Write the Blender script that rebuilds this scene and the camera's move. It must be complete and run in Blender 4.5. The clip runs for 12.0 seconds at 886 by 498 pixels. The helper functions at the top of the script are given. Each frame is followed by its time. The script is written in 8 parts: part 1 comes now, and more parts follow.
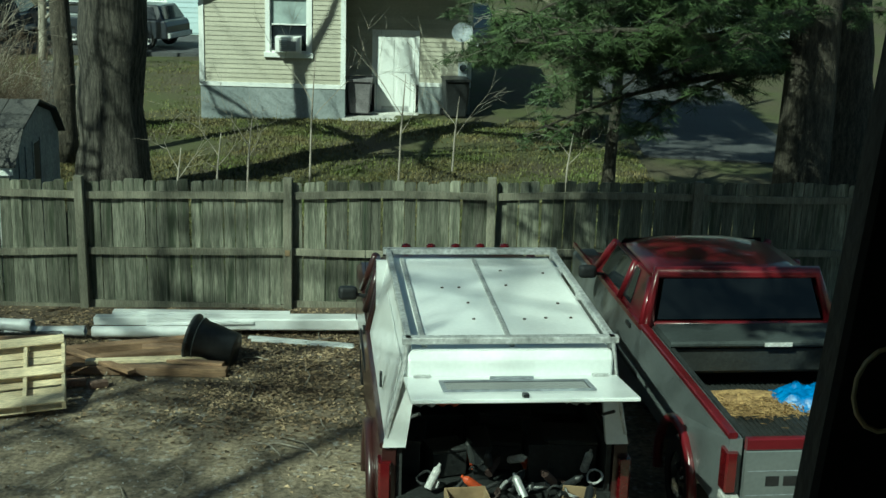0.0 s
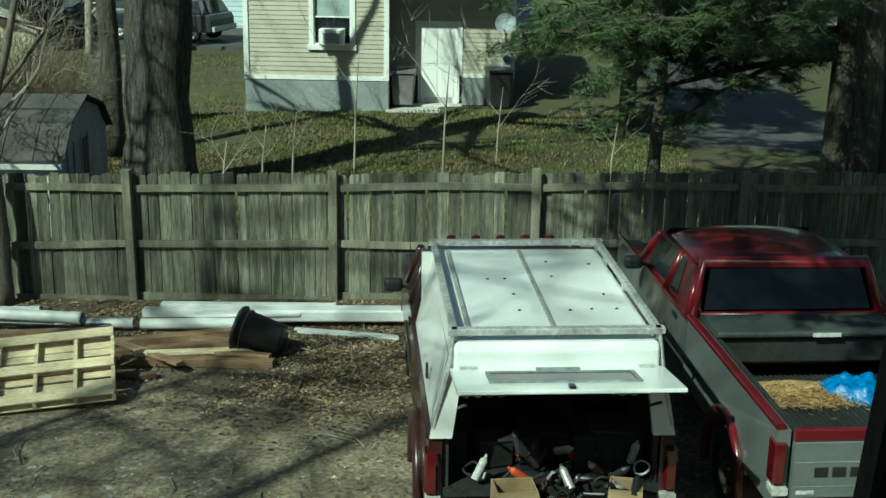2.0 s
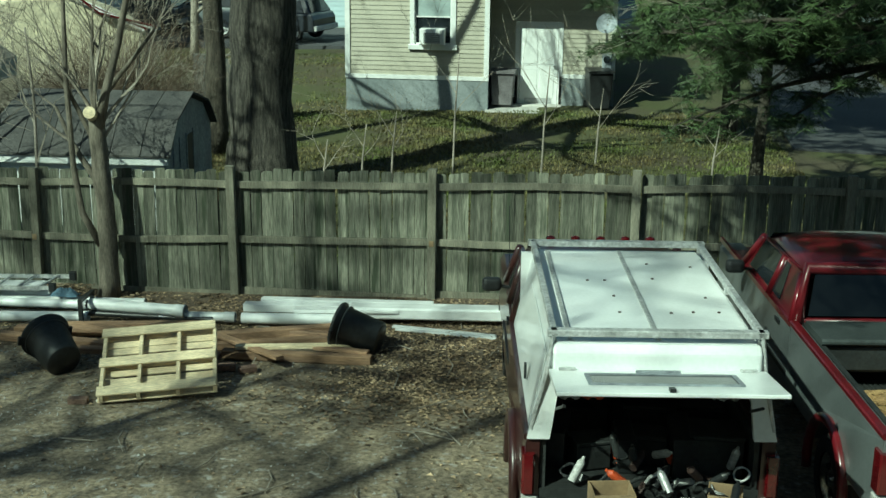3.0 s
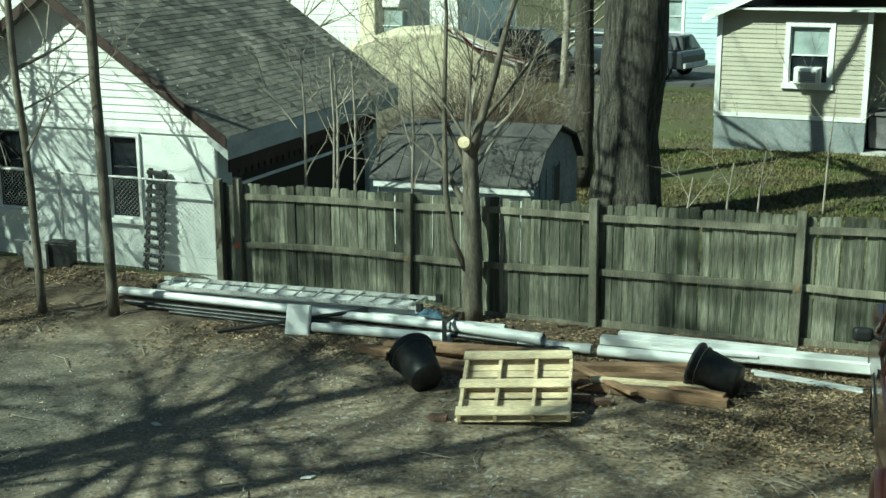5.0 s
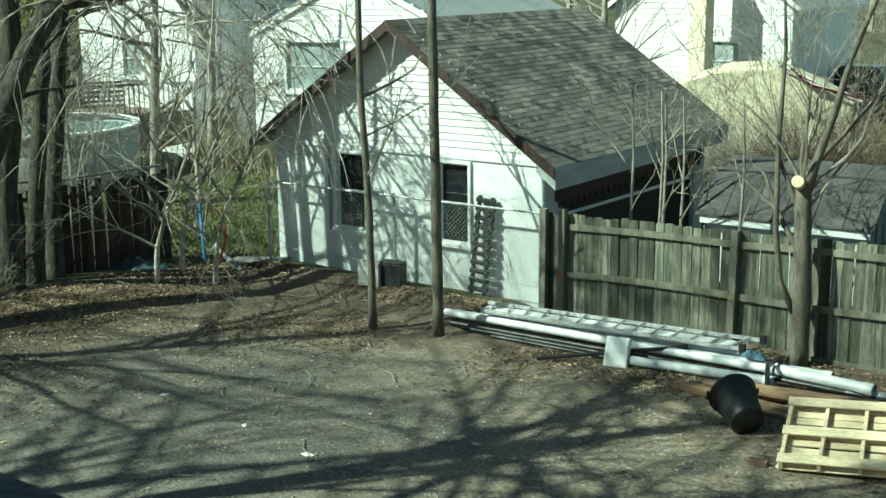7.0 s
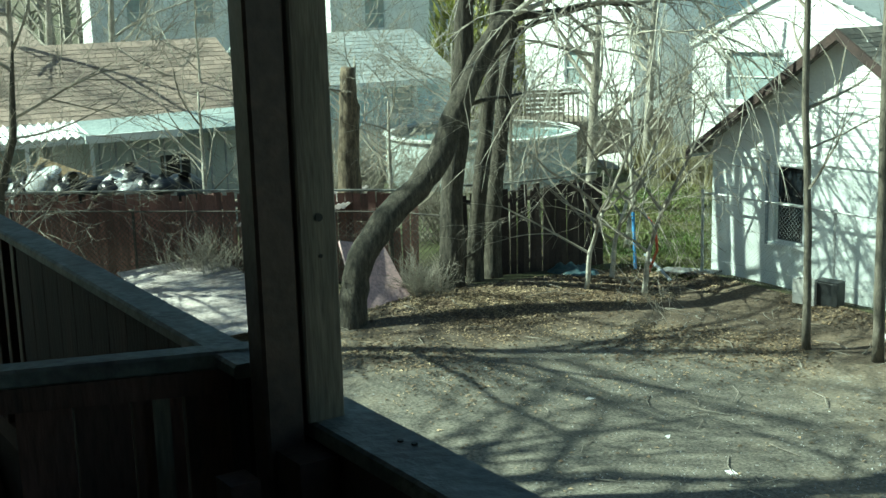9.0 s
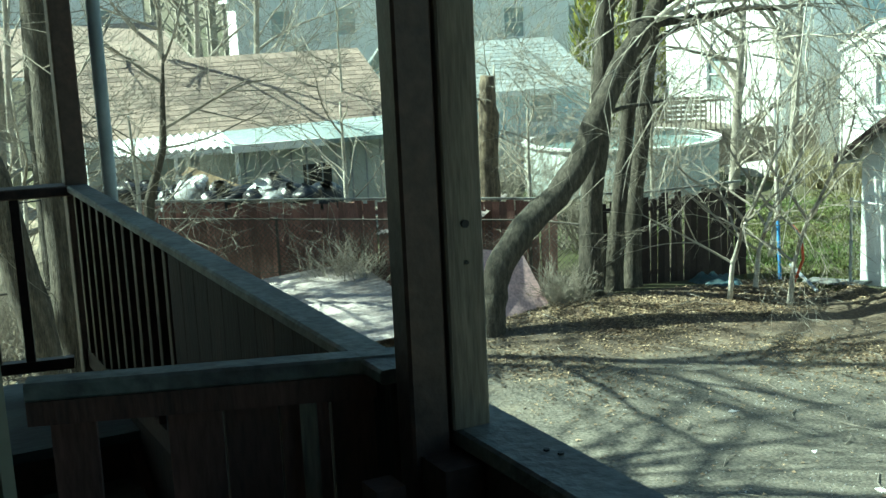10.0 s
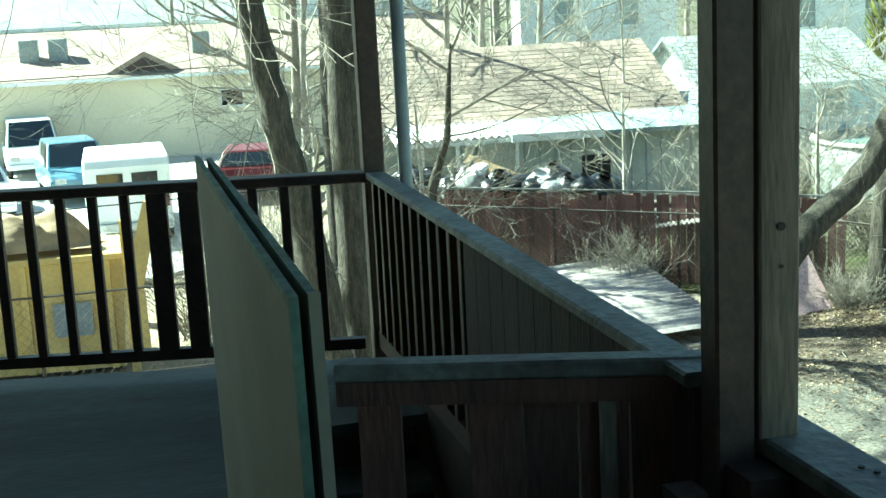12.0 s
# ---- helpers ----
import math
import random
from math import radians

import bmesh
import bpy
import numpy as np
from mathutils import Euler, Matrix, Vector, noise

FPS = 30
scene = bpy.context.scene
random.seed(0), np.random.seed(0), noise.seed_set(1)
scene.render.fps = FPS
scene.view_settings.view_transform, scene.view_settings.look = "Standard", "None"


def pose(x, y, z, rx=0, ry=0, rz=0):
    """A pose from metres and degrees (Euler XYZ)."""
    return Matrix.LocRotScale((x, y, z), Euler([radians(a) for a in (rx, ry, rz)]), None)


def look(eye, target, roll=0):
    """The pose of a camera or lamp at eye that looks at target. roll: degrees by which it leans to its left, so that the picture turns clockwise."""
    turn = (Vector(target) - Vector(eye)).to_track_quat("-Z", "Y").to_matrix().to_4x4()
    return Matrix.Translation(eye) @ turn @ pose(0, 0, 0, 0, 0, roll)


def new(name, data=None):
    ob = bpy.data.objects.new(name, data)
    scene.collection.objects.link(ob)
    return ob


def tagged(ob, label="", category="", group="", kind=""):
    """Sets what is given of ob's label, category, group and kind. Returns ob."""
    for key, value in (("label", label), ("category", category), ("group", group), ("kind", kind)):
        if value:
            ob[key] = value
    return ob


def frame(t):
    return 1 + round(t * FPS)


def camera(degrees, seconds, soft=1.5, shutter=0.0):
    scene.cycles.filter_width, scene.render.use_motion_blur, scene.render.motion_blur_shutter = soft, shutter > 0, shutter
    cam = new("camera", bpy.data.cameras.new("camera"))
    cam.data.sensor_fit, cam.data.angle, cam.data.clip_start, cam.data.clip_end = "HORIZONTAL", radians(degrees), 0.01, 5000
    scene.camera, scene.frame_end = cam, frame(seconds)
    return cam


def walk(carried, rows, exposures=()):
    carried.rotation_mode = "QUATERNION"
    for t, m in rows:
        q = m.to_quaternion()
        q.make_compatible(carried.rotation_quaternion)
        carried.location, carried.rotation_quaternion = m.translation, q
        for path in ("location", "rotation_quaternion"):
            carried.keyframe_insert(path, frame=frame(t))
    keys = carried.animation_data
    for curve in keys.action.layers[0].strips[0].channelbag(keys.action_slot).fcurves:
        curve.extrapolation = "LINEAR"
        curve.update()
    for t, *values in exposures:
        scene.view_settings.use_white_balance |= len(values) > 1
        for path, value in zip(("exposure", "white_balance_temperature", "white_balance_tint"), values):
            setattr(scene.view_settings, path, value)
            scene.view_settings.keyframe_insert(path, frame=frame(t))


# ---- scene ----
cam = camera(38.5, 12.0, soft=1.5)
# seconds, eye x y z, yaw to the left, pitch, roll
PATH = [
    (0, -0.014, 0.425, 5.201, 0.04, -15.21, 1.71),
    (0.5, -0.014, 0.418, 5.196, -0.44, -16.18, 1.43),
    (1, -0.004, 0.424, 5.200, -0.30, -15.99, 1.39),
    (1.5, -0.015, 0.430, 5.196, 0.51, -15.80, 1.11),
    (2, -0.027, 0.413, 5.208, 2.08, -15.66, 0.87),
    (2.5, -0.044, 0.399, 5.207, 3.40, -15.66, 0.51),
    (3, -0.071, 0.397, 5.202, 6.52, -15.70, 0.69),
    (3.2, -0.055, 0.409, 5.216, 8.36, -15.78, 0.11),
    (4.8, -0.074, 0.385, 5.197, 21.17, -14.60, -0.55),
    (5, -0.142, 0.343, 5.187, 22.98, -14.13, -0.23),
    (5.5, -0.226, 0.302, 5.200, 30.38, -13.60, 1.35),
    (6, -0.181, 0.246, 5.185, 33.30, -12.37, 1.23),
    (6.5, -0.170, 0.230, 5.190, 33.84, -13.86, -0.67),
    (7, -0.214, 0.181, 5.203, 37.42, -12.57, -0.53),
    (7.5, -0.245, 0.150, 5.206, 42.21, -11.81, -0.49),
    (7.7, -0.264, 0.128, 5.201, 44.69, -12.07, -0.90),
    (9.5, -0.274, 0.132, 5.202, 60.24, -11.32, -1.96),
    (10, -0.294, 0.126, 5.195, 63.27, -11.14, -2.67),
    (10.5, -0.309, 0.116, 5.196, 65.95, -11.03, -2.79),
    (11, -0.316, 0.102, 5.198, 68.20, -10.79, -2.43),
    (11.5, -0.320, 0.072, 5.201, 72.44, -10.58, -2.45),
    (12, -0.335, 0.071, 5.207, 75.78, -10.99, -2.89),]


def eye_pose(x, y, z, yaw, pitch, roll):
    a, p = radians(yaw), radians(pitch)
    ahead = Vector((-math.sin(a) * math.cos(p), math.cos(a) * math.cos(p), math.sin(p)))
    return look((x, y, z), Vector((x, y, z)) + ahead, roll)


walk(cam, [(t, eye_pose(*p)) for t, *p in PATH],
     exposures=[(0, 0.2, 5950, -28), (3.2, 0.26, 5950, -28), (5.0, 0.62, 5950, -27), (7.5, 0.95, 5900, -27), (9.5, 1.6, 5800, -28), (12.0, 2.55, 5650, -29)])

# ---- light ----
SUN_EL, SUN_AZ = radians(42), (-0.62, -0.785)
world = bpy.data.worlds.new("sky")
scene.world = world
world.use_nodes = True
wn = world.node_tree
sky = wn.nodes.new("ShaderNodeTexSky")
sky.sky_type = "NISHITA"
sky.sun_disc = False
sky.sun_elevation = SUN_EL
sky.sun_rotation = math.atan2(SUN_AZ[0], SUN_AZ[1])
wn.links.new(sky.outputs[0], wn.nodes["Background"].inputs[0])
wn.nodes["Background"].inputs[1].default_value = 0.046
sun_data = bpy.data.lights.new("sun", "SUN")
sun_data.energy, sun_data.angle, sun_data.color = 5.0, radians(0.55), (1.0, 0.95, 0.86)
sun = new("sun", sun_data)
sun.matrix_world = look((SUN_AZ[0] * 40, SUN_AZ[1] * 40, 40), (0, 0, 40 - 40 * math.tan(SUN_EL)))

# ---- materials ----
MATS = {}


def mat(name, c, rough=0.7, metal=0.0, c2=None, scale=3.0, fine=40.0, bump=0.2, stretch=(1, 1, 1), piece=0.0, island=False, spots=None, coat=0.0, sheen=0.35, relief=0.02):
    """A surface with broad stains, fine grain and relief. c2: the second tone; piece: how far pieces differ; spots: (colour, scale, amount)."""
    m = bpy.data.materials.new(name)
    MATS[name] = m
    m.use_nodes = True
    nt = m.node_tree
    n, l = nt.nodes, nt.links
    b = n["Principled BSDF"]
    co = n.new("ShaderNodeTexCoord")
    mp = n.new("ShaderNodeMapping")
    mp.inputs["Scale"].default_value = stretch
    l.new(co.outputs["Object"], mp.inputs[0])
    oi = n.new("ShaderNodeObjectInfo")
    ad = n.new("ShaderNodeVectorMath")
    sc = n.new("ShaderNodeVectorMath")
    sc.operation = "SCALE"
    sc.inputs[0].default_value = (7.3, 11.1, 5.7)
    l.new(oi.outputs["Random"], sc.inputs["Scale"])
    l.new(mp.outputs[0], ad.inputs[0])
    l.new(sc.outputs[0], ad.inputs[1])
    big, small = n.new("ShaderNodeTexNoise"), n.new("ShaderNodeTexNoise")
    for t, s, d in ((big, scale, 5), (small, fine, 3)):
        t.inputs["Scale"].default_value, t.inputs["Detail"].default_value = s, d
        l.new(ad.outputs[0], t.inputs["Vector"])
    ramp = n.new("ShaderNodeValToRGB")
    c2 = c2 or tuple(v * 0.62 for v in c)
    ramp.color_ramp.elements[0].position, ramp.color_ramp.elements[1].position = 0.36, 0.66
    ramp.color_ramp.elements[0].color, ramp.color_ramp.elements[1].color = (*c2, 1), (*c, 1)
    l.new(big.outputs[0], ramp.inputs[0])
    hsv = n.new("ShaderNodeHueSaturation")
    mr = n.new("ShaderNodeMapRange")
    mr.inputs["From Min"].default_value, mr.inputs["From Max"].default_value = 0.25, 0.75
    mr.inputs["To Min"].default_value, mr.inputs["To Max"].default_value = 1 - sheen, 1 + sheen
    l.new(small.outputs[0], mr.inputs[0])
    val = mr.outputs[0]
    if piece:
        mp2 = n.new("ShaderNodeMapRange")
        mp2.inputs["To Min"].default_value, mp2.inputs["To Max"].default_value = 1 - piece, 1 + piece
        if island:
            ge = n.new("ShaderNodeNewGeometry")
            l.new(ge.outputs["Random Per Island"], mp2.inputs[0])
        else:
            l.new(oi.outputs["Random"], mp2.inputs[0])
        mu = n.new("ShaderNodeMath")
        mu.operation = "MULTIPLY"
        l.new(val, mu.inputs[0])
        l.new(mp2.outputs[0], mu.inputs[1])
        val = mu.outputs[0]
    l.new(val, hsv.inputs["Value"])
    l.new(ramp.outputs[0], hsv.inputs["Color"])
    col = hsv.outputs[0]
    if spots:
        sn = n.new("ShaderNodeTexNoise")
        sn.inputs["Scale"].default_value, sn.inputs["Detail"].default_value = spots[1], 6
        l.new(ad.outputs[0], sn.inputs["Vector"])
        sr = n.new("ShaderNodeMapRange")
        sr.inputs["From Min"].default_value, sr.inputs["From Max"].default_value = spots[2], spots[2] + 0.1
        l.new(sn.outputs[0], sr.inputs[0])
        mx = n.new("ShaderNodeMix")
        mx.data_type = "RGBA"
        l.new(sr.outputs[0], mx.inputs[0])
        l.new(col, mx.inputs[6])
        mx.inputs[7].default_value = (*spots[0], 1)
        col = mx.outputs[2]
    l.new(col, b.inputs["Base Color"])
    b.inputs["Roughness"].default_value, b.inputs["Metallic"].default_value = rough, metal
    b.inputs["Coat Weight"].default_value = coat
    if bump:
        bp = n.new("ShaderNodeBump")
        bp.inputs["Strength"].default_value, bp.inputs["Distance"].default_value = bump, relief
        l.new(small.outputs[0], bp.inputs["Height"])
        l.new(bp.outputs[0], b.inputs["Normal"])
    return m


def glass_mat(name, c, rough=0.05):
    m = mat(name, c, rough, bump=0, sheen=0.05)
    m.node_tree.nodes["Principled BSDF"].inputs["Specular IOR Level"].default_value = 0.8
    return m


SOIL = mat("yard_soil", (0.275, 0.225, 0.155), 0.95, c2=(0.145, 0.122, 0.09), scale=1.3, fine=20, bump=1.0, sheen=0.6, spots=((0.34, 0.325, 0.295), 11.0, 0.58))
LAWN = mat("lawn_soil", (0.058, 0.066, 0.019), 0.95, c2=(0.06, 0.05, 0.027), scale=0.5, fine=18, bump=0.8)
GRASS = mat("grass_blade", (0.085, 0.108, 0.022), 0.7, c2=(0.135, 0.11, 0.045), scale=0.9, fine=6, bump=0, piece=0.55, island=True)
LEAF = mat("dead_leaf", (0.37, 0.285, 0.18), 0.8, c2=(0.15, 0.105, 0.065), scale=2, fine=30, bump=0.1, piece=0.65, island=True)
STONE = mat("gravel_stone", (0.36, 0.36, 0.34), 0.85, c2=(0.2, 0.2, 0.2), scale=5, fine=60, bump=0.2, piece=0.5, island=True)
FENCE = mat("weathered_cedar", (0.225, 0.226, 0.177), 0.9, c2=(0.092, 0.098, 0.073), scale=2.0, fine=14, bump=0.7, stretch=(7, 7, 0.5), piece=0.45, sheen=0.55, spots=((0.055, 0.068, 0.043), 1.4, 0.55))
FPOST = mat("weathered_post", (0.25, 0.24, 0.185), 0.9, c2=(0.15, 0.145, 0.112), scale=2, fine=30, bump=0.4, stretch=(4, 4, 0.5), piece=0.2)
BARK = mat("bark", (0.125, 0.11, 0.085), 0.95, c2=(0.055, 0.048, 0.038), scale=6, fine=25, bump=1.0, stretch=(3, 3, 0.6), sheen=0.5, relief=0.06)
TWIG = mat("twig_bark", (0.34, 0.31, 0.26), 0.9, c2=(0.2, 0.175, 0.14), scale=3, fine=30, bump=0.2)
NEEDLE = mat("pine_needle", (0.066, 0.105, 0.032), 0.6, c2=(0.032, 0.052, 0.018), scale=0.7, fine=8, bump=0, piece=0.55, island=True)
CEDAR = mat("cedar_leaf", (0.30, 0.29, 0.05), 0.7, c2=(0.14, 0.16, 0.03), scale=1, fine=8, bump=0, piece=0.5, island=True)
WHITE = mat("white_paint", (0.80, 0.81, 0.80), 0.5, c2=(0.72, 0.74, 0.73), scale=1.2, fine=30, bump=0.08, sheen=0.06)
WALLW = mat("white_stucco", (0.78, 0.80, 0.79), 0.8, c2=(0.66, 0.69, 0.68), scale=1.0, fine=30, bump=0.25, sheen=0.08)
SIDING = mat("white_siding", (0.80, 0.80, 0.78), 0.55, c2=(0.72, 0.73, 0.72), scale=0.8, fine=25, bump=0.1, sheen=0.06, piece=0.05, island=True)
CREAM = mat("cream_siding", (0.44, 0.42, 0.345), 0.6, c2=(0.37, 0.352, 0.285), scale=0.8, fine=20, bump=0.1, sheen=0.08, piece=0.07, island=True)
GREYBLK = mat("grey_foundation", (0.28, 0.305, 0.315), 0.9, c2=(0.2, 0.225, 0.235), scale=0.9, fine=20, bump=0.4, sheen=0.15)
SHINGLE = mat("grey_shingle", (0.21, 0.2, 0.172), 0.95, c2=(0.1, 0.098, 0.086), scale=1.3, fine=60, bump=0.4, piece=0.55, island=True, spots=((0.055, 0.058, 0.05), 2.2, 0.58))
TANROOF = mat("tan_shingle", (0.275, 0.212, 0.172), 0.95, c2=(0.2, 0.155, 0.128), scale=0.6, fine=30, bump=0.3, piece=0.25, island=True)
SHEDROOF = mat("shed_roof_felt", (0.10, 0.096, 0.09), 0.85, c2=(0.055, 0.055, 0.055), scale=1.5, fine=30, bump=0.3, piece=0.15, island=True)
SHEDSIDE = mat("shed_side_metal", (0.30, 0.33, 0.36), 0.6, c2=(0.2, 0.22, 0.25), scale=2, fine=20, bump=0.1)
# Near-black: painted shade in openings and holes, own colour on nails, chassis, cables.
DARK = mat("black_or_shade", (0.012, 0.012, 0.014), 0.6, bump=0)
PANE = glass_mat("window_glass", (0.02, 0.025, 0.03))
CURTAIN = mat("window_blind", (0.35, 0.42, 0.42), 0.7, bump=0.1, sheen=0.1)
BROWNTRIM = mat("brown_fascia", (0.055, 0.033, 0.028), 0.7, c2=(0.035, 0.022, 0.02), scale=3, fine=30)
REDWOOD = mat("stained_red_wood", (0.20, 0.10, 0.08), 0.85, c2=(0.12, 0.065, 0.055), scale=2, fine=30, bump=0.4, stretch=(3, 3, 0.6), piece=0.25)
PORCHW = mat("porch_brown_paint", (0.066, 0.036, 0.029), 0.55, c2=(0.04, 0.024, 0.02), scale=4, fine=35, bump=0.15, piece=0.12)
RAILTOP = mat("worn_rail_cap", (0.19, 0.20, 0.19), 0.6, c2=(0.09, 0.08, 0.075), scale=4, fine=35, bump=0.3, spots=((0.34, 0.34, 0.32), 9, 0.66))
RAWWOOD = mat("bare_lumber", (0.23, 0.195, 0.15), 0.8, c2=(0.14, 0.115, 0.09), scale=2, fine=25, bump=0.2, stretch=(5, 5, 0.5))
DECK = mat("deck_floor_paint", (0.1, 0.125, 0.13), 0.75, c2=(0.058, 0.073, 0.077), scale=1.6, fine=24, bump=0.12, sheen=0.25, stretch=(2.5, 0.5, 1), spots=((0.035, 0.042, 0.045), 5, 0.66))
STEEL = mat("galvanised_steel", (0.58, 0.59, 0.59), 0.5, 0.4, c2=(0.4, 0.41, 0.41), scale=4, fine=30, bump=0.1)
PVC = mat("white_pvc", (0.80, 0.82, 0.82), 0.4, c2=(0.66, 0.68, 0.68), scale=2.5, fine=15, bump=0.05, sheen=0.1, stretch=(0.4, 1, 1))
BLACKPL = mat("black_plastic", (0.025, 0.028, 0.03), 0.42, c2=(0.016, 0.017, 0.018), scale=3, fine=20, bump=0.08)
PALLET = mat("new_pallet_pine", (0.72, 0.62, 0.42), 0.75, c2=(0.60, 0.50, 0.33), scale=2, fine=25, bump=0.3, piece=0.12, stretch=(0.6, 5, 5))
PLANK = mat("old_plank", (0.34, 0.215, 0.125), 0.85, c2=(0.2, 0.13, 0.085), scale=2, fine=25, bump=0.4, piece=0.35, stretch=(0.5, 5, 5))
MAROON = mat("maroon_car_paint", (0.04, 0.014, 0.013), 0.3, c2=(0.028, 0.011, 0.01), scale=2, fine=30, bump=0, coat=0.6, sheen=0.08)
REDPAINT = mat("red_car_paint", (0.125, 0.008, 0.014), 0.28, c2=(0.085, 0.006, 0.01), scale=2, fine=30, bump=0, coat=0.6, sheen=0.08)
SILVER = mat("silver_car_paint", (0.185, 0.205, 0.21), 0.4, 0.3, c2=(0.15, 0.168, 0.172), scale=1.5, fine=30, bump=0, coat=0.4, sheen=0.08)
CAPW = mat("white_fibreglass", (0.83, 0.85, 0.85), 0.3, c2=(0.76, 0.79, 0.79), scale=1.5, fine=30, bump=0, coat=0.4, sheen=0.04)
TYRE = mat("tyre_rubber", (0.02, 0.02, 0.02), 0.85, bump=0.3, fine=60)
CHROME = mat("chrome", (0.6, 0.6, 0.6), 0.18, 1.0, bump=0, sheen=0.03)
LAMP = mat("red_lens", (0.1, 0.005, 0.008), 0.15, bump=0, coat=0.8, sheen=0.1)
CLEARLENS = mat("clear_lens", (0.6, 0.6, 0.58), 0.15, bump=0, coat=0.8)
BEDBLACK = mat("bed_liner", (0.03, 0.033, 0.033), 0.6, c2=(0.018, 0.02, 0.02), scale=3, fine=30, bump=0.3)
BLUETARP = mat("blue_tarp", (0.02, 0.19, 0.5), 0.42, c2=(0.012, 0.11, 0.33), scale=6, fine=18, bump=0.6)
STRAW = mat("straw", (0.38, 0.255, 0.11), 0.9, c2=(0.24, 0.15, 0.065), scale=8, fine=40, bump=0.6, piece=0.45, island=True)
CARD = mat("cardboard", (0.36, 0.26, 0.15), 0.85, scale=4, fine=30, bump=0.1, sheen=0.1)
GYPSUM = mat("drywall_paper", (0.33, 0.315, 0.26), 0.85, c2=(0.27, 0.26, 0.215), scale=1.5, fine=30, bump=0.1, sheen=0.06)
GREENEDGE = mat("green_board_edge", (0.20, 0.30, 0.25), 0.7, scale=4, fine=30, bump=0.1)
CONCRETE = mat("concrete", (0.50, 0.49, 0.46), 0.9, c2=(0.40, 0.39, 0.37), scale=1, fine=20, bump=0.3, sheen=0.15)
ASPHALT = mat("road_asphalt", (0.07, 0.073, 0.077), 0.9, c2=(0.045, 0.045, 0.05), scale=0.4, fine=20, bump=0.3)
YELLOWW = mat("cream_block_wall", (0.76, 0.685, 0.52), 0.85, c2=(0.68, 0.605, 0.46), scale=0.4, fine=12, bump=0.2, sheen=0.06)
YELLOWP = mat("yellow_paint", (0.60, 0.43, 0.15), 0.5, c2=(0.47, 0.34, 0.13), scale=1.5, fine=20, bump=0.1, sheen=0.12)
BLUEH = mat("blue_siding", (0.52, 0.63, 0.67), 0.7, c2=(0.44, 0.55, 0.60), scale=0.6, fine=20, bump=0.1, sheen=0.06, piece=0.05, island=True)
GREYROOF = mat("pale_grey_shingle", (0.30, 0.325, 0.325), 0.95, c2=(0.22, 0.24, 0.24), scale=0.5, fine=25, bump=0.3, piece=0.12, island=True)
GREENROOF = mat("pale_green_metal", (0.29, 0.335, 0.33), 0.7, c2=(0.21, 0.25, 0.25), scale=0.7, fine=20, bump=0.1)
BLACKBAG = mat("black_rubbish_bag", (0.02, 0.02, 0.023), 0.3, bump=0.5, fine=14)
WHITEBAG = mat("white_rubbish_bag", (0.70, 0.71, 0.72), 0.45, bump=0.5, fine=14)
CARBLUE = mat("blue_car_paint", (0.16, 0.30, 0.40), 0.3, bump=0, coat=0.6, sheen=0.05)
CARDARK = mat("dark_car_paint", (0.03, 0.035, 0.045), 0.3, bump=0, coat=0.6, sheen=0.05)
PLASTICBLUE = mat("blue_plastic", (0.05, 0.22, 0.50), 0.5, bump=0.1)
ORANGE = mat("orange_plastic", (0.65, 0.10, 0.03), 0.5, bump=0.1)
PAPER = mat("printed_grey", (0.62, 0.63, 0.62), 0.6, bump=0)
PORCHB = mat("worn_brown_boards", (0.15, 0.072, 0.055), 0.65, c2=(0.085, 0.044, 0.035), scale=3, fine=30, bump=0.25, stretch=(3, 3, 0.5), piece=0.3)
# Blackened glass: dark tree reflections in the rear windows are put into its colour.
DARKPANE = mat("dark_reflection_glass", (0.006, 0.007, 0.008), 0.12, bump=0, sheen=0.02)
INK = mat("black_lettering", (0.02, 0.02, 0.022), 0.5, bump=0)


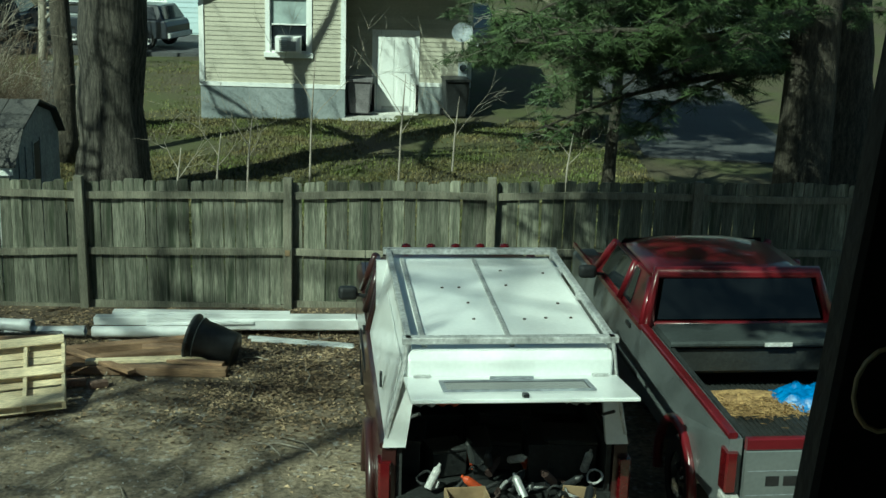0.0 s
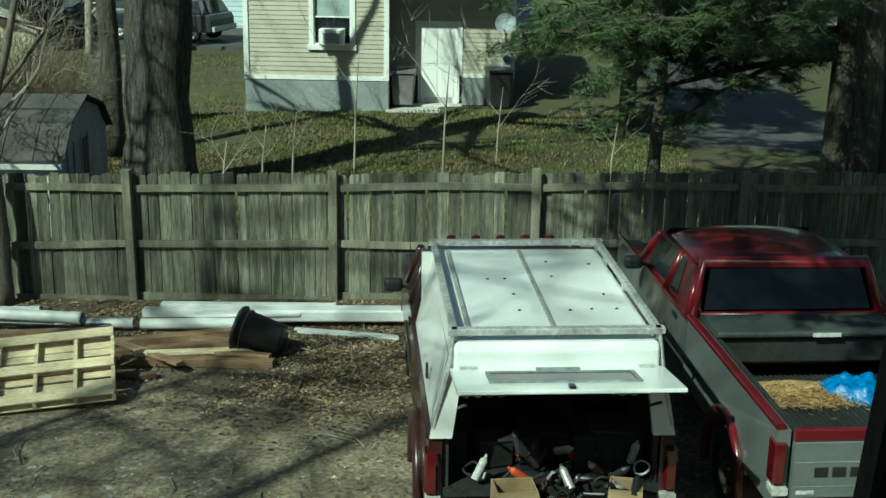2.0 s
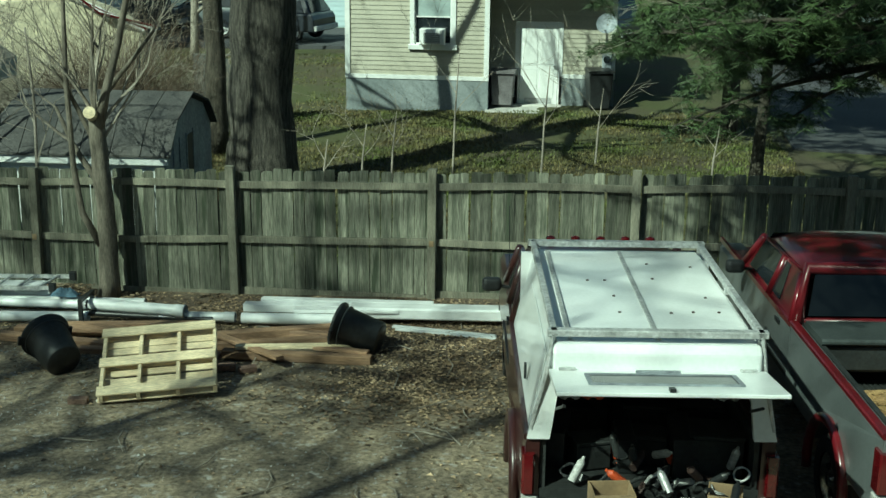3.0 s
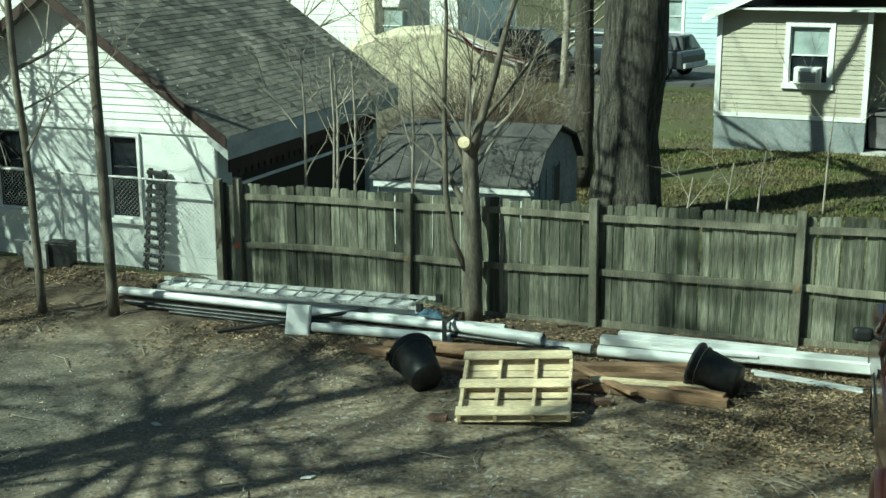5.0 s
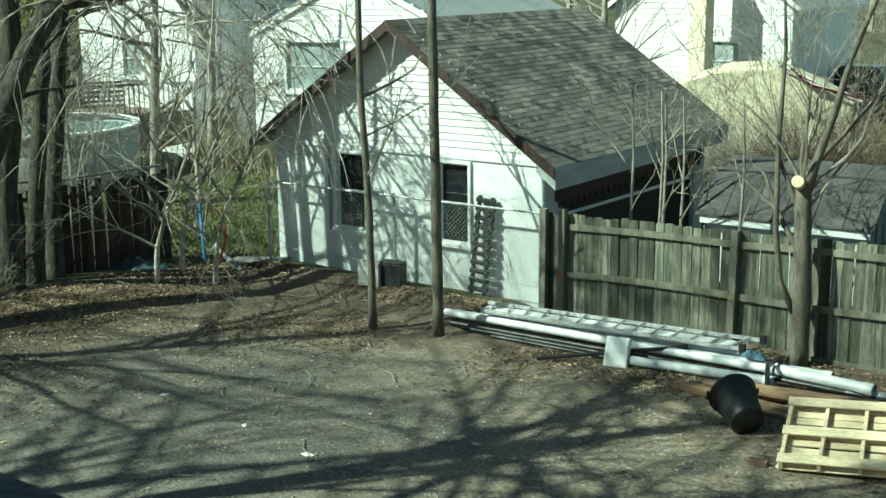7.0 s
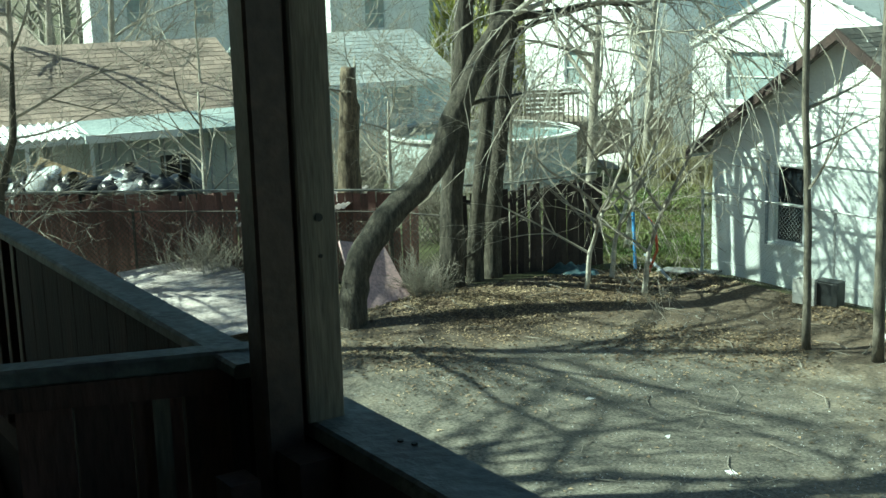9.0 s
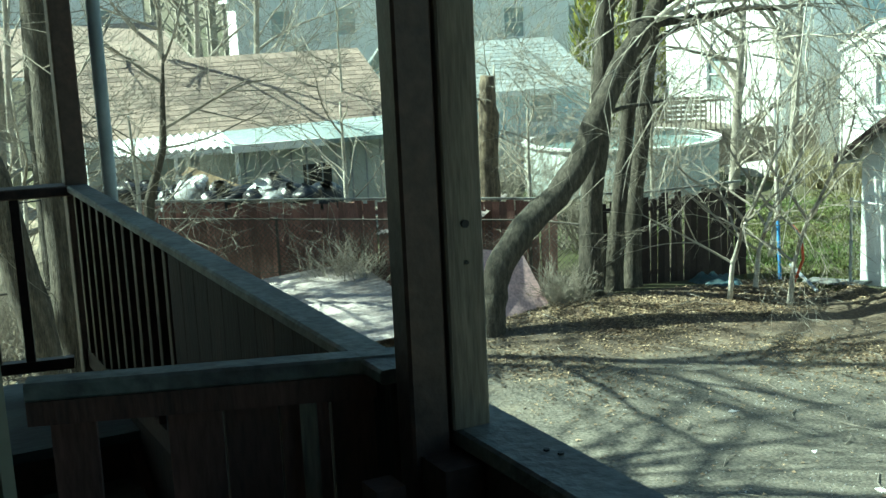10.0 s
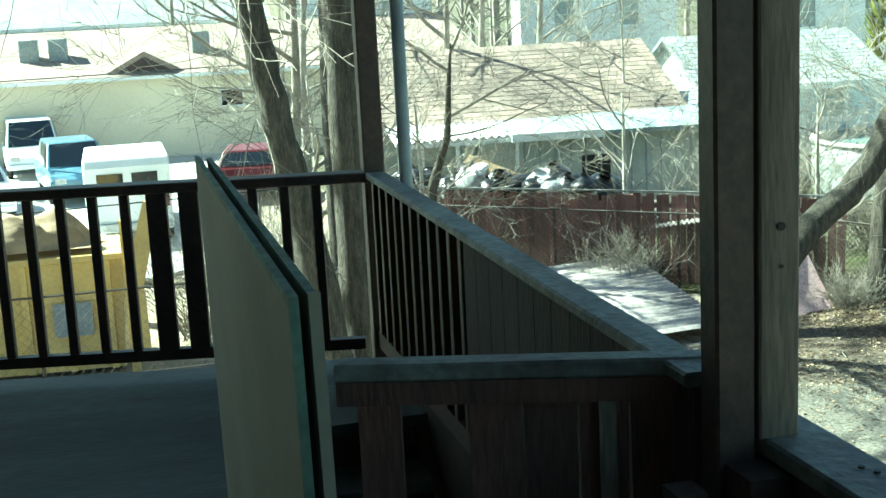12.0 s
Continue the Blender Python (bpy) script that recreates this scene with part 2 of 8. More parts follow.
# ---- building helpers ----
class Geo:
    """Collects vertices and faces for one mesh."""

    def __init__(self):
        self.v, self.f, self.m = [], [], Matrix()

    def at(self, m=None):
        self.m = m if m is not None else Matrix()
        return self

    def add(self, verts, faces):
        k = len(self.v)
        self.v += [tuple(self.m @ Vector(p)) for p in verts]
        self.f += [tuple(i + k for i in q) for q in faces]
        return self

    def box(self, x0, x1, y0, y1, z0, z1, c=0.0):
        """A block; c: chamfer on its edges along the longest side."""
        if not c:
            p = [(x, y, z) for z in (z0, z1) for y in (y0, y1) for x in (x0, x1)]
            return self.add(p, [(0, 2, 3, 1), (4, 5, 7, 6), (0, 1, 5, 4), (2, 6, 7, 3), (0, 4, 6, 2), (1, 3, 7, 5)])
        d = (x1 - x0, y1 - y0, z1 - z0)
        ax = d.index(max(d))
        lo, hi = [x0, y0, z0], [x1, y1, z1]
        u, w = [i for i in range(3) if i != ax]
        ring = [(lo[u] + c, lo[w]), (hi[u] - c, lo[w]), (hi[u], lo[w] + c), (hi[u], hi[w] - c), (hi[u] - c, hi[w]), (lo[u] + c, hi[w]), (lo[u], hi[w] - c), (lo[u], lo[w] + c)]
        p = []
        for e in (lo[ax], hi[ax]):
            for a, b in ring:
                q = [0, 0, 0]
                q[ax], q[u], q[w] = e, a, b
                p.append(tuple(q))
        s = 1 if (u, ax, w) in ((0, 1, 2),) else -1
        fs = [tuple(range(7, -1, -1)), tuple(range(8, 16))] + [(i, (i + 1) % 8, 8 + (i + 1) % 8, 8 + i) for i in range(8)]
        if s > 0:
            fs = [q[::-1] for q in fs]
        return self.add(p, fs)

    def prism(self, poly, axis, a, b):
        """A polygon in the two other axes, extruded along axis from a to b."""
        n = len(poly)
        put = {"x": lambda p, e: (e, p[0], p[1]), "y": lambda p, e: (p[0], e, p[1]), "z": lambda p, e: (p[0], p[1], e)}[axis]
        v = [put(p, a) for p in poly] + [put(p, b) for p in poly]
        return self.add(v, [tuple(range(n))[::-1], tuple(range(n, 2 * n))] + [(i, (i + 1) % n, n + (i + 1) % n, n + i) for i in range(n)])

    def tube(self, path, radii, n=8, cap=True):
        """A round tube along a path of points, with a radius for each."""
        path = [Vector(p) for p in path]
        if not hasattr(radii, "__len__"):
            radii = [radii] * len(path)
        rings, up = [], None
        for i, p in enumerate(path):
            d = (path[min(i + 1, len(path) - 1)] - path[max(i - 1, 0)]).normalized()
            if up is None:
                up = d.orthogonal().normalized()
            up = (up - d * up.dot(d)).normalized()
            side = d.cross(up)
            rings += [p + (up * math.cos(2 * math.pi * k / n) + side * math.sin(2 * math.pi * k / n)) * radii[i] for k in range(n)]
        fs = [(i * n + k, i * n + (k + 1) % n, (i + 1) * n + (k + 1) % n, (i + 1) * n + k) for i in range(len(path) - 1) for k in range(n)]
        if cap:
            fs += [tuple(range(n))[::-1], tuple(range((len(path) - 1) * n, len(path) * n))]
        return self.add(rings, fs)

    def lathe(self, prof, n=20):
        """Turns a profile of (radius, z) round z."""
        v = [(r * math.cos(2 * math.pi * k / n), r * math.sin(2 * math.pi * k / n), z) for r, z in prof for k in range(n)]
        return self.add(v, [(i * n + k, i * n + (k + 1) % n, (i + 1) * n + (k + 1) % n, (i + 1) * n + k) for i in range(len(prof) - 1) for k in range(n)])

    def quad(self, a, b, c, d):
        return self.add([a, b, c, d], [(0, 1, 2, 3)])


def meshed(name, geo, material, smooth=False):
    me = bpy.data.meshes.new(name)
    me.from_pydata(geo.v, [], geo.f)
    me.materials.append(material)
    if smooth:
        me.polygons.foreach_set("use_smooth", [True] * len(me.polygons))
    me.update()
    return me


def part(name, geo, material, parent=None, label="", smooth=False, m=None):
    """Links a Geo (or a ready mesh) as one mesh object under a thing or part."""
    ob = new(name, geo if isinstance(geo, bpy.types.Mesh) else meshed(name, geo, material, smooth))
    if parent:
        ob.parent = parent
    if m is not None:
        ob.matrix_basis = m
    return tagged(ob, label)


def soften(ob, width, segments=2):
    b = ob.modifiers.new("bevel", "BEVEL")
    b.width, b.segments, b.limit_method, b.angle_limit = width, segments, "ANGLE", radians(40)
    return ob


def thing(name, m, label, category, group="", kind=""):
    ob = new(name)
    ob.empty_display_size = 0.2
    ob.matrix_world = m
    return tagged(ob, label, category, group, kind)


def solo(name, geo, material, label, category, group="", kind="", smooth=False, m=None):
    ob = part(name, geo, material, None, "", smooth, m)
    return tagged(ob, label, category, group, kind)


rng = random.Random(5)


def ground_z(x, y):
    return min(0.12, max(-0.2, 0.025 * (x + 3.5)))


# ---- ground ----
def yard_edge(x):
    """The line along which the yard's bare soil ends."""
    if x > -10.9:
        return 16.36
    if x > -18.0:
        return 16.0
    return 12.5 + (x + 18.0) * 0.9


def hump(x, y):
    """Leaf heaps in front of the garage and below the trees."""
    a = 0.24 * math.exp(-(((y - 16.1) / 0.6) ** 2)) * (1 if -16.4 < x < -11.0 else 0)
    b = 0.25 * math.exp(-(((x + 17.6) / 1.6) ** 2) - ((y - 12.6) / 2.6) ** 2)
    c = 0.10 * math.exp(-(((y - 16.2) / 0.35) ** 2)) * (1 if -11.2 < x < -6.6 else 0)
    return a + b + c


def litter_at(x, y):
    """How thick the leaf litter lies: along the fence and garage, and below the trees."""
    return math.exp(-(((y - 15.4) / 1.5) ** 2)) + 1.1 * math.exp(-(((x + 17.3) / 2.6) ** 2) - ((y - 12.3) / 3.4) ** 2) + 0.6 * math.exp(-(((x + 1.5) / 1.8) ** 2) - ((y - 13.3) / 1.6) ** 2)


def shade_tone_at(x, y):
    """How strongly tree shade is painted into the soil, mid far half of the yard."""
    return 1.15 * math.exp(-(((x + 12.0) / 4.6) ** 2) - ((y - 9.6) / 4.2) ** 2)


def mix_ground_tone(m, name, colour, lo, hi, most, scale):
    """Mixes a second tone, leaf litter or painted shade, into the ground where the named attribute lies, with a broken
    edge.
    """
    n, l = m.node_tree.nodes, m.node_tree.links
    at = n.new("ShaderNodeAttribute")
    at.attribute_name = name
    nz = n.new("ShaderNodeTexNoise")
    nz.inputs["Scale"].default_value, nz.inputs["Detail"].default_value = scale, 8
    co = n.new("ShaderNodeTexCoord")
    l.new(co.outputs["Object"], nz.inputs["Vector"])
    su = n.new("ShaderNodeMath")
    l.new(at.outputs["Fac"], su.inputs[0])
    l.new(nz.outputs[0], su.inputs[1])
    mr = n.new("ShaderNodeMapRange")
    mr.inputs["From Min"].default_value, mr.inputs["From Max"].default_value = lo, hi
    mr.inputs["To Max"].default_value = most
    l.new(su.outputs[0], mr.inputs[0])
    grain = n.new("ShaderNodeTexNoise")
    grain.inputs["Scale"].default_value, grain.inputs["Detail"].default_value = 26, 4
    l.new(co.outputs["Object"], grain.inputs["Vector"])
    ramp = n.new("ShaderNodeValToRGB")
    ramp.color_ramp.elements[0].position, ramp.color_ramp.elements[1].position = 0.38, 0.64
    ramp.color_ramp.elements[0].color = (*[v * 0.55 for v in colour], 1)
    ramp.color_ramp.elements[1].color = (*[v * 1.5 for v in colour], 1)
    l.new(grain.outputs[0], ramp.inputs[0])
    mx = n.new("ShaderNodeMix")
    mx.data_type = "RGBA"
    b = n["Principled BSDF"]
    old = b.inputs["Base Color"].links[0].from_socket
    l.new(mr.outputs[0], mx.inputs[0])
    l.new(old, mx.inputs[6])
    l.new(ramp.outputs[0], mx.inputs[7])
    l.new(mx.outputs[2], b.inputs["Base Color"])


# Darker soil colour in place of the branch shade on the left yard.
mix_ground_tone(SOIL, "shade_tone", (0.115, 0.108, 0.09), 0.7, 1.3, 0.9, 0.9)
mix_ground_tone(SOIL, "litter", (0.085, 0.062, 0.042), 0.75, 1.25, 0.85, 1.7)


def build_ground():
    xs = [-420, -200, -110, -70, -50, -40, -34] + [-30 + 0.5 * i for i in range(85)] + [14, 18, 24, 34, 50, 80, 140, 420]
    ys = [-220, -90, -40, -20, -10, -5, 0, 3, 5] + [6 + 0.5 * i for i in range(55)] + [34, 36, 39, 42, 46, 52, 60, 75, 100, 150, 250, 500]
    v, f, kinds = [], [], []
    for y in ys:
        for x in xs:
            near = -30 <= x <= 13 and 6 <= y <= 33
            z = ground_z(x, y) + hump(x, y)
            if near:
                z += 0.035 * noise.noise(Vector((x * 0.35, y * 0.35, 1))) + 0.012 * noise.noise(Vector((x * 1.3, y * 1.3, 4)))
            v.append((x, y, z))
    nx = len(xs)
    for j in range(len(ys) - 1):
        for i in range(nx - 1):
            f.append((j * nx + i, j * nx + i + 1, (j + 1) * nx + i + 1, (j + 1) * nx + i))
            cx, cy = (xs[i] + xs[i + 1]) / 2, (ys[j] + ys[j + 1]) / 2
            kinds.append(0 if (cx > -24 and cy < yard_edge(cx)) or (cy < 6 and cx > -40) else 1)
    me = bpy.data.meshes.new("ground")
    me.from_pydata(v, [], f)
    me.materials.append(SOIL)
    me.materials.append(LAWN)
    me.polygons.foreach_set("material_index", kinds)
    me.polygons.foreach_set("use_smooth", [True] * len(kinds))
    for nm, fn in (("litter", litter_at), ("shade_tone", shade_tone_at)):
        me.attributes.new(nm, "FLOAT", "POINT").data.foreach_set("value", [min(1.0, fn(p[0], p[1])) for p in v])
    ob = new("ground", me)
    return tagged(ob, "brown gravelly bare yard soil running into patchy lawn", "ground", kind="structure")


build_ground()


def on_ground(x, y):
    return ground_z(x, y) + hump(x, y)


def slab(name, poly, z, mtl, label, thick=0.06):
    g = Geo().prism(poly, "z", z - thick, z)
    return solo(name, g, mtl, label, name, kind="structure")


slab("road", [(-80, 43.5), (3, 44.5), (3, 50.5), (-80, 49.5)], -0.02, ASPHALT, "grey asphalt street behind the far lawns", 0.3)
slab("driveway", [(4.2, 27), (7.6, 26.5), (9, 60), (5.0, 60)], 0.17, ASPHALT, "cracked grey asphalt driveway beside the cream house", 0.3)
slab("pavement", [(-2.6, 31.2), (1.4, 30.6), (1.6, 32.3), (-2.6, 32.3)], 0.06, CONCRETE, "pale concrete path before the back door", 0.2)
slab("concrete_lot", [(-55, -14), (-23, -14), (-25.5, -1.0), (-29.0, 3.0), (-55, 6)], -0.12, CONCRETE, "sunlit pale concrete parking lot with cars", 0.2)
slab("patio", [(-29.5, 24.2), (-25.2, 24.8), (-25.4, 26.9), (-29.7, 26.5)], 0.02, CONCRETE, "white concrete slab beside the white house", 0.25)


# ---- walls with openings ----
def wall_boxes(g, x0, x1, z0, z1, y0, y1, holes=()):
    """A wall along x between y0 and y1, cut through by holes (x0, x1, z0, z1)."""
    xs = sorted({x0, x1, *[h[0] for h in holes], *[h[1] for h in holes]})
    for a, b in zip(xs, xs[1:]):
        cuts = sorted((h[2], h[3]) for h in holes if h[0] <= a + 1e-6 and h[1] >= b - 1e-6)
        z = z0
        for lo, hi in cuts:
            if lo > z + 1e-4:
                g.box(a, b, y0, y1, z, lo)
            z = max(z, hi)
        if z < z1 - 1e-4:
            g.box(a, b, y0, y1, z, z1)
    return g


def clapboards(g, x0, x1, z0, z1, y, pitch=0.11, holes=(), top=None):
    """Lapped boards on a wall that faces -y; top(z) gives the two ends of a course on a gable."""
    z = z0
    while z < z1 - 0.02:
        e = min(z + pitch, z1)
        a, b = top(z + pitch * 0.5) if top else (x0, x1)
        spans = [(a, b)]
        for h in holes:
            if h[2] < e - 0.01 and h[3] > z + 0.01:
                spans = [q for s in spans for q in ((s[0], min(s[1], h[0])), (max(s[0], h[1]), s[1])) if q[1] - q[0] > 0.02]
        for p, q in spans:
            g.prism([(y - 0.022, z), (y, z), (y, e), (y - 0.006, e)], "x", p, q)
        z += pitch
    return g


def window(parent, x0, x1, z0, z1, y, frame_m, sash=True, blind=False, trim=0.09):
    """A double-hung window in a wall that faces -y, set into its opening."""
    w = part("window", Geo().box(x0 - trim, x0, y - 0.045, y + 0.03, z0 - trim, z1 + trim).box(x1, x1 + trim, y - 0.045, y + 0.03, z0 - trim, z1 + trim)
             .box(x0, x1, y - 0.045, y + 0.03, z1, z1 + trim), frame_m, parent)
    part("sill", Geo().box(x0 - trim - 0.03, x1 + trim + 0.03, y - 0.085, y + 0.03, z0 - trim - 0.02, z0 - 0.002, 0.008), frame_m, w)
    zm = (z0 + z1) / 2
    if sash:
        s = 0.032
        part("sash", Geo().box(x0, x1, y + 0.012, y + 0.045, zm - s / 2, zm + s / 2).box(x0, x0 + s, y + 0.012, y + 0.045, z0, z1).box(x1 - s, x1, y + 0.012, y + 0.045, z0, z1)
             .box(x0 + s, x1 - s, y + 0.012, y + 0.045, z0, z0 + s).box(x0 + s, x1 - s, y + 0.012, y + 0.045, z1 - s, z1), frame_m, w)
    part("pane", Geo().box(x0, x1, y + 0.05, y + 0.058, z0, zm), CURTAIN if blind == 2 else PANE, w)
    part("pane", Geo().box(x0, x1, y + 0.062, y + 0.07, zm, z1), CURTAIN if blind else PANE, w)
    return w



def tab_roof(name, parent, mtl, p0, along, down, length, depth, tab=0.3, course=0.14, thick=0.012, singles=0, seed=1):
    """Shingle tabs laid course by course from the eave up. p0: the eave's corner; along, up: unit vectors in the slope."""
    r = random.Random(seed)
    along, up = Vector(along).normalized(), Vector(down).normalized()
    nrm = along.cross(up).normalized()
    if nrm.z < 0:
        nrm = -nrm
    g, made = Geo(), 0
    basis = Matrix((along, up, nrm)).transposed().to_4x4()
    unit = meshed("shingle", Geo().box(0.006, tab - 0.006, 0, course * 1.5, 0, thick), mtl)
    rows = int(depth / course)
    for j in range(rows):
        off = (j % 2) * tab * 0.5 + r.uniform(-0.02, 0.02)
        x = -off
        while x < length:
            a, b = max(0, x), min(length, x + tab)
            lift = 0.004 + 0.002 * r.random()
            if b - a > 0.05:
                m = Matrix.Translation(Vector(p0) + along * a + up * (j * course) + nrm * lift) @ basis @ Matrix.Rotation(radians(-2.2), 4, "X")
                if made < singles and b - a > tab * 0.99:
                    part("shingle", unit, mtl, parent, m=m)
                    made += 1
                else:
                    g.at(m).box(0.006, b - a - 0.006, 0, course * 1.5, 0, thick)
            x += tab
    return tagged(part(name, g, mtl, parent), kind="stuff")


def gable_roof(parent, mtl, x0, x1, y0, y1, eave, ridge, over=0.4, front=0.3, trim=WHITE, tabs=0.0, singles=0, thick=0.09, seed=1, board=None):
    """A pitched roof whose ridge runs along y over walls x0..x1; each slope a slab with fascia and bargeboards."""
    xm = (x0 + x1) / 2
    slope = (ridge - eave) / (xm - x0)
    for s, xe in ((-1, x0), (1, x1)):
        xo = xe + s * over
        zo = eave - over * slope
        poly = [(xo, zo), (xm, ridge), (xm, ridge - thick), (xo, zo - thick)]
        roof = part("roof_slope", Geo().prism(poly, "y", y0 - front, y1 + front), mtl, parent)
        part("bargeboard", Geo().prism([(xo, zo - thick - 0.08), (xo, zo + 0.012), (xm, ridge + 0.012), (xm, ridge - thick - 0.08)], "y", y0 - front - 0.03, y0 - front - 0.002), trim, roof)
        part("fascia", Geo().box(xo - 0.012 if s < 0 else xo + 0.001, xo - 0.001 if s < 0 else xo + 0.012, y0 - front, y1 + front, zo - thick - 0.05, zo + 0.004), board or trim, roof)
        if tabs:
            up = Vector((-s * (xm - x0 + over), 0, ridge - zo))
            tab_roof("shingles", roof, mtl, (xo, y0 - front, zo), (0, 1, 0), up, y1 - y0 + 2 * front, up.length, tab=tabs, course=tabs * 0.48, singles=singles if s > 0 else 0, seed=seed)


# ---- cream house behind the fence ----
def cream_house():
    h = thing("house", pose(0, 0, 0), "cream clapboard house with grey foundation and white back door", "house")
    wz0, wz1 = 0.0, 3.35
    hole = (-4.38, -3.47, 1.62, 2.95)
    g = Geo()
    wall_boxes(g, -6.05, -2.58, 0.8, wz1, 31.4, 31.55, [hole])
    g.box(-6.05, -5.9, 31.55, 39, 0.8, wz1).box(-2.73, -2.58, 31.55, 32.45, 0.8, wz1)
    w = part("wall", g, CREAM, h)
    part("siding", clapboards(Geo(), -6.0, -2.63, 0.86, wz1, 31.398, 0.112, [(hole[0] - 0.09, hole[1] + 0.09, hole[2] - 0.12, hole[3] + 0.09)]), CREAM, w)
    door = (-1.88, -0.84, 0.06, 2.08)
    g = Geo()
    wall_boxes(g, -2.58, 0.5, 0.8, wz1, 32.3, 32.45, [(door[0], door[1], 0.8, door[3])])
    g.box(0.35, 0.5, 32.45, 39, 0.8, wz1).box(-6.05, 0.5, 39, 39.15, 0.0, wz1)
    w2 = part("wall", g, CREAM, h)
    part("siding", clapboards(Geo(), -2.57, 0.45, 0.86, wz1, 32.298, 0.112, [(door[0] - 0.08, door[1] + 0.08, 0, door[3] + 0.1)]), CREAM, w2)
    g = Geo().box(-6.08, -2.55, 31.36, 31.6, -0.2, 0.8).box(-6.08, -5.9, 31.6, 39, -0.2, 0.8).box(-2.75, -2.55, 31.6, 32.26, -0.2, 0.8)
    wall_boxes(g, -2.55, 0.53, -0.2, 0.8, 32.26, 32.5, [(door[0], door[1], -0.2, 0.8)])
    g.box(0.33, 0.53, 32.5, 39, -0.2, 0.8)
    part("foundation", g, GREYBLK, h, "blue-grey painted block foundation")
    for x, y in ((-6.1, 31.35), (-2.66, 31.35), (0.42, 32.25)):
        part("corner_board", Geo().box(x, x + 0.12, y, y + 0.07, 0.8, wz1), WHITE, h)
    for a, b, y in ((-6.1, -2.54, 31.34), (-2.53, door[0] - 0.08, 32.24), (door[1] + 0.08, 0.54, 32.24)):
        part("water_table", Geo().box(a, b, y, y + 0.05, 0.76, 0.86), WHITE, h)
    window(h, *hole, 31.398, WHITE, blind=True, trim=0.11)
    d = part("door", Geo().box(door[0] + 0.05, door[1] - 0.05, 32.29, 32.33, 0.08, 2.03), WHITE, h, "white panelled back door with kick plate")
    for a, b in ((0.25, 0.95), (1.1, 1.9)):
        for c in (-1.74, -1.32):
            part("panel", Geo().box(c, c + 0.34, 32.278, 32.289, a, b, 0.01), WHITE, d)
    part("kick_plate", Geo().box(-1.7, -1.02, 32.28, 32.289, 0.12, 0.24), STEEL, d)
    part("door_knob", Geo().at(pose(-0.97, 32.25, 1.05)).lathe([(0, -0.03), (0.03, -0.02), (0.03, 0.02), (0, 0.03)], 10), STEEL, d)
    part("door_frame", Geo().box(door[0] - 0.07, door[0] + 0.04, 32.26, 32.33, 0.05, 2.14).box(door[1] - 0.04, door[1] + 0.07, 32.26, 32.33, 0.05, 2.14).box(door[0] + 0.04, door[1] - 0.04, 32.26, 32.33, 2.03, 2.14), WHITE, h)
    part("door_step", Geo().box(-2.0, -0.75, 31.95, 32.25, -0.05, 0.1, 0.02), CONCRETE, h)
    gable_roof(h, SHINGLE, -6.05, 0.5, 31.6, 39.1, 3.35, 4.9, 0.35, 0.55)
    part("soffit", Geo().box(-6.3, 0.7, 31.1, 32.3, 3.33, 3.38), WHITE, h)
    return h


cream_house()


def air_conditioner():
    a = thing("air_conditioner", pose(-3.92, 31.36, 1.63), "white window air conditioner set in the lower sash", "air conditioner")
    part("case", Geo().box(-0.3, 0.3, -0.25, 0.2, 0, 0.38, 0.02), WHITE, a)
    part("grille", Geo().box(-0.2, 0.2, -0.262, -0.251, 0.05, 0.3), mat("ac_grille", (0.25, 0.27, 0.27), 0.6), a)
    for i in range(5):
        part("slat", Geo().box(-0.2, 0.2, -0.275, -0.263, 0.07 + i * 0.048, 0.085 + i * 0.048), PAPER, a)


air_conditioner()


def wheelie_bin(x, y, rz, h, mtl, label, z0=0.06):
    b = thing("wheelie_bin", pose(x, y, z0, 0, 0, rz), label, "bin")
    v = [(-0.24, -0.26, 0.06), (0.24, -0.26, 0.06), (0.24, 0.26, 0.06), (-0.24, 0.26, 0.06), (-0.3, -0.34, h), (0.3, -0.34, h), (0.3, 0.34, h), (-0.3, 0.34, h)]
    soften(part("body", Geo().add(v, [(3, 2, 1, 0), (4, 5, 6, 7), (0, 1, 5, 4), (1, 2, 6, 5), (2, 3, 7, 6), (3, 0, 4, 7)]), mtl, b), 0.03)
    part("lid", Geo().box(-0.32, 0.32, -0.38, 0.36, h, h + 0.06, 0.02), mtl, b)
    for s in (-1, 1):
        part("wheel", Geo().at(pose(s * 0.27, 0.28, 0.1, 0, 90, 0)).lathe([(0, -0.03), (0.1, -0.03), (0.1, 0.03), (0, 0.03)], 14), TYRE, b)
    part("handle", Geo().tube([(-0.25, 0.4, h - 0.03), (0.25, 0.4, h - 0.03)], 0.018, 8), BLACKPL, b)
    return b


wheelie_bin(-2.22, 31.95, 0, 0.86, mat("grey_bin", (0.2, 0.19, 0.2), 0.6), "grey wheeled bin beside the white back door")
wheelie_bin(0.15, 31.8, 10, 0.95, BLACKPL, "black wheeled bin at the house corner")


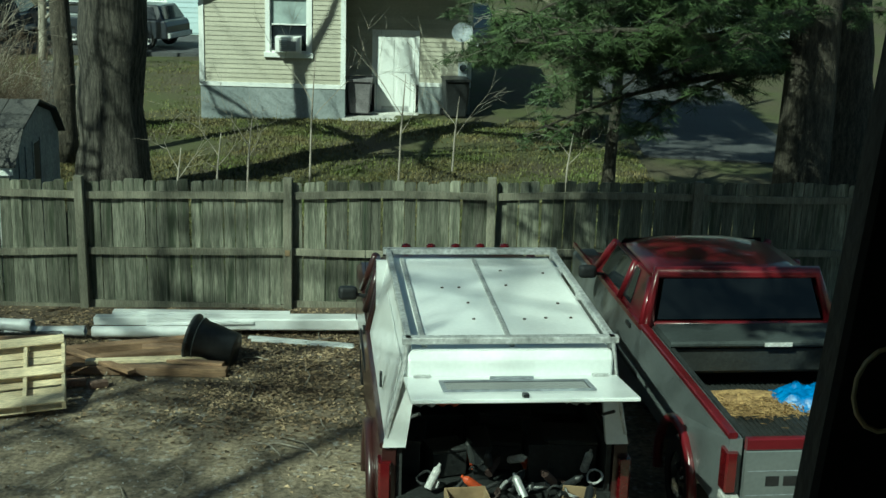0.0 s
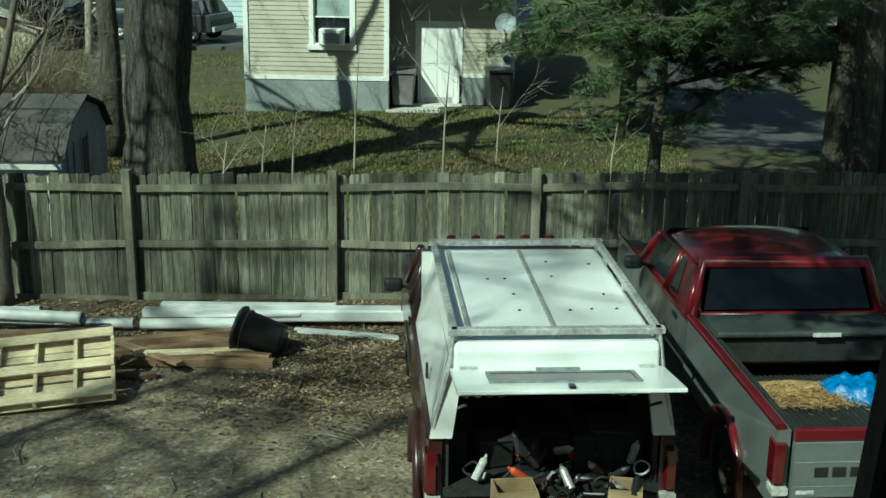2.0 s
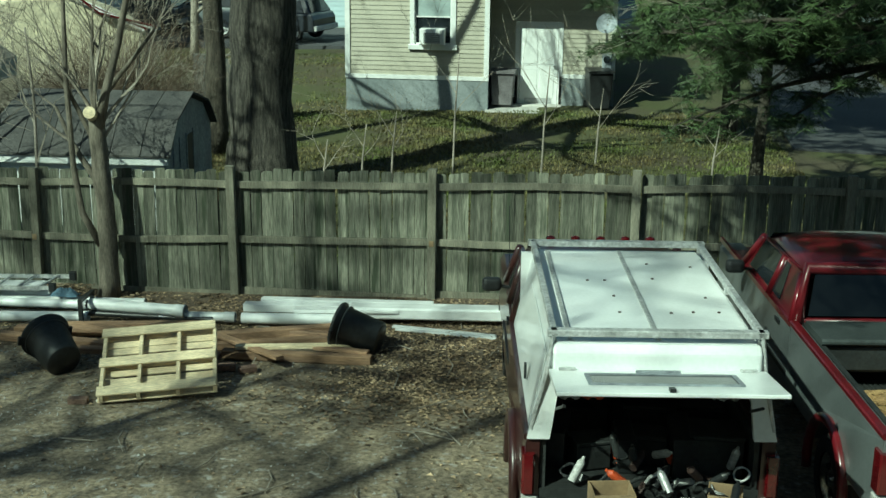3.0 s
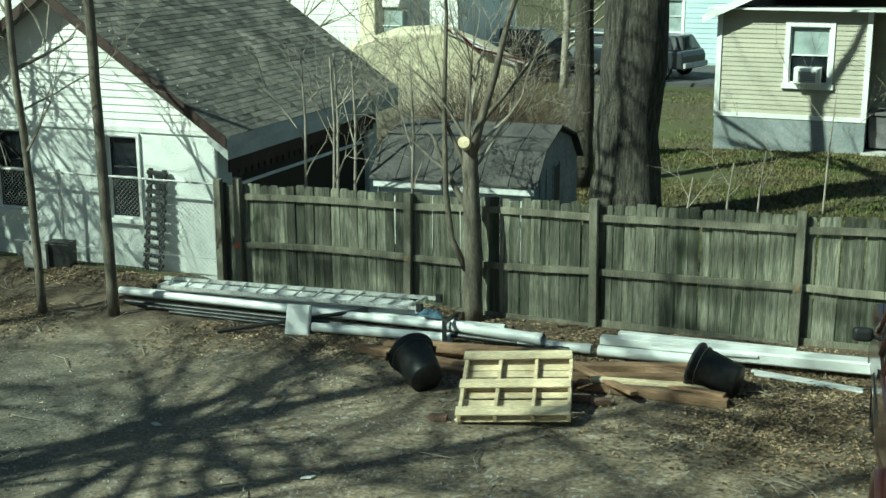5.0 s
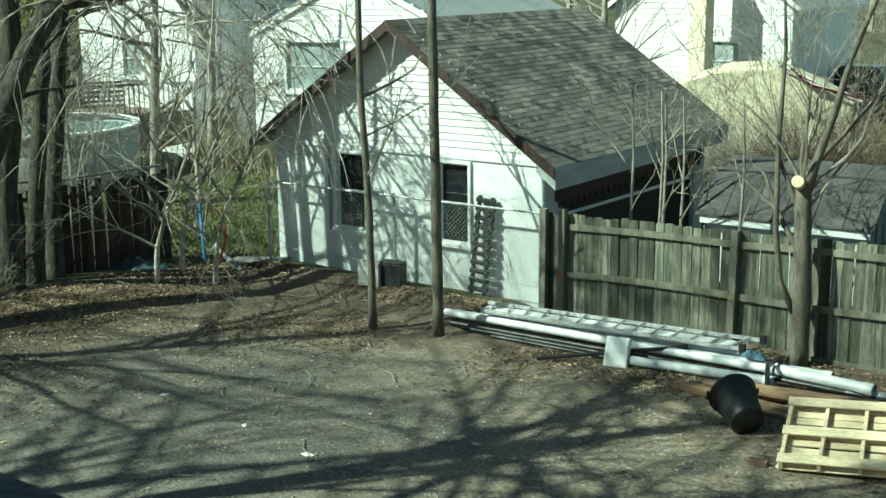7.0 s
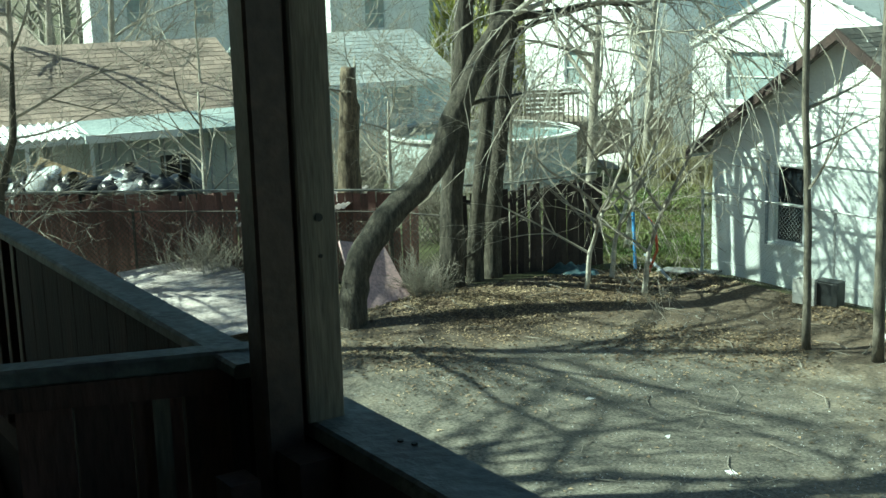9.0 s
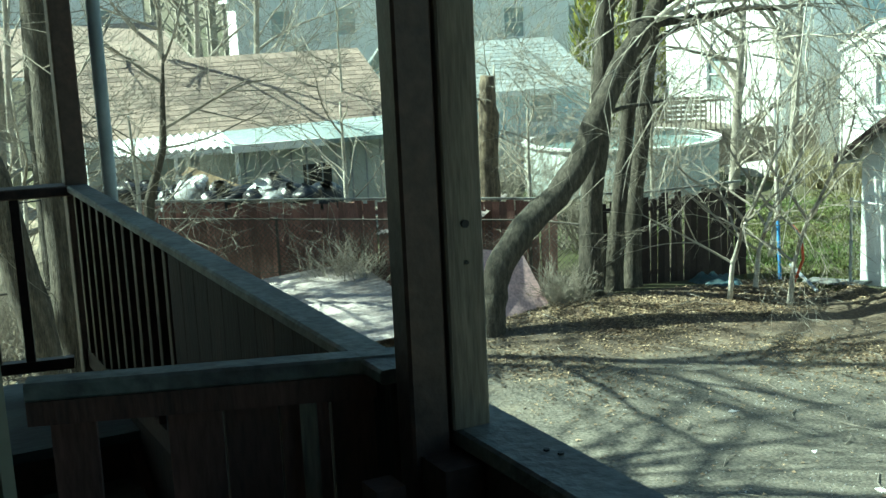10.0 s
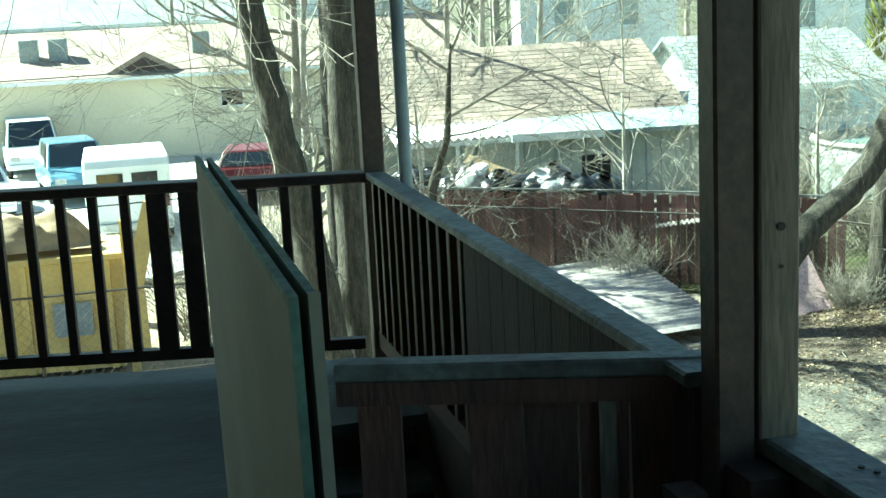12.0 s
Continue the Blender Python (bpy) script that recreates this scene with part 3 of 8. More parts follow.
def dish():
    d = thing("satellite_dish", pose(0.3, 32.1, 1.9), "grey satellite dish on the house corner", "satellite dish")
    prof = [(0.02 + 0.24 * i / 8, 0.10 * (i / 8) ** 2) for i in range(9)]
    part("reflector", Geo().at(pose(0, -0.3, 0.25, 60, -25, 0)).lathe(prof, 20), SHEDSIDE, d, smooth=True)
    part("mast", Geo().tube([(0, 0.1, -0.6), (0, -0.1, -0.1), (0, -0.25, 0.2)], 0.03, 8), STEEL, d)
    part("feed_arm", Geo().tube([(0, -0.3, 0.1), (-0.1, -0.6, 0.15)], 0.015, 6), STEEL, d)
    m = thing("utility_meter", pose(0.33, 32.22, 1.2), "grey electric meter box on the siding", "meter")
    part("box", Geo().box(-0.12, 0.12, -0.12, 0.03, -0.2, 0.25, 0.02), SHEDSIDE, m)
    part("dial", Geo().at(pose(0, -0.12, 0.08, 90)).lathe([(0.09, 0), (0.09, 0.06), (0, 0.07)], 16), PANE, m)


dish()


# ---- garage ----
EAVE = mat("grey_white_eave_board", (0.55, 0.58, 0.58), 0.7, c2=(0.42, 0.45, 0.45), scale=1.5, fine=20, bump=0.1, sheen=0.1)


def garage():
    W, D, E, R = 5.68, 6.0, 2.61, 4.55
    h = thing("garage", pose(-16.52, 16.53, -0.2, 0, 0, 1.9), "white detached garage with grey shingle gable roof", "garage")
    holes = [(1.44, 2.07, 0.92, 2.25), (3.66, 4.24, 0.91, 2.25)]
    wall = part("wall", wall_boxes(Geo(), 0, W, 0, 2.36, 0, 0.15, holes), WALLW, h)
    g = Geo()
    slope = (R - E) / (W / 2)
    g.prism([(0, 2.36), (W, 2.36), (W, E), (W / 2, R), (0, E)], "y", 0.02, 0.15)
    part("gable_wall", g, WALLW, h)
    part("gable_siding", clapboards(Geo(), 0, W, 2.4, R - 0.15, 0.018, 0.115, top=lambda z: (max(0.0, (z - E) / slope + 0.03), min(W, W - (z - E) / slope - 0.03))), SIDING, wall)
    part("band", Geo().box(-0.02, W + 0.02, -0.03, -0.002, 2.33, 2.41), WHITE, h)
    part("wall", Geo().box(0.0, 0.15, 0.15, D, 0, E), WALLW, h)
    part("wall", Geo().box(0.15, W - 0.15, D - 0.15, D, 0, E), WALLW, h)
    side = Geo().box(W - 0.15, W, 0.15, 0.5, 0, E).box(W - 0.15, W, D - 0.4, D, 0, E).box(W - 0.15, W, 0.5, D - 0.4, 1.95, E)
    part("side_wall", side, WALLW, h)
    part("side_band", Geo().box(W + 0.002, W + 0.03, 0.3, D - 0.1, 1.72, 1.95), BROWNTRIM, h, "dark red band with scalloped lower edge")
    sc = meshed("scallop", Geo().box(W + 0.004, W + 0.026, 0, 0.13, 1.62, 1.722), BROWNTRIM)
    for i in range(26):
        part("scallop", sc, BROWNTRIM, h, m=pose(0, 0.4 + i * 0.21, 0))
    part("awning_bar", Geo().tube([(W + 0.05, 0.3, 1.5), (W + 0.5, D * 0.7, 1.62)], 0.03, 8), WHITE, h)
    # Near-black sheets stand for the shade inside, across the side opening and overhead.
    part("shutter", Geo().box(W - 0.12, W - 0.09, 0.5, D - 0.4, 0, 1.95), DARK, h, "near-black sheet for the shade inside the side opening")
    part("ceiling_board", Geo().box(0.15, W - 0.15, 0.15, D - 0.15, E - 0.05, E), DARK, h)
    gable_roof(h, SHINGLE, 0, W, 0, D, E, R, 0.35, 0.3, BROWNTRIM, 0.24, 290, board=EAVE)
    part("soffit", Geo().prism([(W + 0.35, E - 0.35 * slope - 0.1), (W + 0.35, E - 0.35 * slope - 0.34), (W, E - 0.32), (W, E - 0.02)], "y", -0.28, D + 0.28), EAVE, h, "grey eave board")
    for q in holes:
        window(h, *q, 0.0, WHITE, trim=0.05)
    for x in (1.25, 3.5):
        part("shutter_strip", Geo().box(x, x + 0.05, -0.03, -0.002, 0.85, 2.33), SHEDSIDE, h)
    return h


garage()


# ---- wooden fence ----
FY = 16.3


def fence_z(x):
    return 0.025 * (x + 3.5) if x < 5 else 0.21


def wooden_fence():
    f = thing("fence", pose(0, 0, 0), "weathered grey cedar board fence with posts and two rails", "fence")
    posts = [-10.55, -10.22, -7.43, -4.68, -2.03, 0.59, 3.2, 5.85, 8.5, 11.1]
    for x in posts:
        hgt = 1.72 + rng.uniform(-0.02, 0.07)
        p = part("post", Geo().at(pose(x, FY - 0.06, fence_z(x) - 0.15, rng.uniform(-0.6, 0.6), rng.uniform(-0.8, 0.8), 0)).box(-0.055, 0.055, -0.055, 0.045, 0, hgt + 0.15, 0.006), FPOST, f)
        part("bracket", Geo().box(x - 0.03, x + 0.03, FY - 0.122, FY - 0.117, fence_z(x) + 0.72, fence_z(x) + 0.80), ORANGE if abs(x + 10.22) < 0.1 else CARD, p)
    for a, b in zip(posts[1:], posts[2:]):
        for z in (0.76, 1.5):
            sag = rng.uniform(-0.05, 0.03)
            pts = [(a + 0.056 + (b - a - 0.112) * k / 4, z + fence_z(a + (b - a) * k / 4) + sag * math.sin(math.pi * k / 4)) for k in range(5)]
            g = Geo()
            for (xa, za), (xb, zb) in zip(pts, pts[1:]):
                g.add([(xa, FY - 0.045, za - 0.045), (xa, FY - 0.006, za - 0.045), (xa, FY - 0.006, za + 0.045), (xa, FY - 0.045, za + 0.045), (xb, FY - 0.045, zb - 0.045), (xb, FY - 0.006, zb - 0.045), (xb, FY - 0.006, zb + 0.045), (xb, FY - 0.045, zb + 0.045)],
                      [(0, 1, 5, 4), (1, 2, 6, 5), (2, 3, 7, 6), (3, 0, 4, 7), (0, 3, 2, 1), (4, 5, 6, 7)])
            part("rail", g, FPOST, f)
        part("kickboard", Geo().box(a + 0.06, b - 0.06, FY - 0.03, FY - 0.008, fence_z((a + b) / 2) - 0.06, fence_z((a + b) / 2) + 0.06), FPOST, f)
    variants = []
    for k in range(6):
        w, h = rng.uniform(0.130, 0.143), rng.uniform(1.655, 1.69)
        t = rng.uniform(0.0, 0.02)
        g = Geo().prism([(-w / 2, 0), (w / 2, 0), (w / 2, h - t), (w / 2 - 0.02, h), (-w / 2 + 0.025, h - t * 0.5), (-w / 2, h - 0.03)], "y", 0, 0.018)
        variants.append(meshed("board", g, FENCE))
    x = -10.5
    while x < 11.2:
        m = pose(x, FY + rng.uniform(0, 0.01), fence_z(x) + 0.02 + rng.uniform(-0.015, 0.012), rng.uniform(-0.5, 0.5), rng.uniform(-0.7, 0.7), rng.uniform(-1.5, 1.5))
        part("board", rng.choice(variants), FENCE, f, m=m)
        x += 0.1455
    return f


# ---- garden shed ----
def shed():
    s = thing("garden_shed", pose(-8.34, 17.1, -0.1, 0, 0, 3.5), "small barn-roofed metal garden shed with dark grey roof", "shed")
    W, D, E = 2.44, 2.78, 1.72
    part("body", Geo().box(0.05, W - 0.05, 0.05, D - 0.05, 0, E - 0.15), WHITE, s)
    gable = [(0.0, E - 0.02), (0.45, E + 0.37), (D / 2, E + 0.62), (D - 0.45, E + 0.37), (D, E - 0.02)]
    part("gable_end", Geo().prism([(y, z) for y, z in gable] + [(D - 0.02, 0.0), (0.02, 0.0)], "x", W - 0.05, W - 0.03), SHEDSIDE, s)
    part("gable_end", Geo().prism([(y, z) for y, z in gable] + [(D - 0.02, 0.0), (0.02, 0.0)], "x", 0.03, 0.05), SHEDSIDE, s)
    part("fascia", Geo().box(-0.02, W + 0.02, -0.035, 0.0, E - 0.14, E - 0.02), WHITE, s)
    out = [(-0.06, E - 0.03), (0.44, E + 0.4), (D / 2, E + 0.66), (D - 0.44, E + 0.4), (D + 0.06, E - 0.03)]
    for (ya, za), (yb, zb) in zip(out, out[1:]):
        n = 6
        for i in range(n):
            x0, x1 = -0.08 + (W + 0.16) * i / n, -0.08 + (W + 0.16) * (i + 1) / n
            part("roof_panel", Geo().add([(x0, ya, za), (x1 - 0.012, ya, za), (x1 - 0.012, yb, zb), (x0, yb, zb), (x0, ya, za + 0.03), (x1 - 0.012, ya, za + 0.03), (x1 - 0.012, yb, zb + 0.03), (x0, yb, zb + 0.03)],
                                         [(3, 2, 1, 0), (4, 5, 6, 7), (0, 1, 5, 4), (1, 2, 6, 5), (2, 3, 7, 6), (3, 0, 4, 7)]), SHEDROOF, s)
    for y in (0.45, 0.8, 1.2, 1.6):
        part("door_rib", Geo().box(W - 0.028, W - 0.015, y, y + 0.04, 0.1, E + 0.1), SHEDSIDE, s)
    # Near-black sheet on the closed end, for the shade in a doorway.
    part("doorway", Geo().box(W - 0.029, W - 0.02, 1.25, 1.58, 0.1, E + 0.05), DARK, s)


shed()


# ---- trees ----
def grow(g, p, d, length, r, depth, rand, n=6, gravity=0.0, spread=38, twigs=None):
    """A limb that bends, tapers and forks; thin ends go into twigs."""
    pts, rad = [Vector(p)], [r]
    d = Vector(d).normalized()
    steps = 5 if length > 1.2 else 4
    for i in range(steps):
        d = (d + Vector((rand.uniform(-1, 1), rand.uniform(-1, 1), rand.uniform(-0.7, 0.9) - gravity)) * 0.16).normalized()
        pts.append(pts[-1] + d * length / steps)
        rad.append(r * (1 - 0.55 * (i + 1) / steps))
    goal = twigs if twigs is not None and r < 0.035 else g
    goal.tube(pts, rad, n if r > 0.03 else 4, cap=False)
    if depth <= 0:
        return
    for k in range(rand.choice((2, 3, 3, 4))):
        i = rand.randint(2, steps) if k else steps
        axis = d.orthogonal().normalized()
        axis.rotate(Matrix.Rotation(rand.uniform(0, 6.283), 3, d))
        nd = d.copy()
        nd.rotate(Matrix.Rotation(radians(rand.uniform(spread * 0.4, spread * 1.3)), 3, axis))
        grow(g, pts[i], nd, length * rand.uniform(0.55, 0.8), max(0.004, rad[i] * rand.uniform(0.5, 0.75)), depth - 1, rand, n, gravity, spread, twigs)


def bare_tree(label, path, radii, limbs, seed, bark=BARK, depth=3, n=10, gravity=0.0, limb_len=2.0, name="tree"):
    """A leafless tree: a trunk along path, and limbs (index on the path, direction, radius)."""
    rand = random.Random(seed)
    t = thing(name, Matrix.Translation(path[0]), label, "tree")
    o = Vector(path[0])
    rel = [Vector(p) - o for p in path]
    fine, fr = [], []
    for i in range(len(rel) - 1):
        for k in range(4):
            u = k / 4
            p = rel[i].lerp(rel[i + 1], u)
            w = radii[i] * (1 - u) + radii[i + 1] * u
            fine.append(p + Vector((rand.uniform(-1, 1), rand.uniform(-1, 1), 0)) * w * 0.1)
            fr.append(w * rand.uniform(0.94, 1.06))
    fine.append(rel[-1])
    fr.append(radii[-1])
    fr[0] *= 1.12
    part("trunk", Geo().tube(fine, fr, n + 6), bark, t, smooth=True)
    g, tw = Geo(), Geo()
    for i, d, r, ln in limbs:
        p = rel[int(i)].lerp(rel[min(int(i) + 1, len(rel) - 1)], i - int(i))
        grow(g, p, d, ln, r, depth, rand, 8, gravity, 38, tw)
    if g.v:
        part("crown", g, bark, t, smooth=True)
    if tw.v:
        tagged(part("twig_mass", tw, TWIG, t), kind="stuff")
    return t


def ring_limbs(lo, hi, count, r, ln, seed, up=0.5):
    rand = random.Random(seed)
    out = []
    for k in range(count):
        a = 6.283 * k / count + rand.uniform(-0.5, 0.5)
        out.append((lo + (hi - lo) * k / count, (math.cos(a), math.sin(a), up + rand.uniform(-0.2, 0.5)), r * rand.uniform(0.6, 1.1), ln * rand.uniform(0.7, 1.2)))
    return out


# ---- porch ----
DECK_Z, RAIL_Z = 3.57, 4.48
# Darker copy of the porch brown; the shade behind the balusters is painted in.
SHADEBOARD = mat("shaded_porch_boards", (0.034, 0.02, 0.016), 0.8, c2=(0.02, 0.013, 0.011), scale=3, fine=30, bump=0.25, stretch=(3, 3, 0.5), piece=0.25)


def porch():
    p = thing("porch", pose(0, 0, 0), "dark brown painted upper porch with rail, posts and stairs", "porch", kind="structure")
    part("floor", Geo().box(-2.19, 4.2, -1.3, 1.3, DECK_Z - 0.2, DECK_Z - 0.03), DECK, p)
    # Unseen end wall, added to keep sky light off the porch.
    part("side_wall", Geo().box(4.2, 4.4, -1.3, 1.3, 0, 6.35), PORCHW, p)
    part("landing", Geo().prism([(-2.2, -3.2), (-2.2, 0.37), (-5.15, 0.37), (-5.15, 1.3), (-6.04, 1.3), (-6.98, -3.2)], "z", DECK_Z - 0.2, DECK_Z), DECK, p, "worn grey painted landing floor")
    part("roof", Geo().box(-8.4, 4.6, -4.4, 1.5, 6.35, 6.5), PORCHW, p)
    part("beam", Geo().box(-6.4, 4.2, 1.08, 1.24, 6.1, 6.35), PORCHW, p)
    # long rail, from the far corner to the near post
    r = part("rail_cap", Geo().at(pose(-2.51, 1.09, 0, 0, 0, -0.7)).box(-3.47, 0, 0.0, 0.088, RAIL_Z - 0.03, RAIL_Z, 0.006), RAILTOP, p)
    part("bottom_rail", Geo().box(-5.9, -2.52, 1.15, 1.19, DECK_Z + 0.1, DECK_Z + 0.18), PORCHW, p)
    bal = meshed("baluster", Geo().box(-0.02, 0.02, -0.02, 0.02, DECK_Z + 0.18, RAIL_Z - 0.03, 0.003), PORCHW)
    x = -5.8
    while x < -4.2:
        part("baluster", bal, PORCHW, p, m=pose(x, 1.167, 0))
        x += 0.143
    # closed boards along the stair side of the rail
    x = -5.8
    while x < -2.62:
        part("plank", Geo().box(x, x + 0.1415, 1.19, 1.21, 2.9, RAIL_Z - 0.035), SHADEBOARD, p)
        x += 0.142
    x = -4.25
    while x < -2.62:
        part("plank", Geo().box(x, x + 0.14, 1.13, 1.148, DECK_Z - 0.6, RAIL_Z - 0.032, 0.002), SHADEBOARD, p)
        x += 0.142
    # far end rail, running a little away from square
    er = pose(-5.93, 1.1, 0, 0, 0, -12.5)
    part("rail_cap", Geo().at(er).box(-0.065, 0.065, -4.3, 0.06, RAIL_Z - 0.045, RAIL_Z, 0.006), PORCHW, p)
    part("bottom_rail", Geo().at(er).box(-0.025, 0.025, -4.3, 0, DECK_Z + 0.09, DECK_Z + 0.14), PORCHW, p)
    y = -4.2
    while y < -0.05:
        wide = 0.045 if abs(y + 0.82) < 0.08 else 0.021
        part("baluster", Geo().at(er).box(-0.02, 0.02, y - wide, y + wide, DECK_Z + 0.14, RAIL_Z - 0.045, 0.003), PORCHW, p)
        y += 0.1435
    part("corner_post", Geo().box(-5.96, -5.87, 1.13, 1.225, DECK_Z - 1.2, 6.1, 0.008), PORCHW, p, "dark brown corner post")
    # near cross rail at the stair head, set askew
    xm = pose(-2.6, 1.12, 0, 0, 0, -19.5)
    part("rail_cap", Geo().at(xm).box(-0.065, 0.0, -0.70, 0.1, RAIL_Z - 0.034, RAIL_Z + 0.004, 0.006), RAILTOP, p)
    part("rail_board", Geo().at(xm).box(-0.04, -0.004, -0.70, 0.0, RAIL_Z - 0.085, RAIL_Z - 0.035), PORCHB, p)
    for y0, y1 in ((-0.664, -0.573), (-0.43, -0.32), (-0.315, -0.205), (-0.2, -0.1), (-0.094, 0.0)):
        part("plank", Geo().at(xm).box(-0.065, -0.042, y0, y1, DECK_Z - 0.2, RAIL_Z - 0.037, 0.002), PORCHB, p)
    part("stud", Geo().at(xm).box(-0.045, -0.01, -0.16, -0.125, DECK_Z - 0.2, RAIL_Z - 0.087), RAWWOOD, p)
    # stairs that go down toward the house
    for i in range(7):
        x0, z = -5.15 + 0.27 * i, DECK_Z - 0.18 * (i + 1)
        s = part("stair_tread", Geo().box(x0, x0 + 0.29, 0.38, 1.138, z - 0.04, z, 0.006), DECK, p)
        part("riser", Geo().box(x0 - 0.01, x0 + 0.01, 0.415, 1.138, z, z + 0.14), PORCHW, s)
    for y in (0.395, 1.16):
        part("stringer", Geo().prism([(-5.2, DECK_Z), (-3.2, DECK_Z - 1.33), (-3.2, DECK_Z - 1.65), (-5.2, DECK_Z - 0.32)], "y", y - 0.02, y + 0.018), PORCHW, p)
    # near post with its bare outer board
    part("post", Geo().box(-2.47, -2.4, 1.104, 1.185, 2.2, 6.1, 0.006), PORCHW, p, "dark brown porch post")
    o = part("outer_board", Geo().box(-2.5, -2.395, 1.19, 1.272, 4.37, 6.1, 0.004), RAWWOOD, p, "weathered bare wooden board on the post")
    # Raised near-black discs stand for the shade in the bolt holes.
    for z, rr in ((4.775, 0.008), (4.70, 0.004)):
        part("bolt_hole", Geo().at(pose(-2.393, 1.232, z, 0, 90, 0)).lathe([(0, 0), (rr, 0), (rr, 0.003), (0, 0.003)], 12), DARK, o)
    part("blocking", Geo().box(-2.42, -2.35, 1.0, 1.06, 3.4, 4.3), PORCHW, p)
    part("post_foot", Geo().box(-2.47, -2.3, 1.12, 1.205, 2.2, 4.33), PORCHW, p)
    # front sill that runs on toward the house
    part("sill_cap", Geo().box(-2.5, 3.8, 1.2, 1.335, 4.33, 4.37, 0.006), RAILTOP, p)
    part("sill_board", Geo().box(-2.5, 3.8, 1.21, 1.25, 2.2, 4.33), PORCHW, p)
    for x in (-2.2, -2.17, -1.4, -0.6, 0.3):
        part("nail", Geo().at(pose(x, 1.28 + (x == -2.17) * 0.012, 4.37)).lathe([(0.006, 0), (0.006, 0.004), (0, 0.004)], 8), DARK, p)
    # the house behind the porch
    part("house_wall", Geo().box(-6.6, 8.5, -3.6, -3.4, -0.2, 8.0).box(-2.4, 8.5, -1.5, -1.3, -0.2, 8.0), CREAM, p)
    return p


porch()
wp = solo("drain_pipe", Geo().tube([(-5.86, 1.315, -0.2), (-5.88, 1.32, 3.0), (-5.9, 1.325, 6.3)], 0.03, 12), mat("pale_downpipe", (0.45, 0.48, 0.48), 0.5, bump=0.1, sheen=0.08), "pale grey metal downpipe beside the porch corner post", "pipe", smooth=True)


def wall_boards():
    for k, (y, dx, m1, label) in enumerate(((0.262, 0.0, GYPSUM, "grey-faced plasterboard sheet with green edges leaning on edge"), (0.293, 0.06, GYPSUM, "second plasterboard sheet with torn pale edge"))):
        b = thing("plasterboard_sheet", pose(-3.17 + dx, y + 0.055, DECK_Z + 0.012, 0.6, 0, 0), label, "plasterboard")
        end = (0.98, 0.91)[k]
        part("face", Geo().box(-1.05, end, -0.007, 0.006, 0, 1.19), m1, b)
        part("top_edge", Geo().box(-1.05, end, -0.008, 0.007, 1.19, 1.206), GREENEDGE, b, "green paper edge")
        part("end_edge", Geo().box(end, end + 0.016, -0.008, 0.007 + 0.004 * k, 0, 1.206), GREENEDGE if k == 0 else GYPSUM, b)


wall_boards()


def dark_edge_slab():
    # Slanted near-black slab stands for an unidentified dark edge here.
    p = thing("slanted_slab", pose(0.27, 1.24, DECK_Z - 0.03, 0, 4.6, 0), "near-black slanted slab beside the porch opening with a wire ring", "board")
    part("board", Geo().box(-0.13, 0.5, -0.02, 0.02, 0, 2.4, 0.004), mat("near_black_slab", (0.012, 0.011, 0.012), 0.8, bump=0.2), p)
    ring = [(-0.098 + 0.022 * math.cos(a / 12 * 5.2 + 0.8), -0.03, 1.357 + 0.03 * math.sin(a / 12 * 5.2 + 0.8)) for a in range(13)]
    part("wire_ring", Geo().tube(ring, 0.0018, 6), mat("brass_wire", (0.62, 0.52, 0.32), 0.5), p)


dark_edge_slab()


# ---- trucks ----
def wheel(parent, x, y, r=0.38, w=0.24, rim=CHROME):
    s = 1 if x > 0 else -1
    tyre = part("wheel", Geo().at(pose(x, y, r, 0, 90, 0)).lathe([(r * 0.6, -w / 2), (r * 0.93, -w / 2), (r, -w / 2 + 0.04), (r, w / 2 - 0.04), (r * 0.93, w / 2), (r * 0.6, w / 2)], 28), TYRE, parent)
    part("rim", Geo().at(pose(x, y, r, 0, 90 * s, 0)).lathe([(r * 0.62, -0.02), (r * 0.62, w * 0.46), (r * 0.56, w * 0.44), (r * 0.45, w * 0.25), (r * 0.2, w * 0.33), (r * 0.16, w * 0.44), (0, w * 0.44)], 28), rim, tyre, smooth=True)
    h = Geo()
    for k in range(6):
        a = k * math.pi / 3
        h.at(pose(x, y, r, 0, 90 * s, 0) @ pose(r * 0.34 * math.cos(a), r * 0.34 * math.sin(a), w * 0.3)).lathe([(0.03, 0), (0.03, 0.012), (0, 0.012)], 8)
    # Near-black discs carry the shade of the rim's holes.
    part("rim_hole", h, DARK, tyre)
    return tyre


def bed_side(g, s, y0, y1, wy, top, hw=0.97, r=0.48):
    """One outer side of a pickup bed, with its wheel arch cut out."""
    pts = [(y0, 0.62), (wy - r, 0.62)] + [(wy - r * math.cos(a * math.pi / 10), 0.40 + r * math.sin(a * math.pi / 10) + 0.0) for a in range(1, 10)] + [(wy + r, 0.62), (y1, 0.62), (y1, top), (y0, top)]
    n = len(pts)
    xo, xi = s * hw, s * (hw - 0.10)
    bulge = lambda z: s * 0.03 * math.sin(min(1, max(0, (z - 0.4) / (top - 0.4))) * math.pi)
    v = [(xo + bulge(z), y, z) for y, z in pts] + [(xi, y, z) for y, z in pts]
    return g.add(v, [tuple(range(n)), tuple(range(2 * n - 1, n - 1, -1))] + [(i, (i + 1) % n, n + (i + 1) % n, n + i) for i in range(n)])


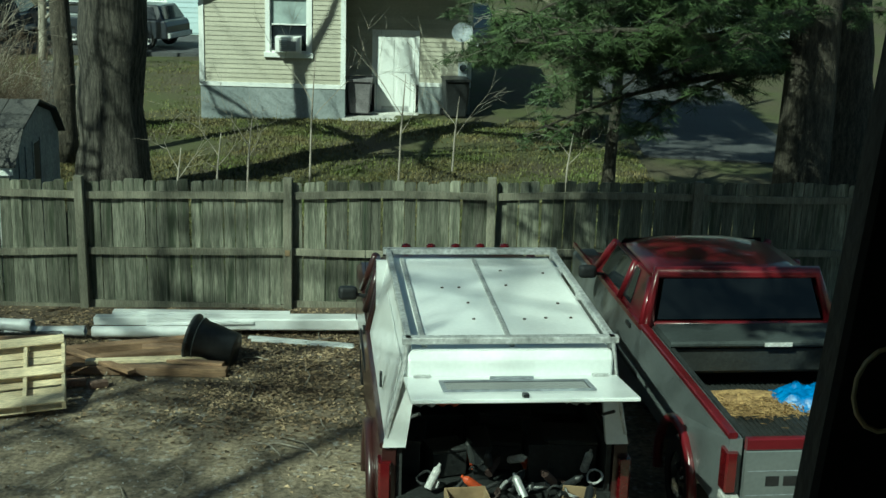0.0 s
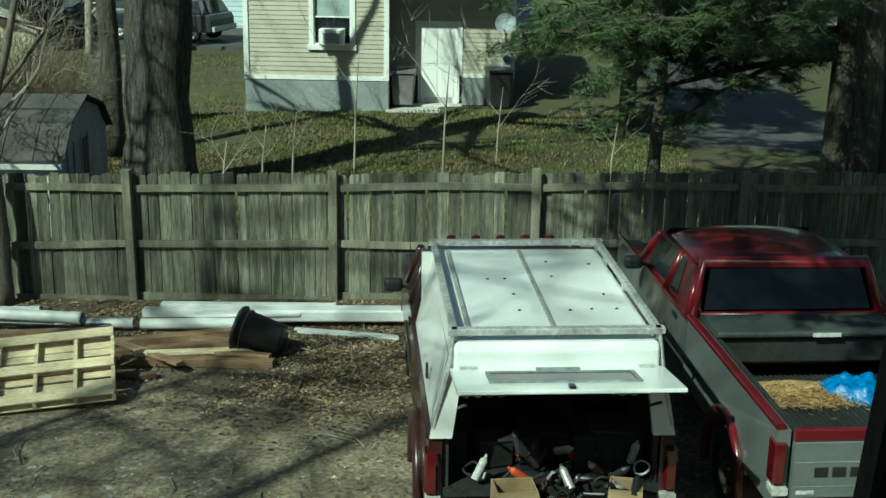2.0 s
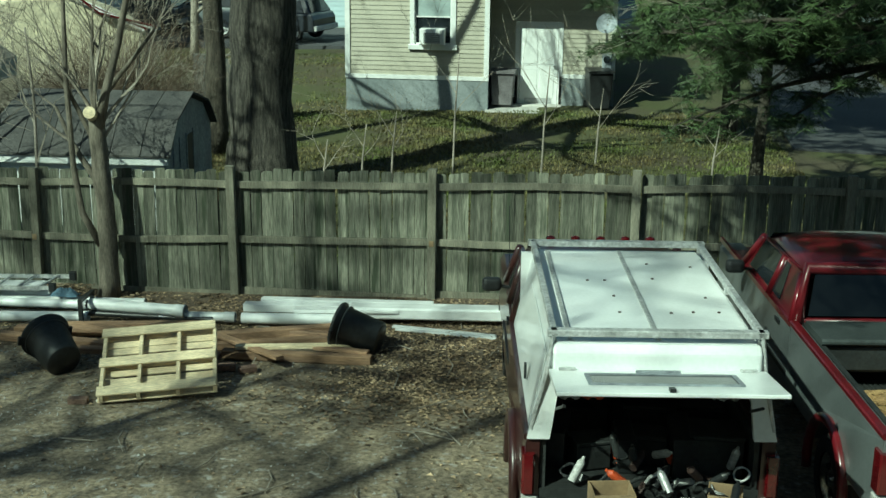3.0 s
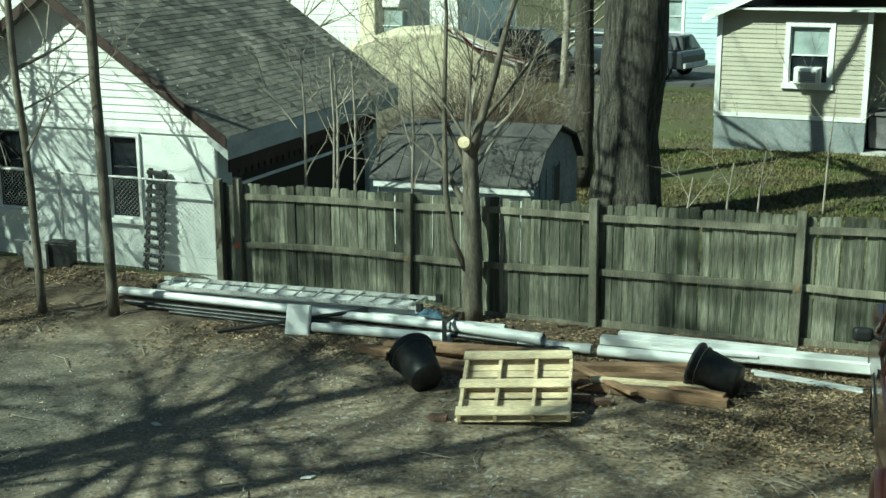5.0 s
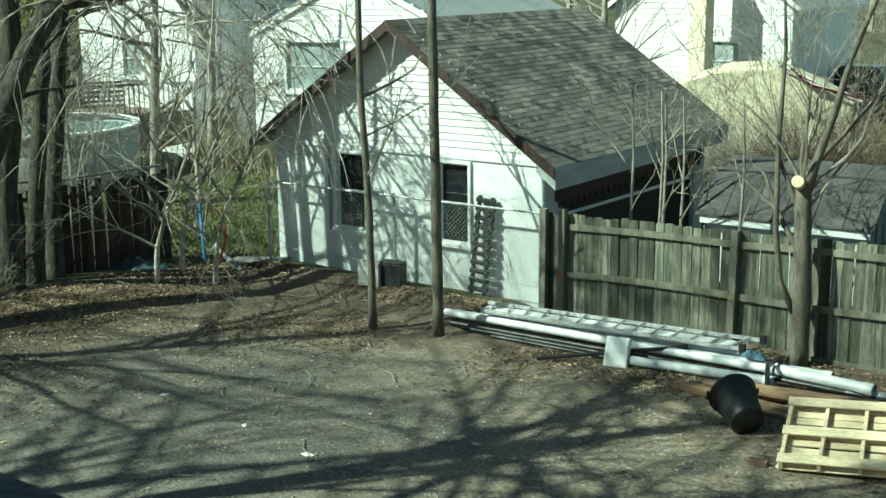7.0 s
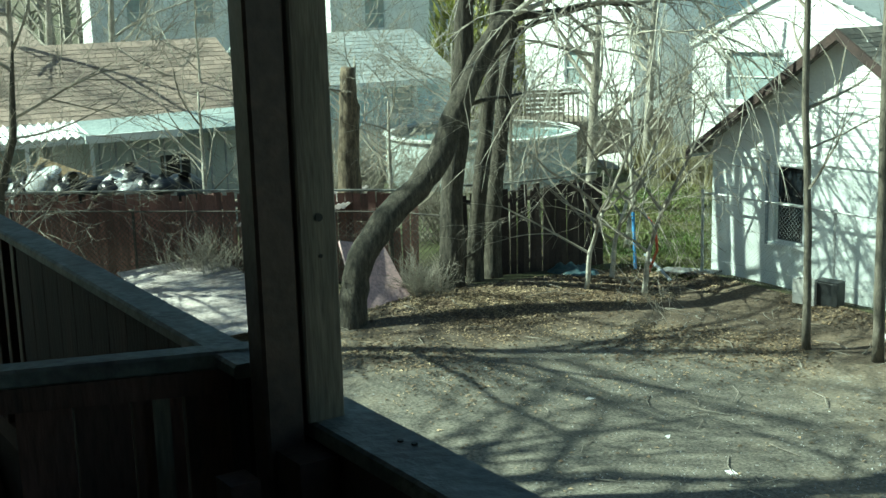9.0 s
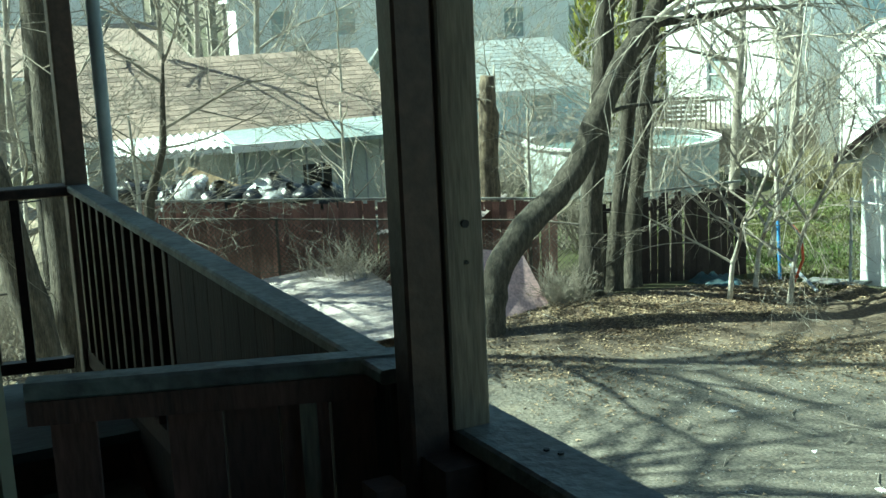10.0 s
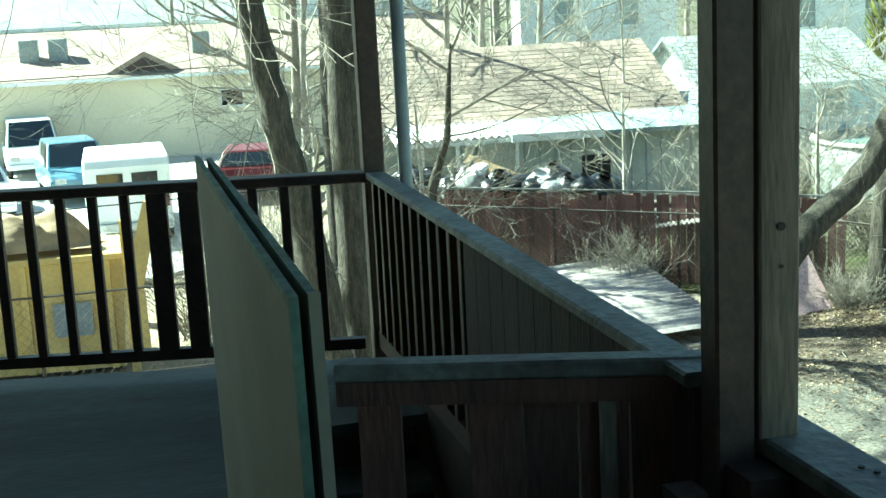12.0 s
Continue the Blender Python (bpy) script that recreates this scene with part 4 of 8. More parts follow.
def pickup(name, m, label, body, lower, cab0, cab1, roof0, roof1, front, bed_top, roof_z, hw=0.97, band=None, belt=None):
    """A pickup facing +y with the tailgate at y = 0."""
    t = thing(name, m, label, "pickup truck")
    for s in (-1, 1):
        part("bed_side", bed_side(Geo(), s, 0.02, cab0 - 0.03, 1.15, bed_top, hw), lower, t, smooth=False)
        part("bed_rail", Geo().box(s * hw - (0.06 if s > 0 else 0.02), s * hw + (0.06 if s < 0 else 0.02), 0.02, cab0 - 0.03, bed_top, bed_top + 0.05, 0.012), body, t)
        arch = [(s * (hw + 0.045), 1.15 - 0.5 * math.cos(a * math.pi / 12), 0.40 + 0.5 * math.sin(a * math.pi / 12)) for a in range(-1, 14)]
        part("wheel_arch", Geo().tube(arch, 0.045, 8), body, t, smooth=True)
        part("tail_lamp", Geo().box(s * hw - (0.065 if s > 0 else 0.03), s * hw + (0.03 if s > 0 else 0.065), -0.03, 0.13, bed_top - 0.42, bed_top - 0.1, 0.015), LAMP, t)
        part("reversing_lamp", Geo().box(s * hw - (0.095 if s > 0 else 0.03), s * hw + (0.03 if s > 0 else 0.095), -0.034, 0.1, bed_top - 0.52, bed_top - 0.45, 0.01), CLEARLENS, t)
        # cab side with its glass
        d = part("door", Geo().box(s * hw - (0.08 if s > 0 else 0), s * hw + (0 if s > 0 else 0.08), cab0, cab1, 0.45, bed_top + 0.02, 0.02), lower, t)
        part("door_handle", Geo().box(s * hw - 0.02, s * hw + 0.02, cab0 + 0.35, cab0 + 0.5, bed_top - 0.12, bed_top - 0.08), BLACKPL, d)
        part("side_moulding", Geo().box(s * hw - 0.012, s * hw + 0.012, cab0, cab1, 0.72, 0.78), BLACKPL, d)
        part("fender", Geo().box(s * hw - (0.3 if s > 0 else 0), s * hw + (0 if s > 0 else 0.3), cab1, front - 0.05, 0.5, bed_top - 0.06, 0.05), body if band is None else lower, t)
        mi = soften(part("mirror", Geo().box(min(s * (hw + 0.05), s * (hw + 0.25)), max(s * (hw + 0.05), s * (hw + 0.25)), cab1 - 0.36, cab1 - 0.24, bed_top + 0.0, bed_top + 0.14), BLACKPL, t), 0.045, 3)
        part("mirror_arm", Geo().tube([(s * (hw - 0.05), cab1 - 0.3, bed_top + 0.03), (s * (hw + 0.2), cab1 - 0.3, bed_top + 0.08)], 0.02, 6), BLACKPL, mi)
        if belt:
            part("belt_stripe", Geo().box(s * hw - 0.015, s * hw + 0.015, cab0, front - 0.1, bed_top - 0.02, bed_top + 0.03), belt, t)
        rh = hw - 0.17
        zb = bed_top + 0.02
        side = [(cab0 + 0.02, zb), (cab1, zb), (roof1, roof_z - 0.13), (roof0, roof_z - 0.11)]
        q0 = cab0 + (0.55 if belt else 0.2)
        pane = [(q0, zb + 0.05), (cab1 - 0.22, zb + 0.05), (roof1 - 0.06, roof_z - 0.14), (q0 + 0.05, roof_z - 0.14)]
        sl = lambda z: s * (hw - 0.02 - 0.15 * (z - zb) / (roof_z - zb))
        wall = [(sl(z) - s * 0.004, y, z) for y, z in side] + [(sl(z) - s * 0.04, y, z) for y, z in side]
        part("cab_side", Geo().add(wall, [(0, 1, 2, 3), (7, 6, 5, 4), (0, 4, 5, 1), (1, 5, 6, 2), (2, 6, 7, 3), (3, 7, 4, 0)]), body, t)
        part("side_window", Geo().add([(sl(z) + s * 0.006, y, z) for y, z in pane] + [(sl(z) - s * 0.01, y, z) for y, z in pane], [(0, 1, 2, 3), (7, 6, 5, 4), (0, 4, 5, 1), (1, 5, 6, 2), (2, 6, 7, 3), (3, 7, 4, 0)]), PANE, d)
        for (ya, za), (yb, zb2) in ((side[0], side[3]), (side[1], side[2]), ((cab0 + (cab1 - cab0) * 0.45, zb), (roof0 + (roof1 - roof0) * 0.42, roof_z - 0.11))):
            part("pillar", Geo().tube([(sl(za), ya, za), (sl(zb2), yb, zb2)], 0.045, 8), body, t, smooth=True)
        part("headlight", Geo().box(s * 0.6 - 0.16, s * 0.6 + 0.16, front - 0.02, front + 0.02, 0.75, 0.95, 0.02), CLEARLENS, t)
    rh = hw - 0.17
    # cab back wall below and round the rear window
    zb = bed_top + 0.02
    part("cab_back", Geo().box(-hw + 0.03, hw - 0.03, cab0 - 0.02, cab0 + 0.05, 0.6, zb), lower, t)
    ry = lambda z: cab0 + (roof0 - cab0) * (z - zb) / (roof_z - zb)
    rear = [(-hw + 0.16, zb + 0.06), (hw - 0.16, zb + 0.06), (rh - 0.07, roof_z - 0.1), (-rh + 0.07, roof_z - 0.1)]
    part("rear_window", Geo().add([(x, ry(z) - 0.012, z) for x, z in rear] + [(x, ry(z) + 0.01, z) for x, z in rear], [(3, 2, 1, 0), (4, 5, 6, 7), (0, 1, 5, 4), (1, 2, 6, 5), (2, 3, 7, 6), (3, 0, 4, 7)]), DARKPANE, t)
    part("cab_back_frame", Geo().tube([(-hw + 0.06, ry(zb), zb), (-rh, ry(roof_z - 0.05), roof_z - 0.05), (rh, ry(roof_z - 0.05), roof_z - 0.05), (hw - 0.06, ry(zb), zb)], 0.065, 8).box(-hw + 0.06, hw - 0.06, cab0 - 0.03, cab0 + 0.04, zb - 0.04, zb + 0.04), body, t, smooth=True)
    part("windscreen", Geo().add([(-hw + 0.1, cab1, zb), (hw - 0.1, cab1, zb), (rh - 0.05, roof1, roof_z - 0.08), (-rh + 0.05, roof1, roof_z - 0.08), (-hw + 0.1, cab1 - 0.03, zb), (hw - 0.1, cab1 - 0.03, zb), (rh - 0.05, roof1 - 0.03, roof_z - 0.08), (-rh + 0.05, roof1 - 0.03, roof_z - 0.08)],
                              [(0, 1, 2, 3), (7, 6, 5, 4), (0, 4, 5, 1), (2, 6, 7, 3)]), PANE, t)
    # roof: a crowned sheet
    v, f, nx, ny = [], [], 10, 8
    for j in range(ny + 1):
        for i in range(nx + 1):
            u, w = 2 * i / nx - 1, 2 * j / ny - 1
            v.append((u * rh * (1 - 0.03 * w * w), roof0 + (roof1 - roof0) * j / ny, roof_z - 0.06 * u ** 4 - 0.035 * u * u - 0.05 * w ** 4))
    for j in range(ny):
        for i in range(nx):
            k = j * (nx + 1) + i
            f.append((k, k + 1, k + nx + 2, k + nx + 1))
    ro = part("roof", Geo().add(v, f), body, t, smooth=True)
    so = ro.modifiers.new("thick", "SOLIDIFY")
    so.thickness = 0.04
    # bonnet and nose
    soften(part("bonnet", Geo().prism([(cab1 - 0.02, 0.55), (front, 0.55), (front, bed_top - 0.2), (front - 0.15, bed_top - 0.08), (cab1, bed_top + 0.02)], "x", -hw + 0.06, hw - 0.06), body, t), 0.04)
    part("grille", Geo().box(-0.42, 0.42, front + 0.002, front + 0.025, 0.72, 0.96), BLACKPL, t)
    part("front_bumper", Geo().box(-hw, hw, front, front + 0.14, 0.42, 0.62, 0.03), CHROME, t)
    part("chassis", Geo().box(-0.6, 0.6, 0.1, front - 0.2, 0.3, 0.5).box(-hw + 0.1, hw - 0.1, cab0, cab1, 0.4, 0.5), DARK, t)
    part("bed_floor", Geo().box(-hw + 0.1, hw - 0.1, 0.03, cab0 - 0.03, 0.72, 0.8), BEDBLACK, t)
    part("bed_front", Geo().box(-hw + 0.1, hw - 0.1, cab0 - 0.08, cab0 - 0.03, 0.8, bed_top + 0.03), BEDBLACK, t)
    for s in (-1, 1):
        part("bed_liner_side", Geo().box(s * (hw - 0.13) - 0.02, s * (hw - 0.13) + 0.02, 0.05, cab0 - 0.09, 0.8, bed_top + 0.01), BEDBLACK, t)
        part("wheel_housing", Geo().prism([(0.8, 0.8), (1.5, 0.8), (1.38, 1.02), (0.92, 1.02)], "x", s * (hw - 0.15), s * (hw - 0.34)), BEDBLACK, t)
        wheel(t, s * (hw - 0.1), 1.15)
        wheel(t, s * (hw - 0.14), front - 0.95)
    part("rear_bumper", Geo().box(-hw + 0.02, hw - 0.02, -0.2, -0.06, 0.46, 0.64, 0.025), CHROME, t)
    return t


T1 = pose(0.50, 9.22, 0.08, 0, 0, 6.3)
T2 = pose(3.16, 9.42, 0.12, 0, 0, 6.8)


def white_cap_truck():
    t = pickup("pickup_truck", T1, "dark maroon pickup with white camper cap, hatch open", MAROON, MAROON, 2.62, 4.0, 2.85, 3.75, 5.35, 1.2, 1.78, hw=0.93)
    part("tailgate", Geo().box(-0.8, 0.8, -0.58, -0.02, 0.66, 0.74, 0.015), MAROON, t, "lowered maroon tailgate")
    # camper cap
    H = 1.98
    cap = part("camper_cap", Geo().box(-0.74, 0.74, 0.0, 2.5, H - 0.03, H, 0.012), CAPW, t, "white fibreglass camper cap with rack")
    for s in (-1, 1):
        side = [(s * 0.91, 0.0, 1.26), (s * 0.91, 2.5, 1.26), (s * 0.755, 2.5, H - 0.02), (s * 0.755, 0.0, H - 0.02)]
        inn = [(x - s * 0.03, y, z) for x, y, z in side]
        part("cap_side", Geo().add(side + inn, [(0, 1, 2, 3), (7, 6, 5, 4), (0, 4, 5, 1), (1, 5, 6, 2), (2, 6, 7, 3), (3, 7, 4, 0)]), CAPW, cap)
        part("side_door_seam", Geo().add([(s * 0.90, 0.15, 1.32), (s * 0.90, 1.9, 1.32), (s * 0.795, 1.9, 1.84), (s * 0.795, 0.15, 1.84), (s * 0.895, 0.15, 1.32), (s * 0.895, 1.9, 1.32), (s * 0.79, 1.9, 1.84), (s * 0.79, 0.15, 1.84)], [(0, 1, 2, 3), (7, 6, 5, 4), (0, 4, 5, 1), (2, 6, 7, 3), (1, 5, 6, 2), (3, 7, 4, 0)]), CAPW, cap)
        part("side_latch", Geo().box(s * 0.905 - 0.01, s * 0.905 + 0.01, 0.75, 0.8, 1.4, 1.52), BLACKPL, cap)
        part("rear_frame", Geo().add([(s * 0.93, -0.01, 1.22), (s * 0.76, -0.01, 1.22), (s * 0.68, -0.01, H - 0.14), (s * 0.77, -0.01, H - 0.14), (s * 0.93, 0.05, 1.22), (s * 0.76, 0.05, 1.22), (s * 0.68, 0.05, H - 0.14), (s * 0.77, 0.05, H - 0.14)],
                                     [(0, 1, 2, 3), (7, 6, 5, 4), (0, 4, 5, 1), (1, 5, 6, 2), (2, 6, 7, 3), (3, 7, 4, 0)]), CAPW, cap)
        part("rack_rail", Geo().box(s * 0.755 - 0.025, s * 0.755 + 0.025, -0.02, 2.46, H + 0.05, H + 0.1, 0.006), STEEL, cap)
        for y in (0.02, 1.2, 2.4):
            part("rack_foot", Geo().box(s * 0.755 - 0.02, s * 0.755 + 0.02, y, y + 0.05, H, H + 0.05), STEEL, cap)
        part("rack_stay", Geo().tube([(s * 0.76, 0.0, H + 0.08), (s * 0.80, -0.03, 1.75), (s * 0.9, 0.0, 1.3)], 0.016, 6), STEEL, cap)
    soften(part("cap_rear_brow", Geo().prism([(-0.06, H - 0.2), (0.08, H - 0.2), (0.08, H - 0.01), (0.0, H - 0.01), (-0.06, H - 0.06)], "x", -0.76, 0.76), CAPW, cap), 0.02)
    part("cap_front", Geo().box(-0.86, 0.86, 2.46, 2.5, 1.26, H - 0.02), CAPW, cap)
    for y in (-0.02, 2.42):
        part("rack_bar", Geo().box(-0.8, 0.8, y, y + 0.075, H + 0.05, H + 0.1, 0.006), STEEL, cap)
    for x in (-0.63, 0.02):
        part("roof_strip", Geo().box(x - 0.018, x + 0.018, 0.06, 2.42, H + 0.002, H + 0.02, 0.004), STEEL, cap)
    rb = random.Random(3)
    for i in range(5):
        for x in (-0.5, -0.36, -0.2, 0.2, 0.42, 0.58):
            if rb.random() < 0.62:
                part("rivet", Geo().at(pose(x + rb.uniform(-0.03, 0.03), 0.25 + i * 0.44 + rb.uniform(-0.05, 0.05), H)).lathe([(0.014, 0), (0.012, 0.008), (0, 0.01)], 8), BROWNTRIM, cap)
    # raised hatch, standing out over the tailgate
    hm = pose(0, -0.05, H - 0.2, -8, 0, 0)
    hatch = part("hatch", Geo().box(-0.79, 0.79, -0.70, 0.0, -0.015, 0.015, 0.006), CAPW, t, "raised white rear hatch with tinted window", m=hm)
    part("hatch_window", Geo().box(-0.52, 0.5, -0.47, -0.2, 0.017, 0.022), PANE, hatch)
    part("window_frame", Geo().box(-0.55, 0.53, -0.49, -0.47, 0.016, 0.03).box(-0.55, 0.53, -0.2, -0.18, 0.016, 0.03).box(-0.55, -0.52, -0.47, -0.2, 0.016, 0.03).box(0.5, 0.53, -0.47, -0.2, 0.016, 0.03), SHEDSIDE, hatch)
    part("stop_lamp", Geo().box(-0.17, 0.15, -0.12, -0.09, 0.016, 0.034), SHEDSIDE, hatch)
    part("hatch_lock", Geo().box(-0.02, 0.02, -0.68, -0.61, 0.016, 0.04), BLACKPL, hatch)
    for s in (-1, 1):
        part("hinge", Geo().box(s * 0.66 - 0.06, s * 0.66 + 0.06, -0.06, 0.0, 0.016, 0.032), STEEL, hatch)
        part("gas_strut", Geo().tube([(s * 0.72, 0.02, 1.45), (s * 0.7, -0.4, H - 0.33)], 0.012, 6), BLACKPL, t)
    for i in range(5):
        part("marker_lamp", Geo().at(pose(-0.5 + i * 0.25, 3.62, 1.76)).lathe([(0.05, 0), (0.045, 0.04), (0, 0.055)], 10), LAMP, t)
    part("aerial", Geo().tube([(-0.88, 4.1, 1.2), (-0.9, 4.1, 2.0)], 0.004, 5), BLACKPL, t)
    return t


white_cap_truck()


def bed_load():
    """Tools and boxes that fill the bed under the cap."""
    r = random.Random(8)
    for x, y, w, d, h, a in ((-0.3, -0.34, 0.31, 0.24, 0.17, 4), (0.5, -0.32, 0.25, 0.22, 0.16, -14)):
        b = thing("cardboard_box", T1 @ pose(x, y, 0.76, 0, 0, a), "open brown cardboard box full of tools", "box")
        part("box_wall", Geo().box(-w / 2, w / 2, 0, 0.012, 0, h).box(-w / 2, w / 2, d, d + 0.012, 0, h).box(-w / 2, -w / 2 + 0.012, 0.012, d, 0, h).box(w / 2 - 0.012, w / 2, 0.012, d, 0, h).box(-w / 2, w / 2, 0, d, -0.004, 0.004), CARD, b)
        part("flap", Geo().at(pose(0, 0, h, 35, 0, 0)).box(-w / 2, w / 2, -0.14, -0.002, -0.004, 0.004), CARD, b)
    kinds = [("toolbox", (0.16, 0.5, 0.3), BLACKPL, "black plastic toolbox in the truck bed"), ("storage_crate", (0.4, 0.35, 0.3), BEDBLACK, "dark storage crate in the truck bed")]
    for i in range(14):
        nm, (w, d, h), mt, lab = kinds[i % 2]
        b = thing(nm, T1 @ pose(-0.62 + 0.24 * (i % 6) + r.uniform(-0.04, 0.04), 0.5 + 0.5 * (i // 6) + r.uniform(-0.1, 0.1), 0.81, 0, 0, r.uniform(-15, 15)), lab, "box", "load in the truck bed")
        s = r.uniform(0.6, 1.0)
        part("body", Geo().box(-w / 2 * s, w / 2 * s, -d / 2 * s, d / 2 * s, 0, h * s, 0.012), mt, b)
        part("lid", Geo().box(-w / 2 * s - 0.008, w / 2 * s + 0.008, -d / 2 * s - 0.008, d / 2 * s + 0.008, h * s, h * s + 0.03, 0.008), mt, b)
    cols = [BLACKPL, STEEL, BEDBLACK, ORANGE, BLACKPL, BROWNTRIM, PAPER, BEDBLACK, BEDBLACK, BLACKPL]
    for i in range(52):
        x, y = r.uniform(-0.74, 0.74), r.uniform(-0.38, 0.4)
        mt = cols[i % len(cols)]
        m = T1 @ pose(x, y, (0.82 if y > 0 else 0.77) + r.uniform(0, 0.12), r.uniform(-60, 60), r.uniform(-60, 60), r.uniform(0, 180))
        if i % 3 == 0:
            solo("spray_can", Geo().lathe([(0, 0), (0.032, 0), (0.032, 0.16), (0.02, 0.18), (0.012, 0.19), (0.012, 0.21), (0, 0.21)], 12), mt, "used aerosol can among tools in the truck bed", "can", "tools in the truck bed", m=m)
        elif i % 3 == 1:
            solo("hand_tool", Geo().tube([(0, 0, 0), (0, 0.14, 0.0), (0.01, 0.22, 0.01)], [0.017, 0.015, 0.006], 8).box(-0.05, 0.05, 0.2, 0.23, -0.012, 0.012, 0.004), mt, "worn hand tool lying in the truck bed", "tool", "tools in the truck bed", m=m)
        else:
            loop = [(0.06 * math.cos(k * 0.6), 0.06 * math.sin(k * 0.6), 0.012 * math.sin(k * 1.3)) for k in range(20)]
            solo("cable_coil", Geo().tube(loop, 0.008, 5), mt, "coiled cable lying in the truck bed", "cable", "tools in the truck bed", m=m)
    for s, mt, nm in ((-0.6, WHITEBAG, "white"), (-0.42, ORANGE, "orange"), (0.62, PAPER, "grey")):
        g = Geo()
        n = 8
        v = [(0.1 * (k / n - 0.5) * 2, 0.03 * math.sin(k * 1.7), z) for z in (1.35, 1.6, 1.86) for k in range(n + 1)]
        g.add(v, [(j * (n + 1) + k, j * (n + 1) + k + 1, (j + 1) * (n + 1) + k + 1, (j + 1) * (n + 1) + k) for j in range(2) for k in range(n)])
        o = solo("hanging_cloth", g, mt, nm + " cloth hanging inside the camper cap", "cloth", m=T1 @ pose(s, 0.35, 0.05))
        so = o.modifiers.new("thick", "SOLIDIFY")
        so.thickness = 0.012


bed_load()


def red_truck():
    t = pickup("pickup_truck", T2, "two-tone red and silver extended-cab pickup with load in the bed", REDPAINT, SILVER, 2.62, 4.6, 2.84, 4.25, 5.75, 1.24, 1.78, hw=0.97, band=True, belt=REDPAINT)
    g = part("tailgate", Geo().box(-0.86, 0.86, -0.05, 0.0, 0.7, 1.17, 0.012), SILVER, t, "silver tailgate with black maker's lettering")
    part("tailgate_cap", Geo().box(-0.86, 0.86, -0.055, 0.005, 1.17, 1.27, 0.012), REDPAINT, g)
    part("tailgate_groove", Geo().box(-0.84, 0.84, -0.053, -0.051, 1.0, 1.006).box(-0.84, 0.84, -0.053, -0.051, 0.8, 0.806), SHEDSIDE, g)
    part("tailgate_latch", Geo().box(0.0, 0.16, -0.058, -0.052, 1.03, 1.12), BLACKPL, g)
    # maker's mark as plain black bars
    for i in range(5):
        part("mark_bar", Geo().box(-0.69 + i * 0.14, -0.585 + i * 0.14, -0.056, -0.0515, 0.88, 0.96, 0.004), INK, g)
    part("badge", Geo().box(-0.82, -0.68, -0.055, -0.0515, 0.74, 0.77), PAPER, g)
    part("number_plate", Geo().box(-0.16, 0.16, -0.212, -0.202, 0.5, 0.62), CLEARLENS, t)
    # load-bed fittings
    ribs = Geo()
    for i in range(34):
        ribs.box(-0.82 + i * 0.049, -0.798 + i * 0.049, 0.05, 2.3, 0.8, 0.812)
    part("liner_ribs", ribs, BEDBLACK, t)
    tb = part("tool_chest", Geo().box(-0.84, 0.84, 2.06, 2.52, 0.98, 1.25, 0.03), mat("grey_chest", (0.025, 0.028, 0.028), 0.6, bump=0.1), t, "grey cross-bed tool chest")
    part("chest_lid", Geo().box(-0.86, 0.86, 2.0, 2.54, 1.25, 1.31, 0.02), mat("grey_chest_lid", (0.05, 0.06, 0.06), 0.6, bump=0.1), tb)
    part("chest_badge", Geo().box(0.02, 0.28, 1.985, 1.999, 1.265, 1.3), PAPER, tb)
    for i in range(5):
        part("marker_lamp", Geo().at(pose(-0.5 + i * 0.25, 2.9, 1.71)).lathe([(0.03, 0), (0.02, 0.015), (0, 0.02)], 8), LAMP, t)


red_truck()


def heap(name, m, lx, ly, h, mtl, label, cat, seed, kind=""):
    """A crumpled or heaped soft form."""
    nx, ny = 26, 22
    v, f = [], []
    for j in range(ny + 1):
        for i in range(nx + 1):
            u, w = 2 * i / nx - 1, 2 * j / ny - 1
            e = max(0, 1 - (abs(u) ** 2.4 + abs(w) ** 2.4)) ** 0.6
            k = 0.6 + 0.9 * abs(noise.noise(Vector((u * 2.4 + seed, w * 2.2, seed)))) + 0.3 * abs(noise.noise(Vector((u * 5, w * 5, seed)))) + 0.1 * noise.noise(Vector((u * 11, w * 11, seed)))
            v.append((u * lx * (1 + 0.12 * noise.noise(Vector((w * 3, seed, 2)))), w * ly * (1 + 0.12 * noise.noise(Vector((u * 3, seed, 5)))), max(-0.01, h * e * k)))
    for j in range(ny):
        for i in range(nx):
            k = j * (nx + 1) + i
            f.append((k, k + 1, k + nx + 2, k + nx + 1))
    return solo(name, Geo().add(v, f), mtl, label, cat, kind=kind, smooth=True, m=m)


heap("tarpaulin", T2 @ pose(0.38, 1.72, 0.815, 0, 0, -20), 0.36, 0.24, 0.19, BLUETARP, "crumpled bright blue tarpaulin in the red truck bed", "tarpaulin", 3)
heap("straw_heap", T2 @ pose(-0.2, 1.76, 0.812), 0.66, 0.3, 0.06, STRAW, "loose golden straw spread on the bed liner", "straw", 6, "stuff")
sg = Geo()
rs = random.Random(2)
for i in range(1500):
    x, y = rs.gauss(-0.2, 0.33), rs.gauss(1.7, 0.17)
    if abs(x) < 0.8 and 0.1 < y < 1.85:
        sg.at(pose(x, y, 0.822 + rs.random() * 0.06, rs.uniform(-20, 20), rs.uniform(-20, 20), rs.uniform(0, 180))).box(-0.032, 0.032, -0.0025, 0.0025, -0.002, 0.002)
solo("loose_straw", sg, STRAW, "scattered golden straw stalks in the truck bed", "straw", kind="stuff", m=T2)


